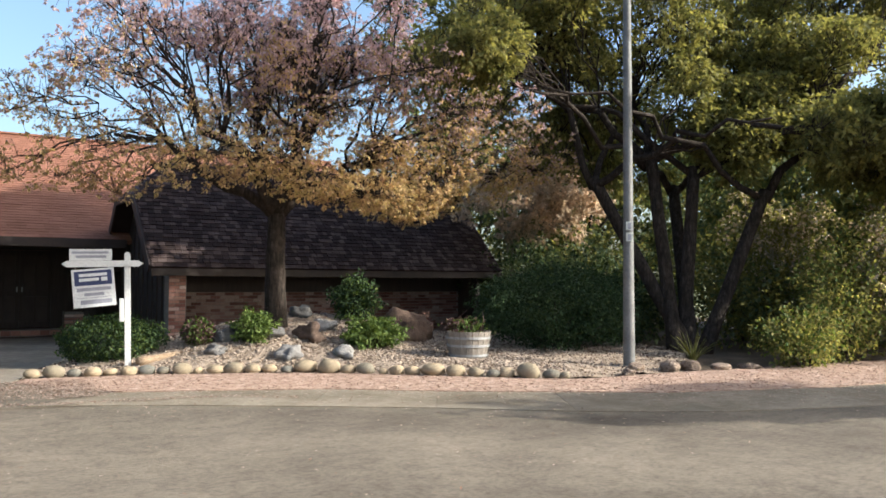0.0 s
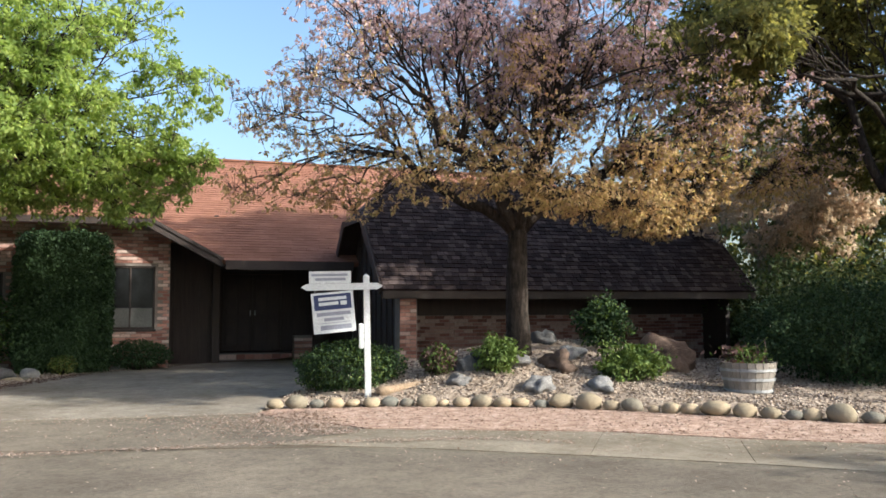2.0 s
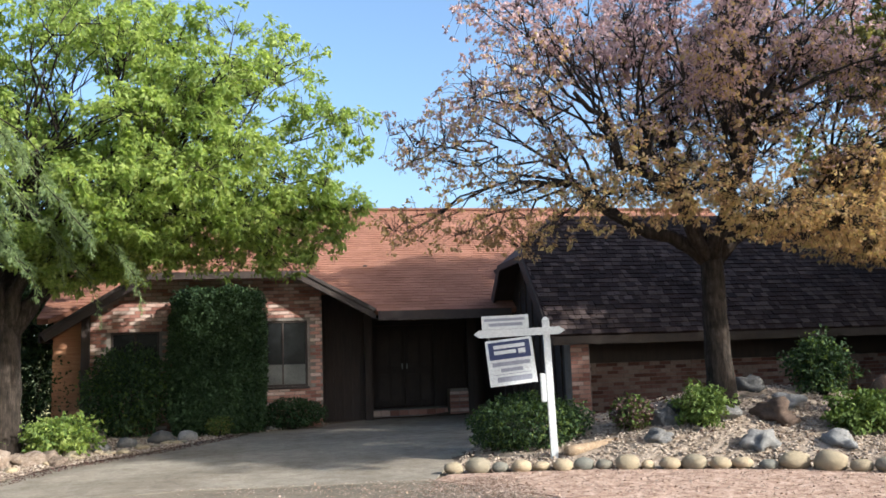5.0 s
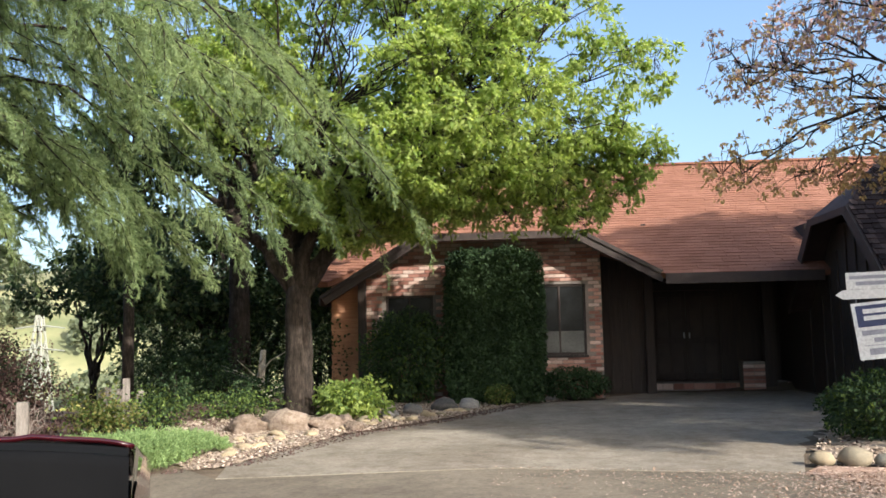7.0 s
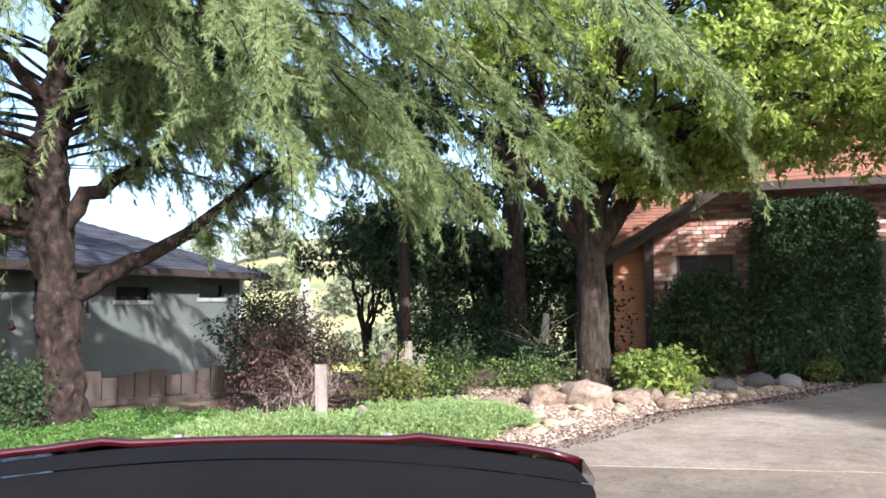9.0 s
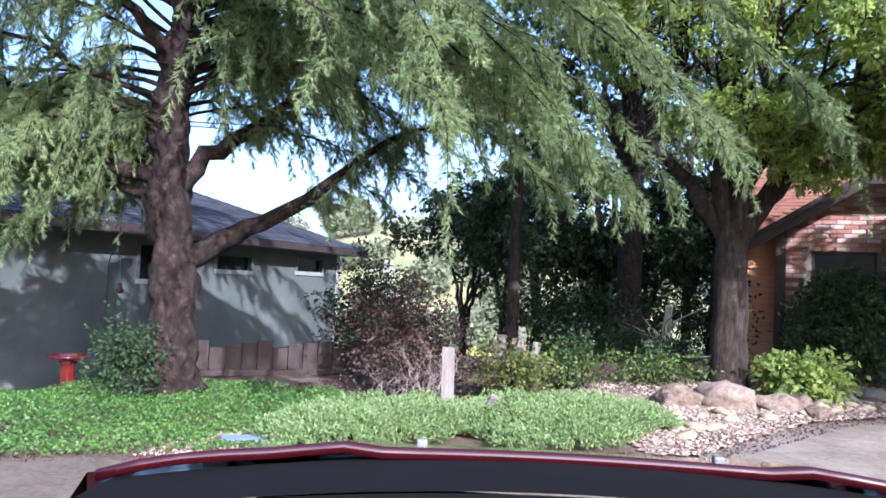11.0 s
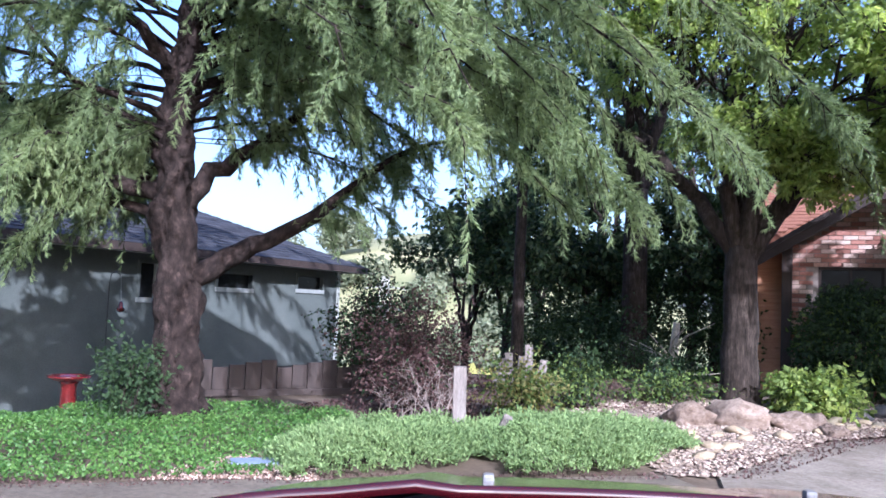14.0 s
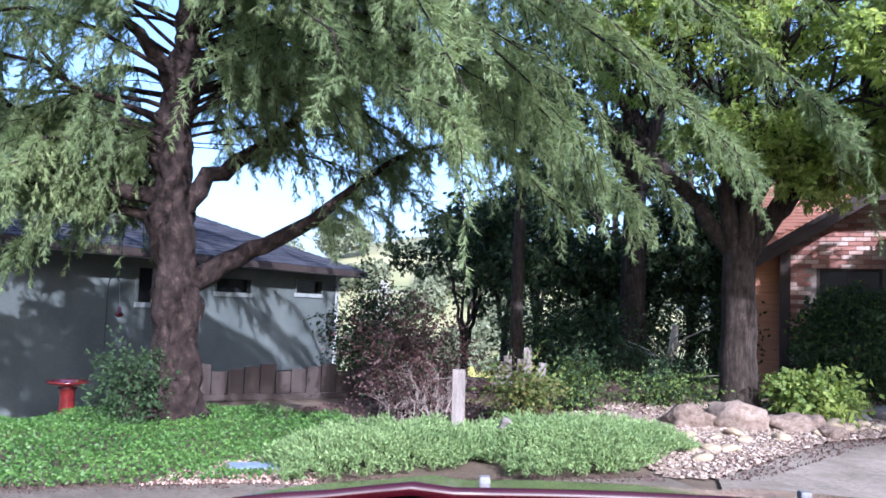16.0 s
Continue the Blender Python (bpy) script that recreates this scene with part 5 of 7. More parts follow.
        f = np.linspace(0, len(pts) - 1, 16)
        q = np.stack([np.interp(f, range(len(pts)), P0[:, c]) for c in range(3)], 1) + rng.normal(0, 0.016, (16, 3))
        mesh_part("low_limb", *tube(q, np.linspace(r0, 0.014, 16), 10), M["cedarbark"], tree, smooth=True)
        sprays(q, k, f0, 0.9, 0.8)
    # bare dead twigs
    for k in range(14):
        a, h = rng.uniform(0, 6.28), rng.uniform(2.6, 4.6)
        o = np.array((np.interp(h, zs, p[:, 0]), np.interp(h, zs, p[:, 1]), h))
        e = o + np.array((math.cos(a), math.sin(a), rng.uniform(-0.5, 0.2))) * rng.uniform(0.6, 1.6)
        wood.add(tube([o, (o + e) / 2 + rng.normal(0, 0.07, 3), e], [0.008, 0.005, 0.002], 4))
    tagged(wood.make("twig_work", M["cedarbark"], tree), kind="stuff")
    Q, E2 = np.concatenate(P), np.concatenate(D)
    k = len(Q)
    S = unit(np.cross(E2, np.array((0.3, -0.3, 0.55)) + rng.normal(0, 0.7, (k, 3))))
    G = np.concatenate(G)
    L = rng.uniform(0.04, 0.08, (k, 1)) * G
    V = np.stack([Q + S * 0.0046 * G, Q + E2 * L, Q - S * 0.0046 * G], 1).reshape(-1, 3)
    me = bpy.data.meshes.new("foliage")
    me.vertices.add(3 * k)
    me.vertices.foreach_set("co", V.astype(np.float32).ravel())
    me.loops.add(3 * k)
    me.loops.foreach_set("vertex_index", np.arange(3 * k, dtype=np.int32))
    me.polygons.add(k)
    me.polygons.foreach_set("loop_start", np.arange(0, 3 * k, 3, dtype=np.int32))
    me.polygons.foreach_set("loop_total", np.full(k, 3, dtype=np.int32))
    me.update(calc_edges=True)
    me.materials.append(M["lf_cedar"])
    needles = new("foliage", me)
    needles.parent = tree
    tagged(needles, "drooping grey-green needle sprays", kind="stuff")
    return tree


cedar((-12.37, -0.71, 0.0), 12.5, 41)

# woods between and behind the houses
for i, (x, y, h, rr, fork, tr, sd) in enumerate(((-10.9, 9.0, 3.0, 1.3, 1.2, 0.08, 51), (-8.9, 12.5, 7.4, 2.3, 2.2, 0.2, 52), (-9.79, 7.58, 7.6, 2.0, 3.4, 0.24, 53), (-9.6, 16.5, 8.5, 2.8, 3, 0.2, 54), (-11.37, 6.05, 7.0, 1.7, 3.6, 0.11, 55),
                                                 (-9.0, 8.8, 3.4, 1.2, 1.4, 0.1, 56), (-10.6, 12.0, 3.8, 1.4, 1.2, 0.1, 58), (-14.23, 10.27, 4.2, 1.5, 1.0, 0.09, 46), (-12.66, 8.76, 3.8, 1.2, 1.0, 0.09, 47), (-13.08, 11.81, 5.5, 1.7, 1.6, 0.1, 48), (-11.4, 11.6, 6.6, 2.2, 2.8, 0.13, 60))):
    z = ground_z(x, y)
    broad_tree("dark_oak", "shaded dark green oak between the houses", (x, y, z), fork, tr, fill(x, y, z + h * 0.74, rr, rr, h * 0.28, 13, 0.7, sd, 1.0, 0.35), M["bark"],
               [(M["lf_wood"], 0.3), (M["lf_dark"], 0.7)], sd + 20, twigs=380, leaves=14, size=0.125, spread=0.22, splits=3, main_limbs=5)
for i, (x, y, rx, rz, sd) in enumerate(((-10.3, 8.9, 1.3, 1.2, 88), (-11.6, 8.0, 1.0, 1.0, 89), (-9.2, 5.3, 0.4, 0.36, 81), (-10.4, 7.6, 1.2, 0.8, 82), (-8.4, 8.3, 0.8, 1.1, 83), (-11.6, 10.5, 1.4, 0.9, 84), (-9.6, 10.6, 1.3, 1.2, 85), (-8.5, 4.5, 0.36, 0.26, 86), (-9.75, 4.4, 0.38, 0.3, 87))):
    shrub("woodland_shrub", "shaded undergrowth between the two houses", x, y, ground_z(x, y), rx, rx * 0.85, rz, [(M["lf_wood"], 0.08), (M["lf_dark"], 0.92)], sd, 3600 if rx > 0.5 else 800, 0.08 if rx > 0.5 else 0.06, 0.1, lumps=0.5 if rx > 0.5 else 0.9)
for i, (x, y, h, rr, sd) in enumerate(((22, -4, 9, 4.0, 63), (14, 11, 8, 3.2, 64), (7, 22, 6.5, 3.0, 65), (15, 6, 8, 3.0, 66), (20, -9, 7, 3.2, 67), (21, 5, 8, 3.4, 101), (27, 1, 9, 4.0, 102), (25, 11, 9, 4.0, 103), (30, -6, 9, 4.2, 104), (17.5, -2.6, 5.0, 2.2, 105), (19, 1.5, 5.6, 2.5, 106))):
    z = ground_z(x, y)
    broad_tree("roadside_tree", "leafy olive green tree beyond the garden", (x, y, z), 1.6, 0.16, fill(x, y, z + h * 0.52, rr, rr, h * 0.5, 20, 1.3, sd, 1.0, 0.3), M["bark"],
               [(M["lf_olive"], 0.4), (M["lf_wood"], 0.6)], sd + 20, twigs=480, leaves=20, size=0.2, spread=0.36, splits=2)
for i, (x, y, rx, rz, sd) in enumerate(((10.6, 1.0, 1.5, 1.2, 91), (10.4, 2.4, 1.0, 0.95, 134), (10.2, 4.9, 0.7, 0.9, 140), (11.0, 6.4, 1.2, 1.2, 141), (9.9, -0.6, 1.2, 0.8, 135), (12.6, -2.6, 1.4, 1.0, 92), (14.2, -0.5, 1.8, 1.4, 93), (10.8, 3.6, 1.3, 1.3, 94), (15.6, -3.6, 1.7, 1.2, 95), (18.5, -4.5, 2.2, 1.6, 96), (13.0, 3.0, 1.8, 1.5, 97), (17.5, 0.0, 2.2, 1.7, 131), (20.0, -1.5, 2.3, 1.6, 132), (22, -6.5, 2.6, 1.7, 133), (13.5, 6.0, 2.0, 1.7, 136), (16.5, 4.2, 2.2, 1.8, 137), (19.5, 2.6, 2.4, 1.9, 138), (23, 0.5, 2.6, 1.9, 139))):
    shrub("undergrowth", "tangled olive undergrowth beside the garden" if x > 11.5 else "shady tangled undergrowth beside the garden", x, y, ground_z(x, y), rx, rx * 0.9, rz, [(M["lf_olive"], 0.55), (M["lf_wood"], 0.45)] if x > 11.5 else [(M["lf_dark"], 0.4), (M["lf_wood"], 0.6)], sd, 5200, 0.11, 0.2, lumps=0.4)
for i, (x, y, rx, rz, sd) in enumerate(((9.6, -5.1, 0.8, 0.5, 98), (10.9, -5.0, 0.9, 0.95, 99), (13.4, -5.6, 1.2, 0.8, 100), (12.0, -4.3, 1.0, 1.3, 110))):
    shrub("pale_shrub", "sunlit pale green shrub at the road edge", x, y, ground_z(x, y), rx, rx * 0.7, rz, [(M["lf_shrub"], 0.3), (M["lf_olive"], 0.7)], sd, 4200, 0.07, 0.1, lumps=0.5)


for x, y, h, rr, sd in ((12.4, -5.6, 3.0, 1.3, 171), (14.2, -4.4, 4.2, 1.6, 172), (13.2, -2.4, 3.6, 1.5, 173)):
    z = ground_z(x, y)
    broad_tree("thicket_tree", "small crooked sunlit tree in the olive thicket", (x, y, z), 0.8, 0.07, fill(x, y, z + h * 0.6, rr, rr, h * 0.42, 18, 0.5, sd, 1.0, 0.2), M["palebark"],
               [(M["lf_olive"], 0.75), (M["lf_gold"], 0.25)], sd + 20, twigs=620, leaves=11, size=0.09, spread=0.16, splits=4, main_limbs=7)
# Tree out of view, its crown placed to throw shade over the drive.
verge_clumps = fill(9.7, -9.3, 10.1, 1.3, 1.2, 2.2, 24, 0.75, 181, 0.74, 0.1) + fill(11.6, -8.4, 10.6, 1.0, 0.8, 1.2, 8, 0.7, 183, 0.2, 0.2)
broad_tree("verge_shade_tree", "tall unseen oak added on the verge to shade the driveway", (13.3, -6.5, ground_z(13.3, -6.5)), 4.2, 0.2, verge_clumps, M["bark"], [(M["lf_olive"], 1.0)], 184,
           twigs=640, leaves=20, size=0.14, spread=0.28, lean=(-0.5, -0.3), aspect=0.45, splits=3, main_limbs=6)
# Out-of-view tree whose high crown is added to shade the shake roof.
broad_tree("roadside_tree", "tall unseen olive green tree added to shade the garage roof", (18.2, -4.2, ground_z(18.2, -4.2)), 6.5, 0.19, fill(17.3, -4.8, 12.0, 1.7, 1.5, 1.8, 16, 0.8, 186, 1.0, 0.1), M["bark"], [(M["lf_olive"], 0.5), (M["lf_wood"], 0.5)], 187,
           twigs=520, leaves=18, size=0.16, spread=0.3, splits=2)
broad_tree("street_tree", "leafy tree across the road that shades the asphalt", (14.9, -16.2, 0.0), 3.0, 0.16, fill(14.7, -16.0, 6.4, 2.3, 1.2, 1.6, 12, 0.9, 68, 1.0, 0.3), M["bark"], [(M["lf_olive"], 1.0)], 88, twigs=600, leaves=18, size=0.15, spread=0.3, splits=2)


def far_woods(name, label, spots, material, seed):
    """Distant tree crowns on the hill, joined."""
    rng = np.random.default_rng(seed)
    P = []
    for x, y, r in spots:
        z = ground_z(x, y)
        u = unit(rng.normal(0, 1, (420, 3))) * rng.uniform(0.5, 1.0, (420, 1))
        P.append(np.array((x, y, z + r * 0.75)) + u * np.array((r, r, r * 0.85)))
    P = np.concatenate(P)
    D = unit(rng.normal(0, 1, P.shape))
    N = unit(np.cross(D, rng.normal(0, 1, P.shape)))
    L = rng.uniform(0.5, 1.3, len(P))
    return tagged(quads_mesh(name, P, D, N, L, L * 0.7, material), label, "woods", kind="stuff")


_r = np.random.default_rng(9)
far_woods("hill_woods", "hazy pale green trees on the far hillside", [(x, y, r) for x, y, r in zip(_r.uniform(-130, -35, 70), _r.uniform(85, 150, 70), _r.uniform(2.2, 4.4, 70))], M["lf_hill"], 10)
far_woods("yellow_woods", "sunlit yellow-green trees below the hill", [(x, y, r) for x, y, r in zip(_r.uniform(-48, -28, 12), _r.uniform(52, 66, 12), _r.uniform(2.4, 4.0, 12))], M["lf_yellow"], 12)


# ---- front garden things ----
shrub("round_bush", "clipped round dark green bush behind the sign", -0.05, 0.95, 0.03, 0.86, 0.7, 0.42, [(M["lf_dark"], 0.75), (M["lf_shrub"], 0.25)], 71, 11000, 0.05, 0.6, lumps=0.16)
shrub("leafy_shrub", "small bright green shrub on the gravel mound", 1.95, -0.2, ground_z(1.95, -0.2), 0.34, 0.34, 0.28, [(M["lf_shrub"], 1.0)], 72, 2500, 0.06, 0.15, lumps=0.42)
shrub("leafy_shrub", "bright green shrub beside a flat rock", 3.8, -0.9, ground_z(3.8, -0.9), 0.5, 0.45, 0.27, [(M["lf_shrub"], 1.0)], 73, 3800, 0.065, 0.15, lumps=0.42)
shrub("upright_shrub", "upright shaded shrub on the mound", 4.2, 0.55, ground_z(4.2, 0.55), 0.45, 0.42, 0.43, [(M["lf_dark"], 0.85), (M["lf_shrub"], 0.15)], 74, 4000, 0.065, 0.15, lumps=0.42)
shrub("russet_shrub", "small russet shrub with thin leaves", 1.15, 0.2, ground_z(1.15, 0.2), 0.3, 0.3, 0.24, [(M["lf_brown"], 0.6), (M["lf_shrub"], 0.4)], 79, 1500, 0.06, 0.3)
shrub("spreading_bush", "large dark spreading bush beside the barrel", 7.5, -1.4, ground_z(7.5, -1.4), 1.75, 1.3, 0.8, [(M["lf_dark"], 1.0)], 75, 20000, 0.06, 0.55, lumps=0.22)
shrub("tall_hedge", "tall clipped dark green hedge against the brick wall", -4.65, 7.15, 0.02, 0.95, 0.6, 1.5, [(M["lf_dark"], 1.0)], 76, 42000, 0.07, 0.62, stems=False, boxy=0.8, lumps=0.05)
# Solid dark box added inside the hedge so the brick stays hidden.
hedge_core = bmesh.new()
add_box(hedge_core, -0.72, 0.72, -0.4, 0.4, 0.05, 2.6, 0.2)
hedge = [o for o in scene.objects if o.name == "tall_hedge"][0]
part("inner_growth", hedge_core, M["lf_dark"], hedge)
shrub("glossy_shrub", "loose dark shrub in front of the brick wall", -6.35, 6.9, 0.05, 0.85, 0.6, 0.9, [(M["lf_dark"], 0.85), (M["lf_shrub"], 0.15)], 77, 9000, 0.08, 0.45, lumps=0.2)
shrub("low_shrub", "low dark shrub under the window", -3.2, 7.5, 0.02, 0.75, 0.4, 0.32, [(M["lf_dark"], 1.0)], 78, 4000, 0.06, 0.5)
shrub("bright_shrub", "sunlit lime green shrub at the foot of the ash", -6.75, 3.75, ground_z(-6.75, 3.75), 0.55, 0.5, 0.3, [(M["lf_green"], 0.6), (M["lf_shrub"], 0.4)], 101, 3000, 0.085, 0.15, lumps=0.42)
shrub("driveside_plant", "small plant among the driveway stones", -4.6, 6.6, 0.02, 0.28, 0.28, 0.2, [(M["lf_shrub"], 0.7), (M["lf_olive"], 0.3)], 102, 1200, 0.05, 0.3)
shrub("yellow_shrub", "sparse yellow-green shrub behind the old post", -9.6, 1.65, ground_z(-9.6, 1.65), 0.42, 0.36, 0.34, [(M["lf_olive"], 0.5), (M["lf_shrub"], 0.5)], 103, 2300, 0.055, 0.05, lumps=0.7)
shrub("ragged_shrub", "ragged green shrub beside the pickets", -9.35, 2.7, ground_z(-9.35, 2.7), 0.42, 0.4, 0.32, [(M["lf_shrub"], 0.6), (M["lf_dark"], 0.4)], 104, 1400, 0.055, 0.05, lumps=0.6)
shrub("ragged_shrub", "low ragged greenery behind the boulders", -8.4, 3.4, ground_z(-8.4, 3.4), 0.6, 0.4, 0.22, [(M["lf_shrub"], 0.6), (M["lf_dark"], 0.4)], 105, 1500, 0.05, 0.05, lumps=0.6)
shrub("brown_bush", "half-dead bush with dry brown and purple leaves", -10.8, 1.33, ground_z(-10.8, 1.33), 0.66, 0.58, 0.64, [(M["lf_brown"], 0.85), (M["lf_dark"], 0.15)], 106, 11500, 0.042, 0.05, lumps=0.8)
shrub("grey_shrub", "pale grey-green shrub behind the dry bush", -12.25, 2.9, ground_z(-12.25, 2.9), 0.62, 0.62, 0.8, [(M["lf_dark"], 0.8), (M["lf_brown"], 0.2)], 107, 8200, 0.055, 0.1, lumps=0.5)
shrub("dark_shrub", "dark broad-leaved shrub at the foot of the cedar", -12.45, -1.2, 0.0, 0.36, 0.34, 0.4, [(M["lf_dark"], 1.0)], 108, 2400, 0.045, 0.05, lumps=0.6)


def twig_bush(x, y, count, tall, seed):
    """Bare bleached stems that fork twice, with a few dry leaves left on them."""
    rng = np.random.default_rng(seed)
    ob = thing("twig_bush", "bare bleached twigs of a dead bush", "shrub", at=(x, y, ground_z(x, y)))
    sp, tips = Soup(), []
    for k in range(count):
        a = rng.uniform(0, 2 * math.pi)
        o = np.array((rng.normal(0, 0.12), rng.normal(0, 0.1), -0.05))
        e = o + np.array((math.cos(a) * 0.45, math.sin(a) * 0.4, 1.0)) * tall * rng.uniform(0.5, 1.0)
        p, r = limb(o, e, 0.03, 0.009, 0.004, 6, rng, 0.05)
        sp.add(tube(p, r, 4))
        for j in range(5):
            q = p[rng.integers(2, 6)]
            f = q + unit(rng.normal(0, 1, (1, 3)) + (0, 0, 0.7))[0] * rng.uniform(0.08, 0.24)
            sp.add(tube([q, (q + f) / 2 + rng.normal(0, 0.015, 3), f], [0.0045, 0.0035, 0.002], 3))
            tips.append(f)
    tagged(sp.make("stemwork", M["deadtwig"], ob), kind="stuff")
    P, D = tufts(np.array(tips), unit(rng.normal(0, 1, (len(tips), 3))), 5, 0.05, rng)
    leafy("foliage", P, D, 0.03, M["lf_brown"], ob, rng)


twig_bush(-10.3, 0.95, 26, 0.6, 191)
twig_bush(-10.65, 0.75, 16, 0.42, 192)


def juniper(x, y, rx, ry, turn, tall, seed):
    """A flat spreading juniper: short upright feathery shoots over a lumpy cushion."""
    rng = np.random.default_rng(seed)
    ob = thing("juniper_mound", "low spreading blue-green juniper at the road edge", "shrub", "juniper mounds", at=(x, y, 0.0))
    ob.rotation_euler = (0, 0, turn)
    n = 3000
    a, q = rng.uniform(0, 2 * math.pi, n), np.sqrt(rng.uniform(0, 1, n))
    rim = 1 + 0.13 * np.sin(3 * a + seed) + 0.08 * np.sin(7 * a + 2 * seed)
    X, Y = q * np.cos(a) * rx * rim, q * np.sin(a) * ry * rim
    lump = np.array([noise.noise(Vector((u * 2.2, v * 2.2, seed))) * 0.6 + noise.noise(Vector((u * 6.5, v * 6.5, seed))) * 0.45 for u, v in zip(X, Y)])
    keep = lump > -0.42
    X, Y, lump, q, a = X[keep], Y[keep], lump[keep], q[keep], a[keep]
    n = len(X)
    Z = tall * np.sqrt(np.clip(1.04 - q ** 2.4, 0.02, 1)) * (0.8 + 0.75 * lump)
    base = np.stack([X, Y, Z], 1)
    lean = unit(np.stack([np.cos(a) * (0.3 + q), np.sin(a) * (0.3 + q), np.full(n, 0.75)], 1) + rng.normal(0, 0.35, (n, 3)))
    m = 17
    f = rng.uniform(0, 1, (n, m, 1))
    pts = base[:, None] + lean[:, None] * f * 0.1 * rng.uniform(0.6, 1.4, (n, 1, 1)) + rng.normal(0, 0.014, (n, m, 3))
    dirs = np.repeat(lean, m, 0) + rng.normal(0, 0.45, (n * m, 3))
    leafy("foliage", pts.reshape(-1, 3), unit(dirs), 0.034, M["lf_juniper"], ob, rng, "", 0.34, -0.25, 0.4, 0.5)
    sp = Soup()
    for k in range(30):
        e = base[rng.integers(n)]
        sp.add(tube([(rng.normal(0, 0.08), rng.normal(0, 0.08), -0.03), e * (0.5, 0.5, 0.4), e], [0.014, 0.01, 0.004], 5))
    tagged(sp.make("stemwork", M["bark"], ob), kind="stuff")


juniper(-9.6, -0.95, 0.62, 1.3, radians(-22), 0.2, 111)
juniper(-8.5, 0.12, 0.78, 1.2, radians(-8), 0.22, 112)

IVY = [(-11.05, -3.5), (-9.95, -2.42), (-10.3, -0.5), (-11.2, 0.6), (-12.4, 0.3), (-14.6, -1.4), (-17, -5.5), (-14, -6.15)]


def carpet(name, label, poly, count, size, tall, material, seed, aspect=0.7):
    rng = np.random.default_rng(seed)
    P = np.array(poly)
    X, Y = rng.uniform(P[:, 0].min(), P[:, 0].max(), count * 3), rng.uniform(P[:, 1].min(), P[:, 1].max(), count * 3)
    ok = inside(poly, X, Y)
    X, Y = X[ok][:count], Y[ok][:count]
    n = len(X)
    lump = np.array([0.6 + 0.8 * noise.noise(Vector((x * 1.7, y * 1.7, seed))) for x, y in zip(X, Y)])
    Z = height(X, Y) + np.clip(lump, 0.1, 1.3) * tall * rng.uniform(0.2, 1.0, n) + 0.01
    pts = np.stack([X, Y, Z], 1)
    ob = leafy(name, pts, unit(rng.normal(0, 1, (n, 3))), size, material, None, rng, "", aspect, -0.2)
    return tagged(ob, label, "ground cover", kind="stuff")


carpet("ivy", "bright green ivy ground cover under the cedar", IVY, 60000, 0.028, 0.13, M["lf_ivy"], 121)
carpet("leaf_litter", "dry fallen leaves and twigs under the trees", [(-12, 0.2), (-9.4, 0.8), (-8.9, 2.2), (-7.2, 3.6), (-8.0, 7.5), (-12, 7.5)], 6000, 0.05, 0.02, M["lf_brown"], 122)
carpet("woodland_weeds", "weeds and low greenery along the path", [(-9.8, 2.4), (-8.2, 2.6), (-7.3, 3.9), (-8.2, 6.8), (-11, 6.5)], 1500, 0.05, 0.3, M["lf_shrub"], 123, 0.35)
carpet("pale_litter", "pale dry leaf bits and grit between ivy and juniper", [(-10.5, -2.95), (-9.9, -2.45), (-9.55, -2.3), (-9.9, -1.75), (-10.45, -1.75), (-10.6, -2.4)], 3400, 0.022, 0.015, M["fallen"], 128)
carpet("drive_litter", "brown leaf litter along the driveway edge", [(-7.6, -0.4), (-7.0, -0.3), (-6.2, 2.3), (-5.1, 4.0), (-4.0, 6.5), (-4.6, 6.7), (-5.7, 4.3), (-6.9, 2.6)], 4600, 0.026, 0.012, M["lf_brown"], 125)
carpet("gravel_litter", "dry leaves scattered over the pale gravel", LEFT_GRAVEL, 5200, 0.024, 0.02, M["lf_brown"], 126)
carpet("mound_litter", "brown leaves fallen on the garden mound", GARDEN, 3800, 0.04, 0.04, M["lf_brown"], 127)
carpet("verge_litter", "dry leaves strewn along the road edge", [(-11.1, -3.75), (-9.9, -2.65), (-8.7, -1.7), (-7.5, -0.6), (-7.5, -0.3), (-8.8, -1.35), (-10, -2.3), (-11.2, -3.4)], 3800, 0.02, 0.012, M["lf_brown"], 124)


def stone_mesh(seed, squash=0.62, detail=2, rough=0.12, flat_top=False):
    bm = bmesh.new()
    bmesh.ops.create_icosphere(bm, subdivisions=detail, radius=1.0)
    o = Vector((seed * 3.7, seed * 1.3, 0))
    for v in bm.verts:
        d = v.co.normalized()
        k = 1 + rough * 1.6 * noise.noise(d * 1.3 + o) + rough * 0.7 * noise.noise(d * 3.4 + o)
        v.co = Vector((d.x * k, d.y * k, d.z * k * squash))
    return bm


def stone_data(name, material, seed, **kw):
    bm = stone_mesh(seed, **kw)
    me = bpy.data.meshes.new(name)
    bm.to_mesh(me)
    bm.free()
    me.materials.append(material)
    me.polygons.foreach_set("use_smooth", [True] * len(me.polygons))
    return me


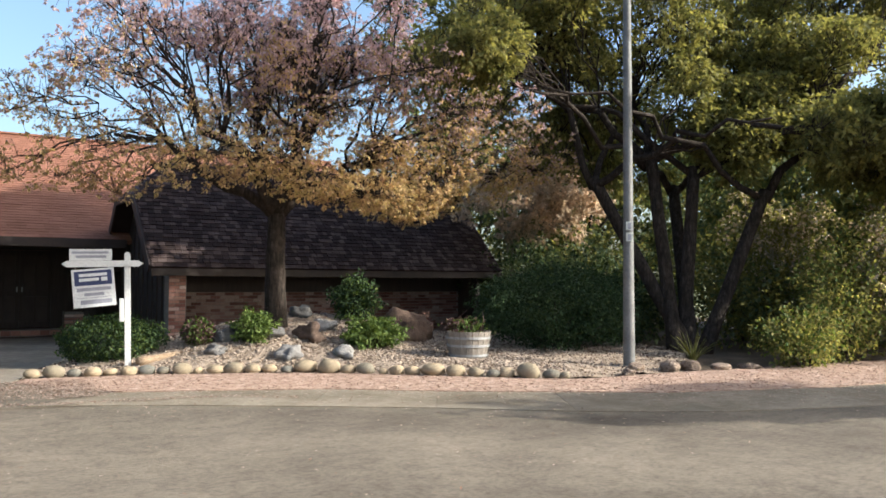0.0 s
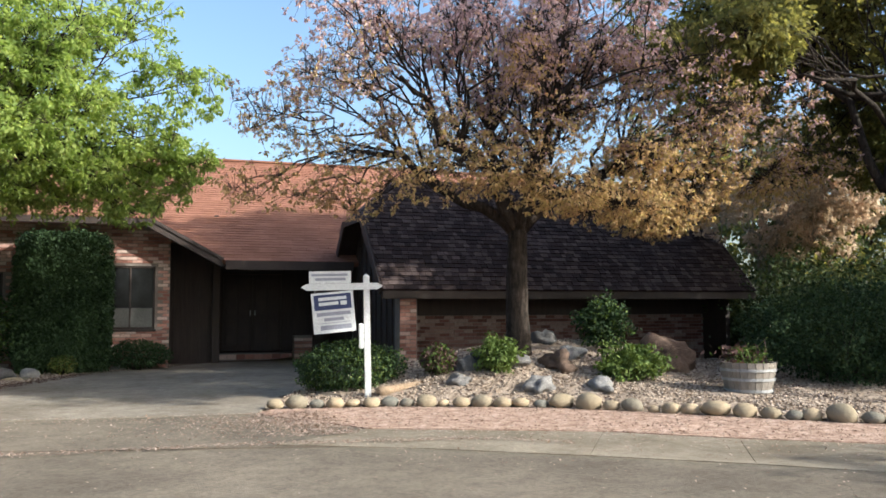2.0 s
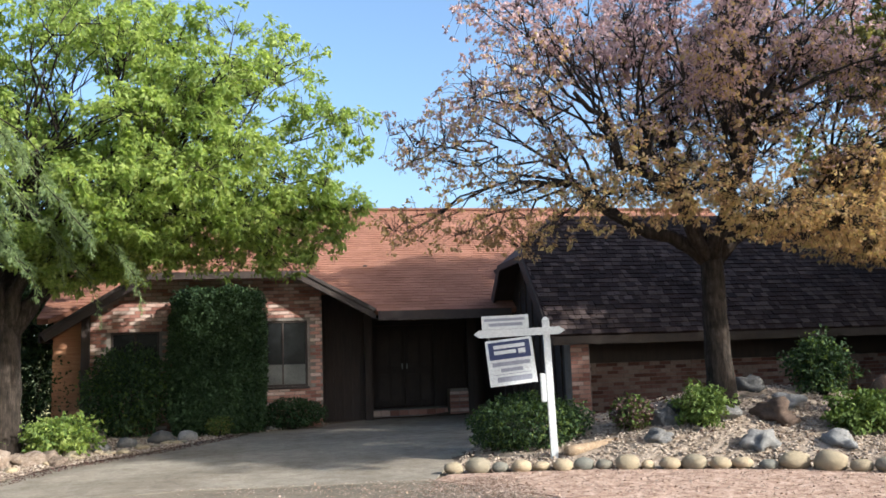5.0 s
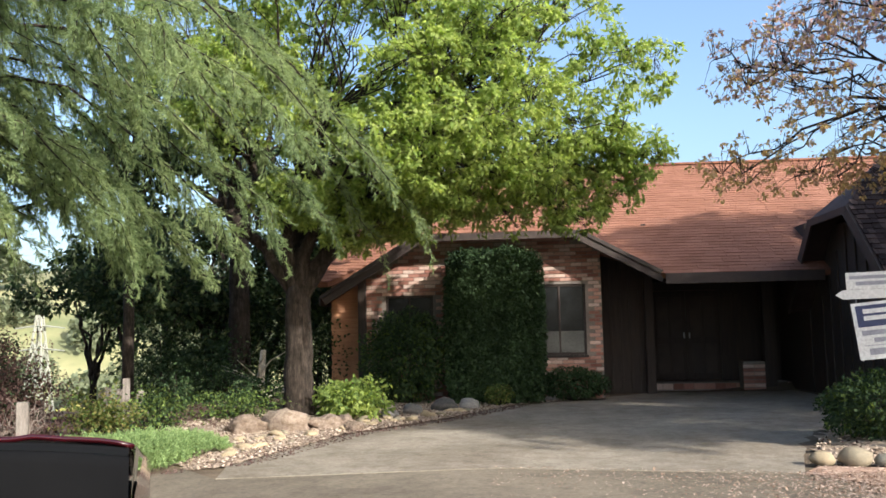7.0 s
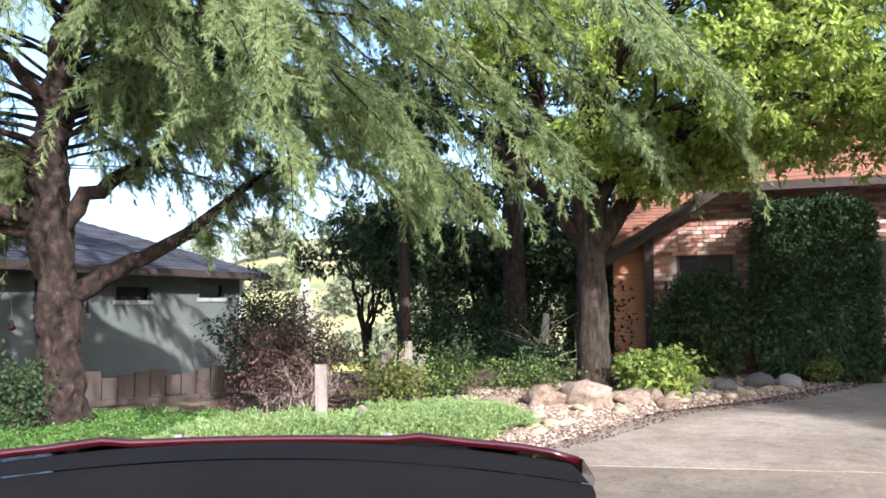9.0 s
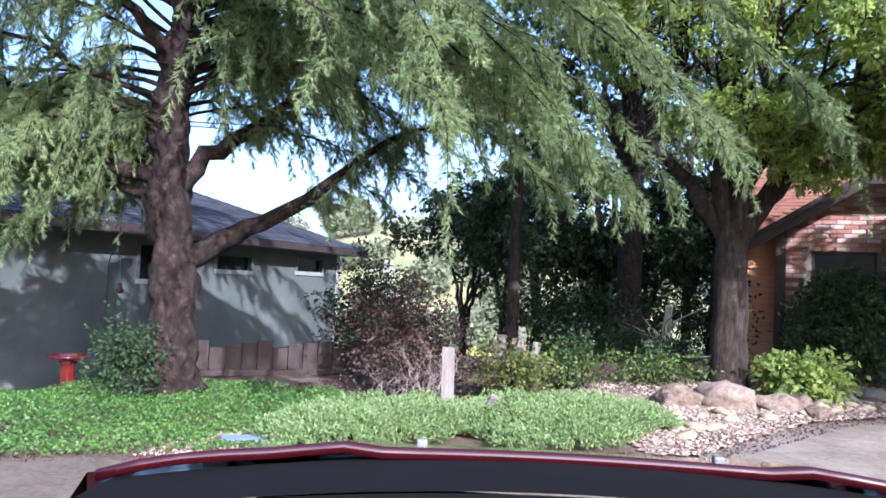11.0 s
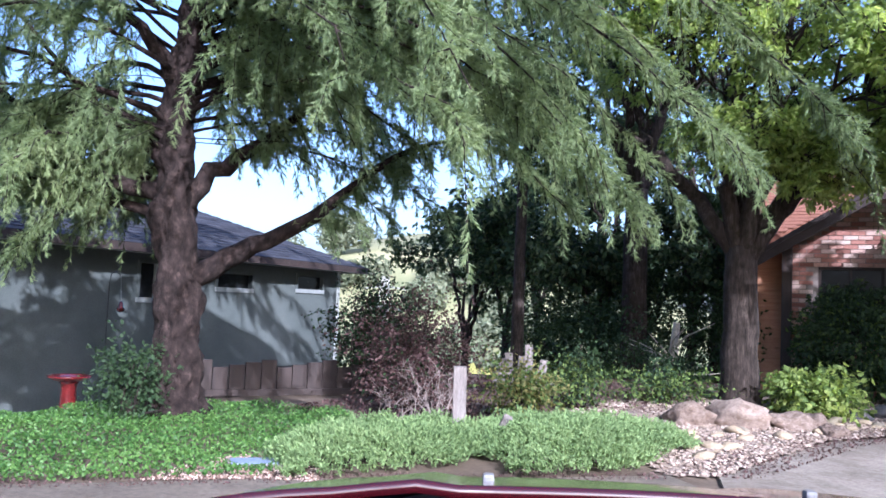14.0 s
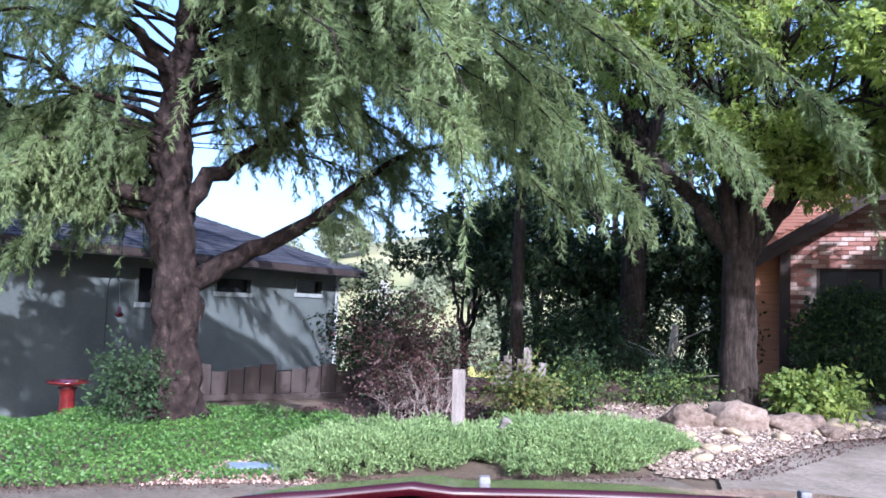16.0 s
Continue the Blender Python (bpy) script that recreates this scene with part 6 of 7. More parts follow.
# row of rounded river stones along the verge
kinds = [stone_data("border_stone", M["stone"], s, squash=0.66) for s in range(9)]
seg = [math.dist(a, b) for a, b in zip(STONE_LINE[:-1], STONE_LINE[1:])]
total = sum(seg)
rng_s = np.random.default_rng(7)
s, i = 0.0, 0
while s < total:
    w = float(rng_s.choice((0.15, 0.19, 0.22, 0.27, 0.33), p=(0.15, 0.25, 0.3, 0.2, 0.1)))
    c, k = s + w / 2, 0
    while k < len(seg) - 1 and c > seg[k]:
        c -= seg[k]
        k += 1
    f = min(c / seg[k], 1)
    x = STONE_LINE[k][0] + (STONE_LINE[k + 1][0] - STONE_LINE[k][0]) * f
    y = STONE_LINE[k][1] + (STONE_LINE[k + 1][1] - STONE_LINE[k][1]) * f + rng_s.normal(0, 0.025)
    ob = new("border_stone", kinds[i % 9])
    ob.location, ob.rotation_euler = (x, y, 0.01 + w * 0.26), (0, 0, rng_s.uniform(0, 6.28))
    ob.scale = (w * 0.56, w * 0.46, w * rng_s.uniform(0.48, 0.62))
    ob.rotation_euler.z = math.atan2(STONE_LINE[k + 1][1] - STONE_LINE[k][1], STONE_LINE[k + 1][0] - STONE_LINE[k][0]) + rng_s.normal(0, 0.25)
    tagged(ob, ("large " if w > 0.25 else "small ") + "rounded tan river stone edging the gravel bed", "stone", "stone border")
    s += w + 0.035
    i += 1


def boulder(name, label, x, y, rx, ry, h, material, seed, squash=0.8, rough=0.22, sink=0.25, turn=0.0):
    ob = new(name, stone_data(name, material, seed, squash=squash, detail=3, rough=rough))
    z = max(ground_z(x, y), 0.0)
    ob.location, ob.scale, ob.rotation_euler = (x, y, z + h * (0.5 - sink)), (rx, ry, h / 2 / squash * 1.1), (0, 0, turn)
    return tagged(ob, label, "rock", "garden rocks")


for k, (x, y, rx, ry, h, mt, lb) in enumerate((
        (1.55, 0.05, 0.2, 0.16, 0.3, "rock", "grey angular rock on the gravel mound"), (2.3, -0.05, 0.26, 0.2, 0.22, "rock", "grey rock half sunk in the mound"),
        (2.9, -0.3, 0.3, 0.24, 0.34, "rockrust", "dark brown boulder on the mound"), (3.35, 0.1, 0.24, 0.2, 0.26, "rock", "pale grey boulder on the mound"),
        (2.25, -1.0, 0.24, 0.18, 0.26, "rock", "pale grey jagged rock on the gravel"), (3.05, -1.35, 0.34, 0.17, 0.2, "rock", "flat grey slab of rock on the gravel"),
        (4.2, -0.75, 0.16, 0.14, 0.24, "rock", "small pale rock beside a shrub"), (4.85, -0.3, 0.42, 0.34, 0.66, "rockrust", "tall dark brown boulder in the shade"),
        (1.9, 0.35, 0.22, 0.18, 0.26, "rock", "grey rock beneath the oak"), (3.2, 0.75, 0.26, 0.2, 0.26, "rock", "grey rock beside the oak trunk"), (1.25, -0.35, 0.17, 0.14, 0.18, "rock", "small grey rock on the gravel"))):
    boulder("garden_rock", lb, x, y, rx * 0.92, ry * 0.92, h, M[mt], 20 + k, 0.8, 0.4, 0.28, k * 0.9)
for k, (x, y, rx, ry, h) in enumerate(((-7.45, 2.62, 0.34, 0.26, 0.4), (-7.95, 2.4, 0.32, 0.25, 0.34), (-8.35, 1.95, 0.38, 0.22, 0.2), (-6.95, 2.85, 0.28, 0.22, 0.26), (-6.5, 2.7, 0.17, 0.15, 0.18), (-6.75, 3.05, 0.22, 0.18, 0.24), (-8.75, 1.75, 0.3, 0.2, 0.14))):
    boulder("brown_boulder", "rounded tan-brown boulder along the gravel bed", x, y, rx * 0.9, ry * 0.9, h * 0.95, M["rockbrown"], 40 + k, 0.8, 0.3, 0.3, k * 1.1)
for k, (x, y, rx, h) in enumerate(((-5.5, 5.45, 0.22, 0.26), (-5.1, 5.85, 0.2, 0.24), (-5.95, 4.75, 0.2, 0.2), (-4.25, 6.95, 0.15, 0.18), (-3.6, 7.5, 0.13, 0.14), (-6.25, 4.2, 0.16, 0.16))):
    boulder("edge_rock", "rounded grey rock edging the driveway", x, y, rx, rx * 0.8, h, M["rock"], 50 + k, 0.8, 0.16, 0.2, k * 0.8)
for k, (x, y, rx, h) in enumerate(((6.6, -4.25, 0.17, 0.18), (7.15, -4.45, 0.2, 0.2), (7.55, -4.5, 0.16, 0.2), (8.0, -4.75, 0.17, 0.14), (6.2, -4.5, 0.13, 0.12), (8.5, -4.9, 0.15, 0.12))):
    boulder("pole_rock", "reddish brown rock at the foot of the pole", x, y, rx, rx * 0.75, h, M["rockbrown"], 60 + k, 0.8, 0.24, 0.2, k)
rng_c = np.random.default_rng(64)
cobbles = [stone_data("cobble", M["stone"], 80 + s, squash=0.6, rough=0.26) for s in range(6)]
spot = 0
while spot < 46:
    u, v = rng_c.random(), rng_c.random() ** 1.5
    x, y = np.interp(u, (0, 0.45, 0.7, 1), (-7.5, -6.75, -5.7, -4.7)), np.interp(u, (0, 0.45, 0.7, 1), (-0.1, 2.1, 3.9, 6.0))
    x, y = float(x) - 0.12 - v * 0.8, float(y) + v * 0.1
    ob = new("cobble", cobbles[spot % 6])
    w = float(rng_c.uniform(0.05, 0.13))
    ob.location, ob.scale, ob.rotation_euler = (x, y, ground_z(x, y) + w * 0.25), (w, w * 0.75, w * 0.7), (rng_c.normal(0, 0.15), rng_c.normal(0, 0.15), rng_c.uniform(0, 6.28))
    tagged(ob, ("large" if w > 0.09 else "small") + " pale cobble lying in the gravel bed", "stone", "gravel bed cobbles")
    spot += 1
log = Soup()
pp, rr = limb((0.12, -0.12, 0.14), (0.95, 0.1, 0.22), 0, 0.075, 0.07, 7, np.random.default_rng(3), 0.01)
log.add(tube(pp, rr, 10))
tagged(log.make("edging_log", M["tanwood"], smooth=True), "weathered tan edging log beside the sign post", "log")

# half barrel planter
barrel = thing("barrel_planter", "weathered half wine barrel planter with dry stems", "planter", at=(4.95, -2.1, ground_z(4.95, -2.1) - 0.02))
R0, R1, BH, NS = 0.30, 0.385, 0.46, 22
for k in range(NS):
    a0, a1 = 2 * math.pi * (k + 0.04) / NS, 2 * math.pi * (k + 0.96) / NS
    bm = bmesh.new()
    lv = []
    for j in range(4):
        t = j / 3
        r = R0 + (R1 - R0) * (t ** 0.8)
        lv.append([bm.verts.new((q * math.cos(a), q * math.sin(a), BH * t)) for q, a in ((r, a0), (r, a1), (r - 0.028, a1), (r - 0.028, a0))])
    for j in range(3):
        for c in range(4):
            bm.faces.new((lv[j][c], lv[j][(c + 1) % 4], lv[j + 1][(c + 1) % 4], lv[j + 1][c]))
    bm.faces.new(lv[3])
    bm.faces.new(lv[0][::-1])
    part("stave", bm, M["barrel"], barrel)
for t in (0.16, 0.5, 0.78):
    bm = bmesh.new()
    r = R0 + (R1 - R0) * (t ** 0.8) + 0.004
    ring = []
    for k in range(32):
        a = 2 * math.pi * k / 32
        ring.append([bm.verts.new((q * math.cos(a), q * math.sin(a), z)) for q, z in ((r, BH * t - 0.02), (r + 0.006, BH * t - 0.02), (r + 0.010, BH * t + 0.02), (r + 0.004, BH * t + 0.02))])
    for k in range(32):
        for c in range(4):
            bm.faces.new((ring[k][c], ring[k][(c + 1) % 4], ring[(k + 1) % 32][(c + 1) % 4], ring[(k + 1) % 32][c]))
    part("hoop", bm, M["hoop"], barrel)
bm = bmesh.new()
bmesh.ops.create_cone(bm, cap_ends=True, segments=28, radius1=0.33, radius2=0.345, depth=0.06, matrix=pose(0, 0, 0.38))
part("potting_soil", bm, M["soil"], barrel)
rng_p = np.random.default_rng(15)
for k in range(16):
    a, r = rng_p.uniform(0, 6.28), rng_p.uniform(0, 0.26)
    h = rng_p.uniform(0.12, 0.42)
    o = Vector((r * math.cos(a), r * math.sin(a), 0.4))
    mesh_part("plant_stem", *tube([o, o + Vector((rng_p.normal(0, 0.05), rng_p.normal(0, 0.05), h * 0.6)), o + Vector((rng_p.normal(0, 0.1), rng_p.normal(0, 0.1), h))], [0.012, 0.009, 0.004], 5), M["lf_brown"] if k % 3 else M["lf_shrub"], barrel)
P = np.stack([rng_p.normal(0, 0.15, 260), rng_p.normal(0, 0.15, 260), rng_p.uniform(0.42, 0.66, 260)], 1)
leafy("plant_leaves", P, unit(rng_p.normal(0, 1, P.shape)), 0.09, M["lf_shrub"], barrel, rng_p, "", 0.3)
leafy("dry_leaves", P[:120] + np.array((-0.14, 0, 0.02)), unit(rng_p.normal(0, 1, (120, 3))), 0.08, M["lf_brown"], barrel, rng_p)

# utility pole
pole = thing("utility_pole", "slender galvanised street light pole at the verge", "pole", at=(6.88, -3.85, ground_z(6.88, -3.85)))
mesh_part("shaft", *tube([(0, 0, -0.2), (0, 0, 0.05), (0, 0, 3), (0.0, 0, 6.5), (0, 0, 9.0)], [0.1, 0.095, 0.076, 0.062, 0.05], 16), M["galv"], pole, smooth=True)
boxed("base_plate", -0.16, 0.16, -0.16, 0.16, -0.02, 0.03, M["galv"], pole, 0.008)
for z in (2.02, 2.2):
    boxed("pole_tag", -0.055, 0.055, -0.1, -0.085, z, z + 0.14, M["trimgrey"], pole, 0.003, m=pose(0, 0, 0, 0, 0, -35))
    boxed("tag_print", -0.025, 0.025, -0.104, -0.1005, z + 0.02, z + 0.12, M["greyprint"], pole, 0, m=pose(0, 0, 0, 0, 0, -35))
mesh_part("lamp_arm", *tube([(0, 0, 8.9), (-0.6, -0.4, 9.2), (-1.4, -0.9, 9.25)], [0.035, 0.03, 0.028], 10), M["galv"], pole, smooth=True)

# yucca clump
yuc = thing("yucca", "clump of strappy yellow-green leaves at the pole", "plant", at=(8.05, -4.15, ground_z(8.05, -4.15)))
for k in range(26):
    a, ln = k * 2.4, 0.35 + 0.35 * ((k * 7) % 10) / 10
    d = Vector((math.cos(a), math.sin(a), 0))
    bend = 0.15 + 0.35 * ((k * 3) % 7) / 7
    bm = bmesh.new()
    sd = Vector((-d.y, d.x, 0)) * 0.018
    prev = None
    for j in range(5):
        t = j / 4
        c = d * ln * bend * 2 * t ** 1.4 + Vector((0, 0, ln * (t - 0.5 * bend * t * t)))
        w = 1 - t * 0.9
        row = [bm.verts.new(c - sd * w), bm.verts.new(c + sd * w), bm.verts.new(c + Vector((0, 0, 0.008)))]
        if prev:
            for q in range(3):
                bm.faces.new((prev[q], prev[(q + 1) % 3], row[(q + 1) % 3], row[q]))
        prev = row
    part("leaf_blade", bm, M["lf_olive"], yuc)

# ---- house sign ----
ARM = math.atan2(0.2, -0.98) - math.pi
sign = thing("sale_sign", "white wooden sale sign post with hanging board", "sign", at=(0, 0, 0.0))
sign.rotation_euler = (radians(0.4), radians(-1.2), ARM)
boxed("post", -0.045, 0.045, -0.045, 0.045, -0.1, 1.80, M["white"], sign, 0.006)
bm = bmesh.new()
bmesh.ops.create_cone(bm, cap_ends=True, segments=4, radius1=0.066, radius2=0.02, depth=0.035, matrix=pose(0, 0, 1.8175, 0, 0, 45))
part("post_cap", bm, M["white"], sign)
bm = bmesh.new()
out = [(-0.93, 0), (-0.86, 0.048), (0.16, 0.048), (0.235, 0), (0.16, -0.048), (-0.86, -0.048)]
f = bm.faces.new([bm.verts.new((x, -0.075, 1.655 + z)) for x, z in out])
ex = bmesh.ops.extrude_face_region(bm, geom=[f])
bmesh.ops.translate(bm, vec=(0, 0.03, 0), verts=[v for v in ex["geom"] if isinstance(v, bmesh.types.BMVert)])
bmesh.ops.recalc_face_normals(bm, faces=bm.faces[:])
part("arm", bm, M["white"], sign)
rider = boxed("rider_panel", -0.82, -0.22, -0.066, -0.058, 1.705, 1.88, M["white"], sign, 0.002, "small white rider panel above the arm")
for z0, z1, x0, x1 in ((1.81, 1.845, -0.79, -0.27), (1.745, 1.785, -0.73, -0.3)):
    boxed("print_bar", x0, x1, -0.0695, -0.0665, z0, z1, M["greyprint"], rider, 0)
swing = pose(-0.5, -0.06, 1.6, -4, -4.2, 0)
plate = boxed("hanging_board", -0.3, 0.3, -0.008, 0.0, -0.6, -0.02, M["white"], sign, 0.002, "white board with a navy heading hanging askew", m=swing)
boxed("navy_heading", -0.265, 0.265, -0.0115, -0.0085, -0.27, -0.05, M["navy"], plate, 0, m=swing)
for x0, x1, z0, z1 in ((-0.2, 0.2, -0.135, -0.09), (-0.2, 0.08, -0.205, -0.16), (0.11, 0.2, -0.215, -0.155)):
    boxed("pale_mark", x0, x1, -0.0145, -0.012, z0, z1, M["white"], plate, 0, m=swing)
for x0, x1, z0, z1 in ((-0.24, 0.24, -0.355, -0.305), (-0.14, 0.14, -0.43, -0.385), (-0.24, 0.24, -0.462, -0.455), (-0.2, 0.24, -0.555, -0.49)):
    boxed("print_bar", x0, x1, -0.0115, -0.0085, z0, z1, M["greyprint"], plate, 0, m=swing)
for x in (-0.24, 0.24):
    mesh_part("hook", *tube([(x - 0.5, -0.06, 1.57 + x * 0.04), (x - 0.5, -0.06, 1.615)], [0.006, 0.006], 6), M["hoop"], sign)
boxed("brochure_box", -0.12, -0.05, -0.05, 0.04, 0.76, 1.12, M["white"], sign, 0.015, "white plastic brochure holder")

# ---- things by the neighbour's garden ----
bath = thing("bird_bath", "glossy red ceramic bird bath on the ivy", "bird bath", at=(-14.9, 0.15, ground_z(-14.9, 0.15) - 0.06))
bath.scale = (1.0, 1.0, 0.87)


def lathe(name, prof, material, parent, seg=28):
    V, F = [], []
    for r, z in prof:
        for k in range(seg):
            a = 2 * math.pi * k / seg
            V.append((r * math.cos(a), r * math.sin(a), z))
    for j in range(len(prof) - 1):
        for k in range(seg):
            F.append((j * seg + k, j * seg + (k + 1) % seg, (j + 1) * seg + (k + 1) % seg, (j + 1) * seg + k))
    F.append(tuple(range(seg))[::-1])
    F.append(tuple((len(prof) - 1) * seg + k for k in range(seg)))
    return mesh_part(name, V, F, material, parent, smooth=True)


lathe("pedestal", [(0.13, -0.05), (0.13, 0.04), (0.105, 0.08), (0.095, 0.2), (0.085, 0.4), (0.095, 0.47), (0.12, 0.5)], M["redglaze"], bath)
lathe("basin", [(0.1, 0.5), (0.2, 0.535), (0.25, 0.565), (0.258, 0.585), (0.24, 0.585), (0.19, 0.555), (0.02, 0.54)], M["redglaze"], bath)
stake = thing("feeder_hook", "thin iron garden hook with a red glass feeder", "garden hook", at=(-16.0, 1.65, ground_z(-16.0, 1.65)))
mesh_part("hook_rod", *tube([(0, 0, -0.1), (0, 0, 1.78), (0.03, 0.0, 1.91), (0.1, 0.03, 1.95), (0.17, 0.05, 1.89)], [0.008] * 5, 6), M["blackplastic"], stake, smooth=True)
f = lathe("feeder", [(0.01, 0), (0.05, 0.02), (0.06, 0.05), (0.035, 0.08), (0.03, 0.14), (0.01, 0.16)], M["redglaze"], stake, 14)
f.location = (0.19, 0.06, 1.36)
mesh_part("feeder_wire", *tube([(0.19, 0.06, 1.51), (0.17, 0.05, 1.89)], [0.003, 0.003], 5), M["hoop"], stake)

for x, y, h, w, tilt in ((-9.4, -0.41, 0.69, 0.115, -1), (-9.12, -0.36, 0.36, 0.08, 24)):
    fp = new("fence_post", None)
    fp.location = (x, y, ground_z(x, y))
    tagged(fp, "old weathered grey fence post" + (" in the sun" if h > 0.65 else " leaning in the shade"), "fence post", "old fence posts")
    boxed("timber", -w / 2, w / 2, -w / 2, w / 2, -0.15, h, M["greywood"], fp, 0.012, m=pose(0, 0, 0, tilt, tilt, 25))
pick = thing("picket_fence", "remains of a leaning grey picket fence", "fence", at=(-10.72, 3.74, ground_z(-10.62, 3.79)))
for k, (o, h, tl) in enumerate(((0.0, 0.46, 6), (0.14, 0.54, -3), (0.27, 0.5, 4), (0.4, 0.66, -1), (0.54, 0.46, 8))):
    boxed("picket", -0.055, 0.055, -0.01, 0.01, -0.1, h, M["greywood"], pick, 0.004, m=pose(o * 0.9, o * 0.45, 0, 0, tl, 26))
boxed("rail", -0.1, 0.75, -0.03, -0.012, 0.12, 0.2, M["greywood"], pick, 0.004, m=pose(0, 0, 0, 0, 2, 26))
lowf = thing("low_fence", "low dark board fence below the neighbour's wall", "fence", at=(-13.75, 0.2, -0.12))
lowf.rotation_euler = (0, 0, radians(-35.5))
for k in range(20):
    boxed("board", -0.02, 0.02, k * 0.2, k * 0.2 + 0.19, -0.4, 0.47 + 0.03 * ((k * 5) % 4), M["darkwood"], lowf, 0.004)
boxed("rail", 0.021, 0.06, 0, 4.0, 0.12, 0.2, M["darkwood"], lowf, 0.004)
cover = thing("meter_cover", "blue-grey utility cover in the verge", "utility cover", at=(-10.25, -2.1, 0.01))
boxed("lid", -0.17, 0.17, -0.12, 0.12, -0.03, 0.02, M["bluelid"], cover, 0.01, m=pose(0, 0, 0, 0, 0, 42))
boxed("rim", -0.2, 0.2, -0.15, 0.15, -0.03, 0.015, M["greywood"], cover, 0.008, m=pose(0, 0, 0, 0, 0, 42))
stump = thing("dead_branch", "bleached bare dead branch among the shrubs", "branch", at=(-8.75, 5.6, 0.1))
for k in range(9):
    a = k * 0.7
    mesh_part("dry_limb", *tube([(0, 0, 0.1 + k * 0.06), (0.3 * math.cos(a), 0.25 * math.sin(a), 0.25 + k * 0.07), (0.75 * math.cos(a + 0.2), 0.6 * math.sin(a), 0.3 + k * 0.09)], [0.025, 0.014, 0.004], 5), M["palebark"], stump)
mesh_part("stub", *tube([(0, 0, -0.1), (0.02, 0, 0.5), (0.06, 0.02, 1.0)], [0.09, 0.07, 0.05], 9), M["palebark"], stump, smooth=True)

# fallen petals and leaf bits along the verge and over the road
rng_f = np.random.default_rng(131)
fx, fy = rng_f.uniform(-4.5, 10, 42000), rng_f.uniform(-9, -0.3, 42000)
edge = np.interp(fx, [p[0] for p in STREET_EDGE], [p[1] for p in STREET_EDGE])
dd = fy - edge
ok = (dd < 2.4) & (rng_f.random(42000) < np.where(dd > 0, 0.75, np.exp(dd / 0.75) * 0.8 + 0.02)) & (inside(PINK, fx, fy) | (dd < 0))
fx, fy = fx[ok], fy[ok]
# drifts where the verge thins out at the drive, and a line of litter along the gutter
dx, dy = -0.95 - rng_f.exponential(0.5, 7000) + rng_f.normal(0, 0.12, 7000), rng_f.uniform(-3.0, -0.95, 7000)
thin = (dx > -3.4) & (rng_f.random(7000) < 0.35 + 0.65 * np.exp(-((dy + 1.7) / 0.75) ** 2)) & (dy < -0.95 - 0.12 * (dx + 1.4))
lx = rng_f.uniform(-5.5, 1.0, 1500)
ly = np.interp(lx, (-5.5, -3.7, -2.0, -1.2, 0.1, 1.0), (-3.0, -3.22, -3.3, -3.5, -3.7, -4.3)) + rng_f.normal(0, 0.06, 1500)
fx, fy = np.concatenate([fx, dx[thin], lx]), np.concatenate([fy, dy[thin], ly])
fp_ = np.stack([fx, fy, np.full(len(fx), 0.024)], 1)
fd = unit(rng_f.normal(0, 1, fp_.shape) * np.array((1, 1, 0.15)))
fn = unit(np.cross(fd, unit(rng_f.normal(0, 0.2, fd.shape) + np.array((0.3, 0.5, 0)))) * 0.2 + np.array((0, 0, 1)))
tagged(quads_mesh("fallen_petals", fp_, fd, fn, rng_f.uniform(0.015, 0.045, len(fp_)), rng_f.uniform(0.01, 0.025, len(fp_)), M["fallen"]), "pale pink fallen petals strewn over verge and road", "petals", kind="stuff")

# tar seams across the road
rng_t = np.random.default_rng(18)
for name, pts in (("tar_seam", ((-6.5, -2.3), (-4.3, -2.85), (-1.2, -3.65), (1.2, -4.6), (3.2, -6.2))),):
    V, F = [], []
    P = [np.array(p) for p in pts]
    dense = [P[i] + (P[i + 1] - P[i]) * t for i in range(len(P) - 1) for t in np.linspace(0, 1, 9)[:-1]] + [P[-1]]
    for i, p in enumerate(dense):
        d = dense[min(i + 1, len(dense) - 1)] - dense[max(i - 1, 0)]
        nrm = np.array((-d[1], d[0])) / np.linalg.norm(d)
        p = p + nrm * rng_t.normal(0, 0.02)
        w = 0.012 + 0.03 * rng_t.random()
        V += [(*(p + nrm * w), 0.004), (*(p - nrm * w), 0.004)]
        if i:
            k = 2 * i
            F.append((k - 2, k, k + 1, k - 1))
    tagged(mesh_part(name, V, F, M["soil"]), "dark filled crack across the asphalt", "road crack", kind="structure")

# lattice power tower far below the hill
tw_x, tw_y = -50.5, 69.0
tower = thing("power_tower", "distant pale steel lattice power tower", "tower", at=(tw_x, tw_y, ground_z(tw_x, tw_y) - 0.3))
legs = []
for sx, sy in ((-1, -1), (1, -1), (1, 1), (-1, 1)):
    legs.append([Vector((sx * 1.5 * (1 - t * 0.86), sy * 1.5 * (1 - t * 0.86), 14.5 * t)) for t in np.linspace(0, 1, 7)])
    mesh_part("leg", *tube(legs[-1], [0.11] * 7, 5), M["palesteel"], tower)
for i in range(6):
    for k in range(4):
        a, c = legs[k], legs[(k + 1) % 4]
        mesh_part("brace", *tube([a[i], c[i + 1]], [0.07, 0.07], 4), M["palesteel"], tower)
        mesh_part("brace", *tube([c[i], a[i + 1]], [0.07, 0.07], 4), M["palesteel"], tower)
for z in (11.0, 13.2):
    mesh_part("cross_arm", *tube([(-2.6, 0, z), (0, 0, z + 0.3), (2.6, 0, z)], [0.06, 0.12, 0.06], 5), M["palesteel"], tower)

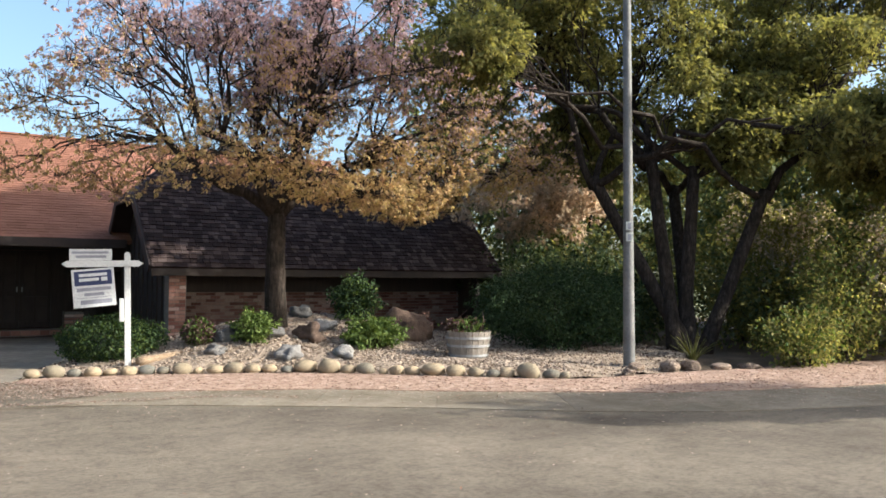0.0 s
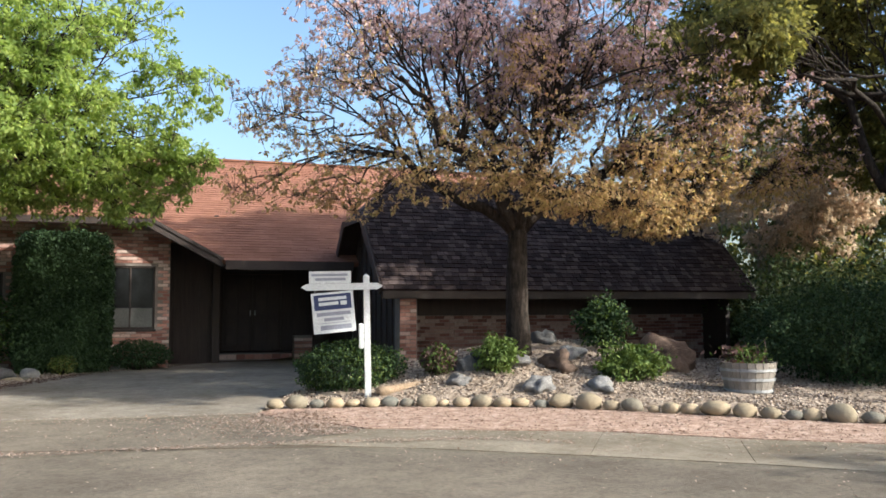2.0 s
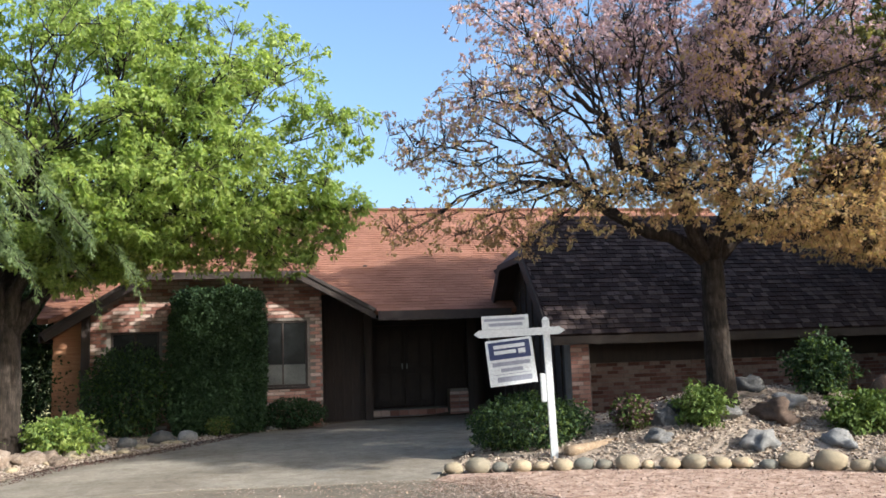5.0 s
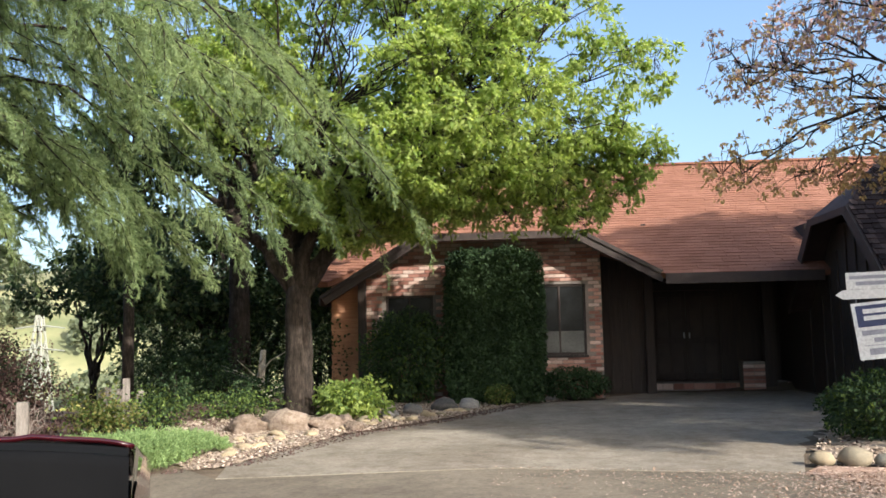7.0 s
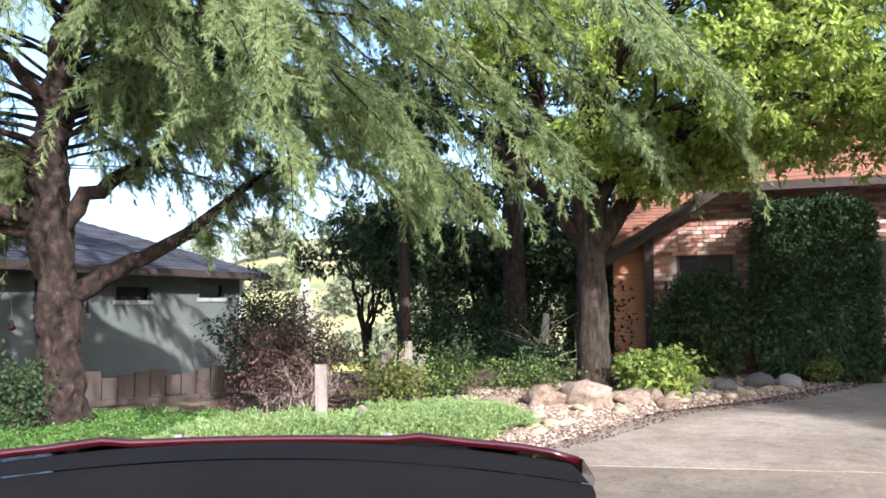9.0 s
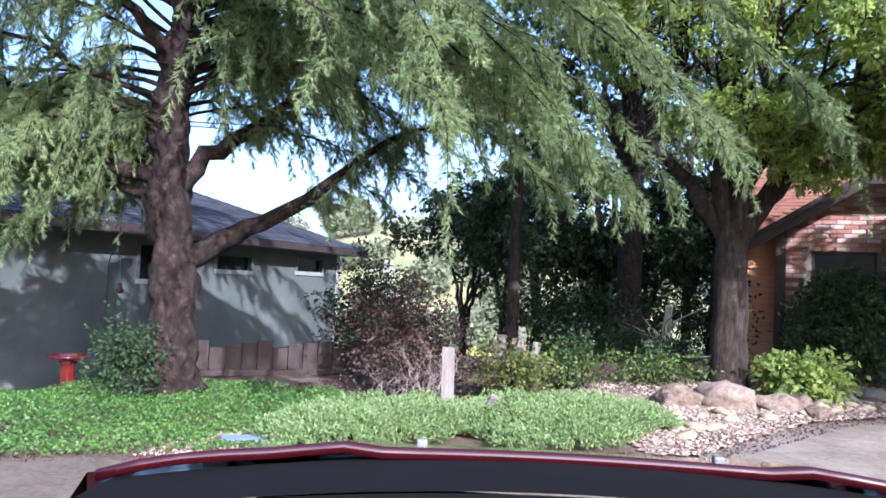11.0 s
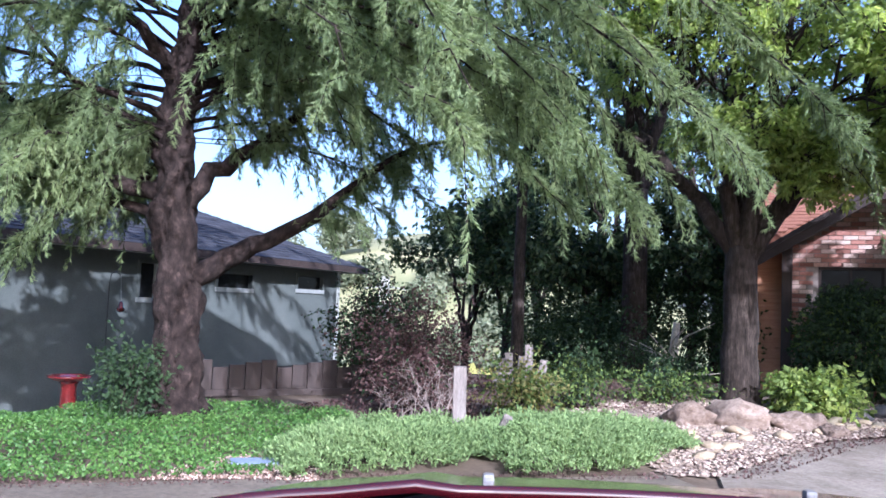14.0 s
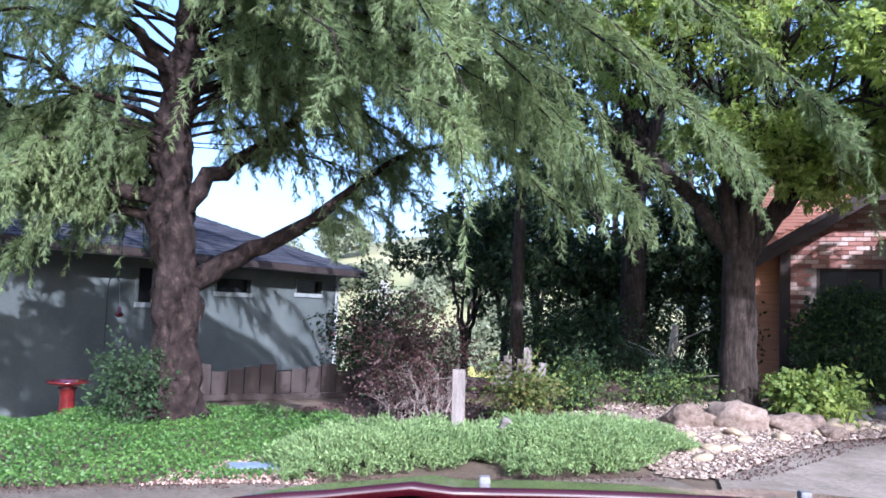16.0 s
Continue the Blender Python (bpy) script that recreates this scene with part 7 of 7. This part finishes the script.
# ---- the red car, at rest where it stops ----
CAR_YAW = radians(24.0)
car = thing("car", "dark red car with a glossy hood stopped on the road", "car", at=(-6.36, -7.03, 0.0))
car.rotation_euler = (0, 0, CAR_YAW + math.pi / 2)
# local axes: +x ahead of the driver, -y to the right of the driver
def hood_z(f, s):
    """Hood height at f metres ahead and s metres from the car's centre line."""
    a = abs(s) / 0.80
    return 0.934 - 0.165 * (f - 1.36) - 0.02 * (f - 1.36) ** 2 - 0.035 * a ** 2 - 0.03 * a ** 8


bm = bmesh.new()
NF, NSD = 18, 24
rows_v = []
for i in range(NF + 1):
    row = []
    for j in range(NSD + 1):
        s = -0.80 + 1.60 * j / NSD
        q = abs(s) / 0.80
        back, nose = 1.36 - 0.1 * q ** 2, 2.46 - 0.34 * q ** 3
        t = i / NF
        f = back + (nose - back) * t
        row.append(bm.verts.new((f, -0.32 + s, hood_z(f, s) - 0.09 * max(0, t - 0.86) / 0.14 * max(0, t - 0.86) / 0.14 + 0.012 * math.exp(-((abs(s) - 0.42) / 0.05) ** 2))))
    rows_v.append(row)
for i in range(NF):
    for j in range(NSD):
        bm.faces.new((rows_v[i][j], rows_v[i + 1][j], rows_v[i + 1][j + 1], rows_v[i][j + 1]))
ex = bmesh.ops.extrude_face_region(bm, geom=bm.faces[:])
bmesh.ops.translate(bm, vec=(0, 0, -0.02), verts=[v for v in ex["geom"] if isinstance(v, bmesh.types.BMVert)])
bmesh.ops.recalc_face_normals(bm, faces=bm.faces[:])
hood = part("hood", bm, M["redpaint"], car, "glossy dark red hood reflecting the trees", True)
for side in (-1, 1):
    bm = bmesh.new()
    prev = None
    for i in range(14):
        t = i / 13
        f = 1.24 + t * 0.9
        w = 0.805 + 0.06 * math.sin(min(t * 1.5, 1) * math.pi / 2) * (1 - 0.5 * max(0, t - 0.6))
        top = hood_z(f, 0.80) - 0.004
        arch = 0.36 + 0.32 * math.sqrt(max(0, 1 - ((f - 1.75) / 0.4) ** 2))
        row = [bm.verts.new((f, -0.32 + side * q, z)) for q, z in ((0.805, top), (0.5 * (0.805 + w) + 0.03, top - 0.05), (w, top - 0.2), (w, min(arch, top - 0.22)), (w - 0.02, min(arch, top - 0.22)), (0.79, top - 0.2))]
        if prev:
            for c in range(6):
                bm.faces.new((prev[c], prev[(c + 1) % 6], row[(c + 1) % 6], row[c]))
        prev = row
    bmesh.ops.recalc_face_normals(bm, faces=bm.faces[:])
    part("fender", bm, M["redpaint"], car, "", True)
    lamp = new("headlight")
    lamp.parent = car
    boxed("lens", 2.14, 2.28, -0.32 + side * 0.62 - 0.14, -0.32 + side * 0.62 + 0.14, 0.56, 0.66, M["galv"], lamp, 0.03)
bm = bmesh.new()
rows_v = []
for f, z in ((1.38, 0.917), (1.28, 0.918), (1.16, 0.912)):
    rows_v.append([bm.verts.new((f - 0.1 * (q / 10) ** 2, -0.32 + 0.078 * q, z - 0.05 * (q / 10) ** 2)) for q in range(-10, 11)])
for ra, rb in zip(rows_v[:-1], rows_v[1:]):
    for j in range(20):
        bm.faces.new((ra[j], rb[j], rb[j + 1], ra[j + 1]))
bmesh.ops.recalc_face_normals(bm, faces=bm.faces[:])
part("cowl", bm, M["baydark"], car, "matt black cowl below the windscreen")
bm = bmesh.new()
rows_v = []
for f, z in ((1.16, 0.909), (1.125, 0.9), (1.11, 0.87), (1.10, 0.6), (1.11, 0.36), (1.14, 0.32), (1.3, 0.31)):
    rows_v.append([bm.verts.new((f - 0.1 * (q / 10) ** 2, -0.32 + 0.0785 * q, z - 0.05 * (q / 10) ** 2 * (z > 0.5))) for q in range(-10, 11)])
for ra, rb in zip(rows_v[:-1], rows_v[1:]):
    for j in range(20):
        bm.faces.new((ra[j], rb[j], rb[j + 1], ra[j + 1]))
bmesh.ops.recalc_face_normals(bm, faces=bm.faces[:])
part("bulkhead", bm, M["baydark"], car, "matt black bulkhead panel", True)
boxed("bumper", 2.16, 2.44, -0.32 - 0.68, -0.32 + 0.68, 0.26, 0.56, M["redpaint"], car, 0.06)
boxed("engine_bay", 1.4, 2.2, -0.32 - 0.6, -0.32 + 0.6, 0.3, 0.66, M["baydark"], car, 0.01)
for s in (-0.32, 0.28):
    boxed("washer_nozzle", 1.60, 1.625, -0.32 + s - 0.011, -0.32 + s + 0.011, hood_z(1.61, s) - 0.005, hood_z(1.61, s) + 0.014, M["galv"], hood, 0.006, "small bright washer nozzle")
for side in (-1, 1):
    wh = new("wheel")
    wh.parent = car
    wh.location = (1.75, -0.32 + side * 0.72, 0.33)
    wh.rotation_euler = (radians(90), 0, 0)
    lathe("tyre", [(0.22, -0.1), (0.31, -0.1), (0.33, -0.07), (0.33, 0.07), (0.31, 0.1), (0.22, 0.1)], M["blackplastic"], wh, 36)
    lathe("rim", [(0.05, -0.09), (0.2, -0.085), (0.218, -0.06), (0.218, 0.06), (0.2, 0.085), (0.05, 0.09)], M["galv"], wh, 36)

# ---- small pieces of walls and roofs ----
near = [q for q in spots if q[0] > -4.2 or q[1] > 2.3]
near.sort(key=lambda q: -q[0])
near = near[:295]
chosen = set(near)
data = {}
for xc, zc, l, o in near:
    k = round(l, 2)
    if k not in data:
        data[k] = brick_mesh(k, 0.062, 0.014)
    ob = new("brick", data[k])
    ob.parent, ob.location = brick_wall, (xc, FY - o * 0.8, zc)
soup = Soup()
for q in spots:
    if q not in chosen:
        xc, zc, l, o = q
        x0, x1, z0, z1, y0, y1 = xc - l / 2, xc + l / 2, zc - 0.031, zc + 0.031, FY - 0.012 - o, FY + 0.01
        soup.add(([(x0, y1, z0), (x1, y1, z0), (x1, y1, z1), (x0, y1, z1), (x0, y0, z0), (x1, y0, z0), (x1, y0, z1), (x0, y0, z1)], [(4, 5, 6, 7), (0, 1, 5, 4), (1, 2, 6, 5), (2, 3, 7, 6), (3, 0, 4, 7)]))
tagged(soup.make("bricks", M["brickjoin"], brick_wall), kind="stuff")
for ps in near_shakes:
    c = sum(ps, Vector()) / 8
    mesh_ob = mesh_part("shake", [p - c for p in ps], WEDGE, M["shakepiece"], front)
    mesh_ob.location = c
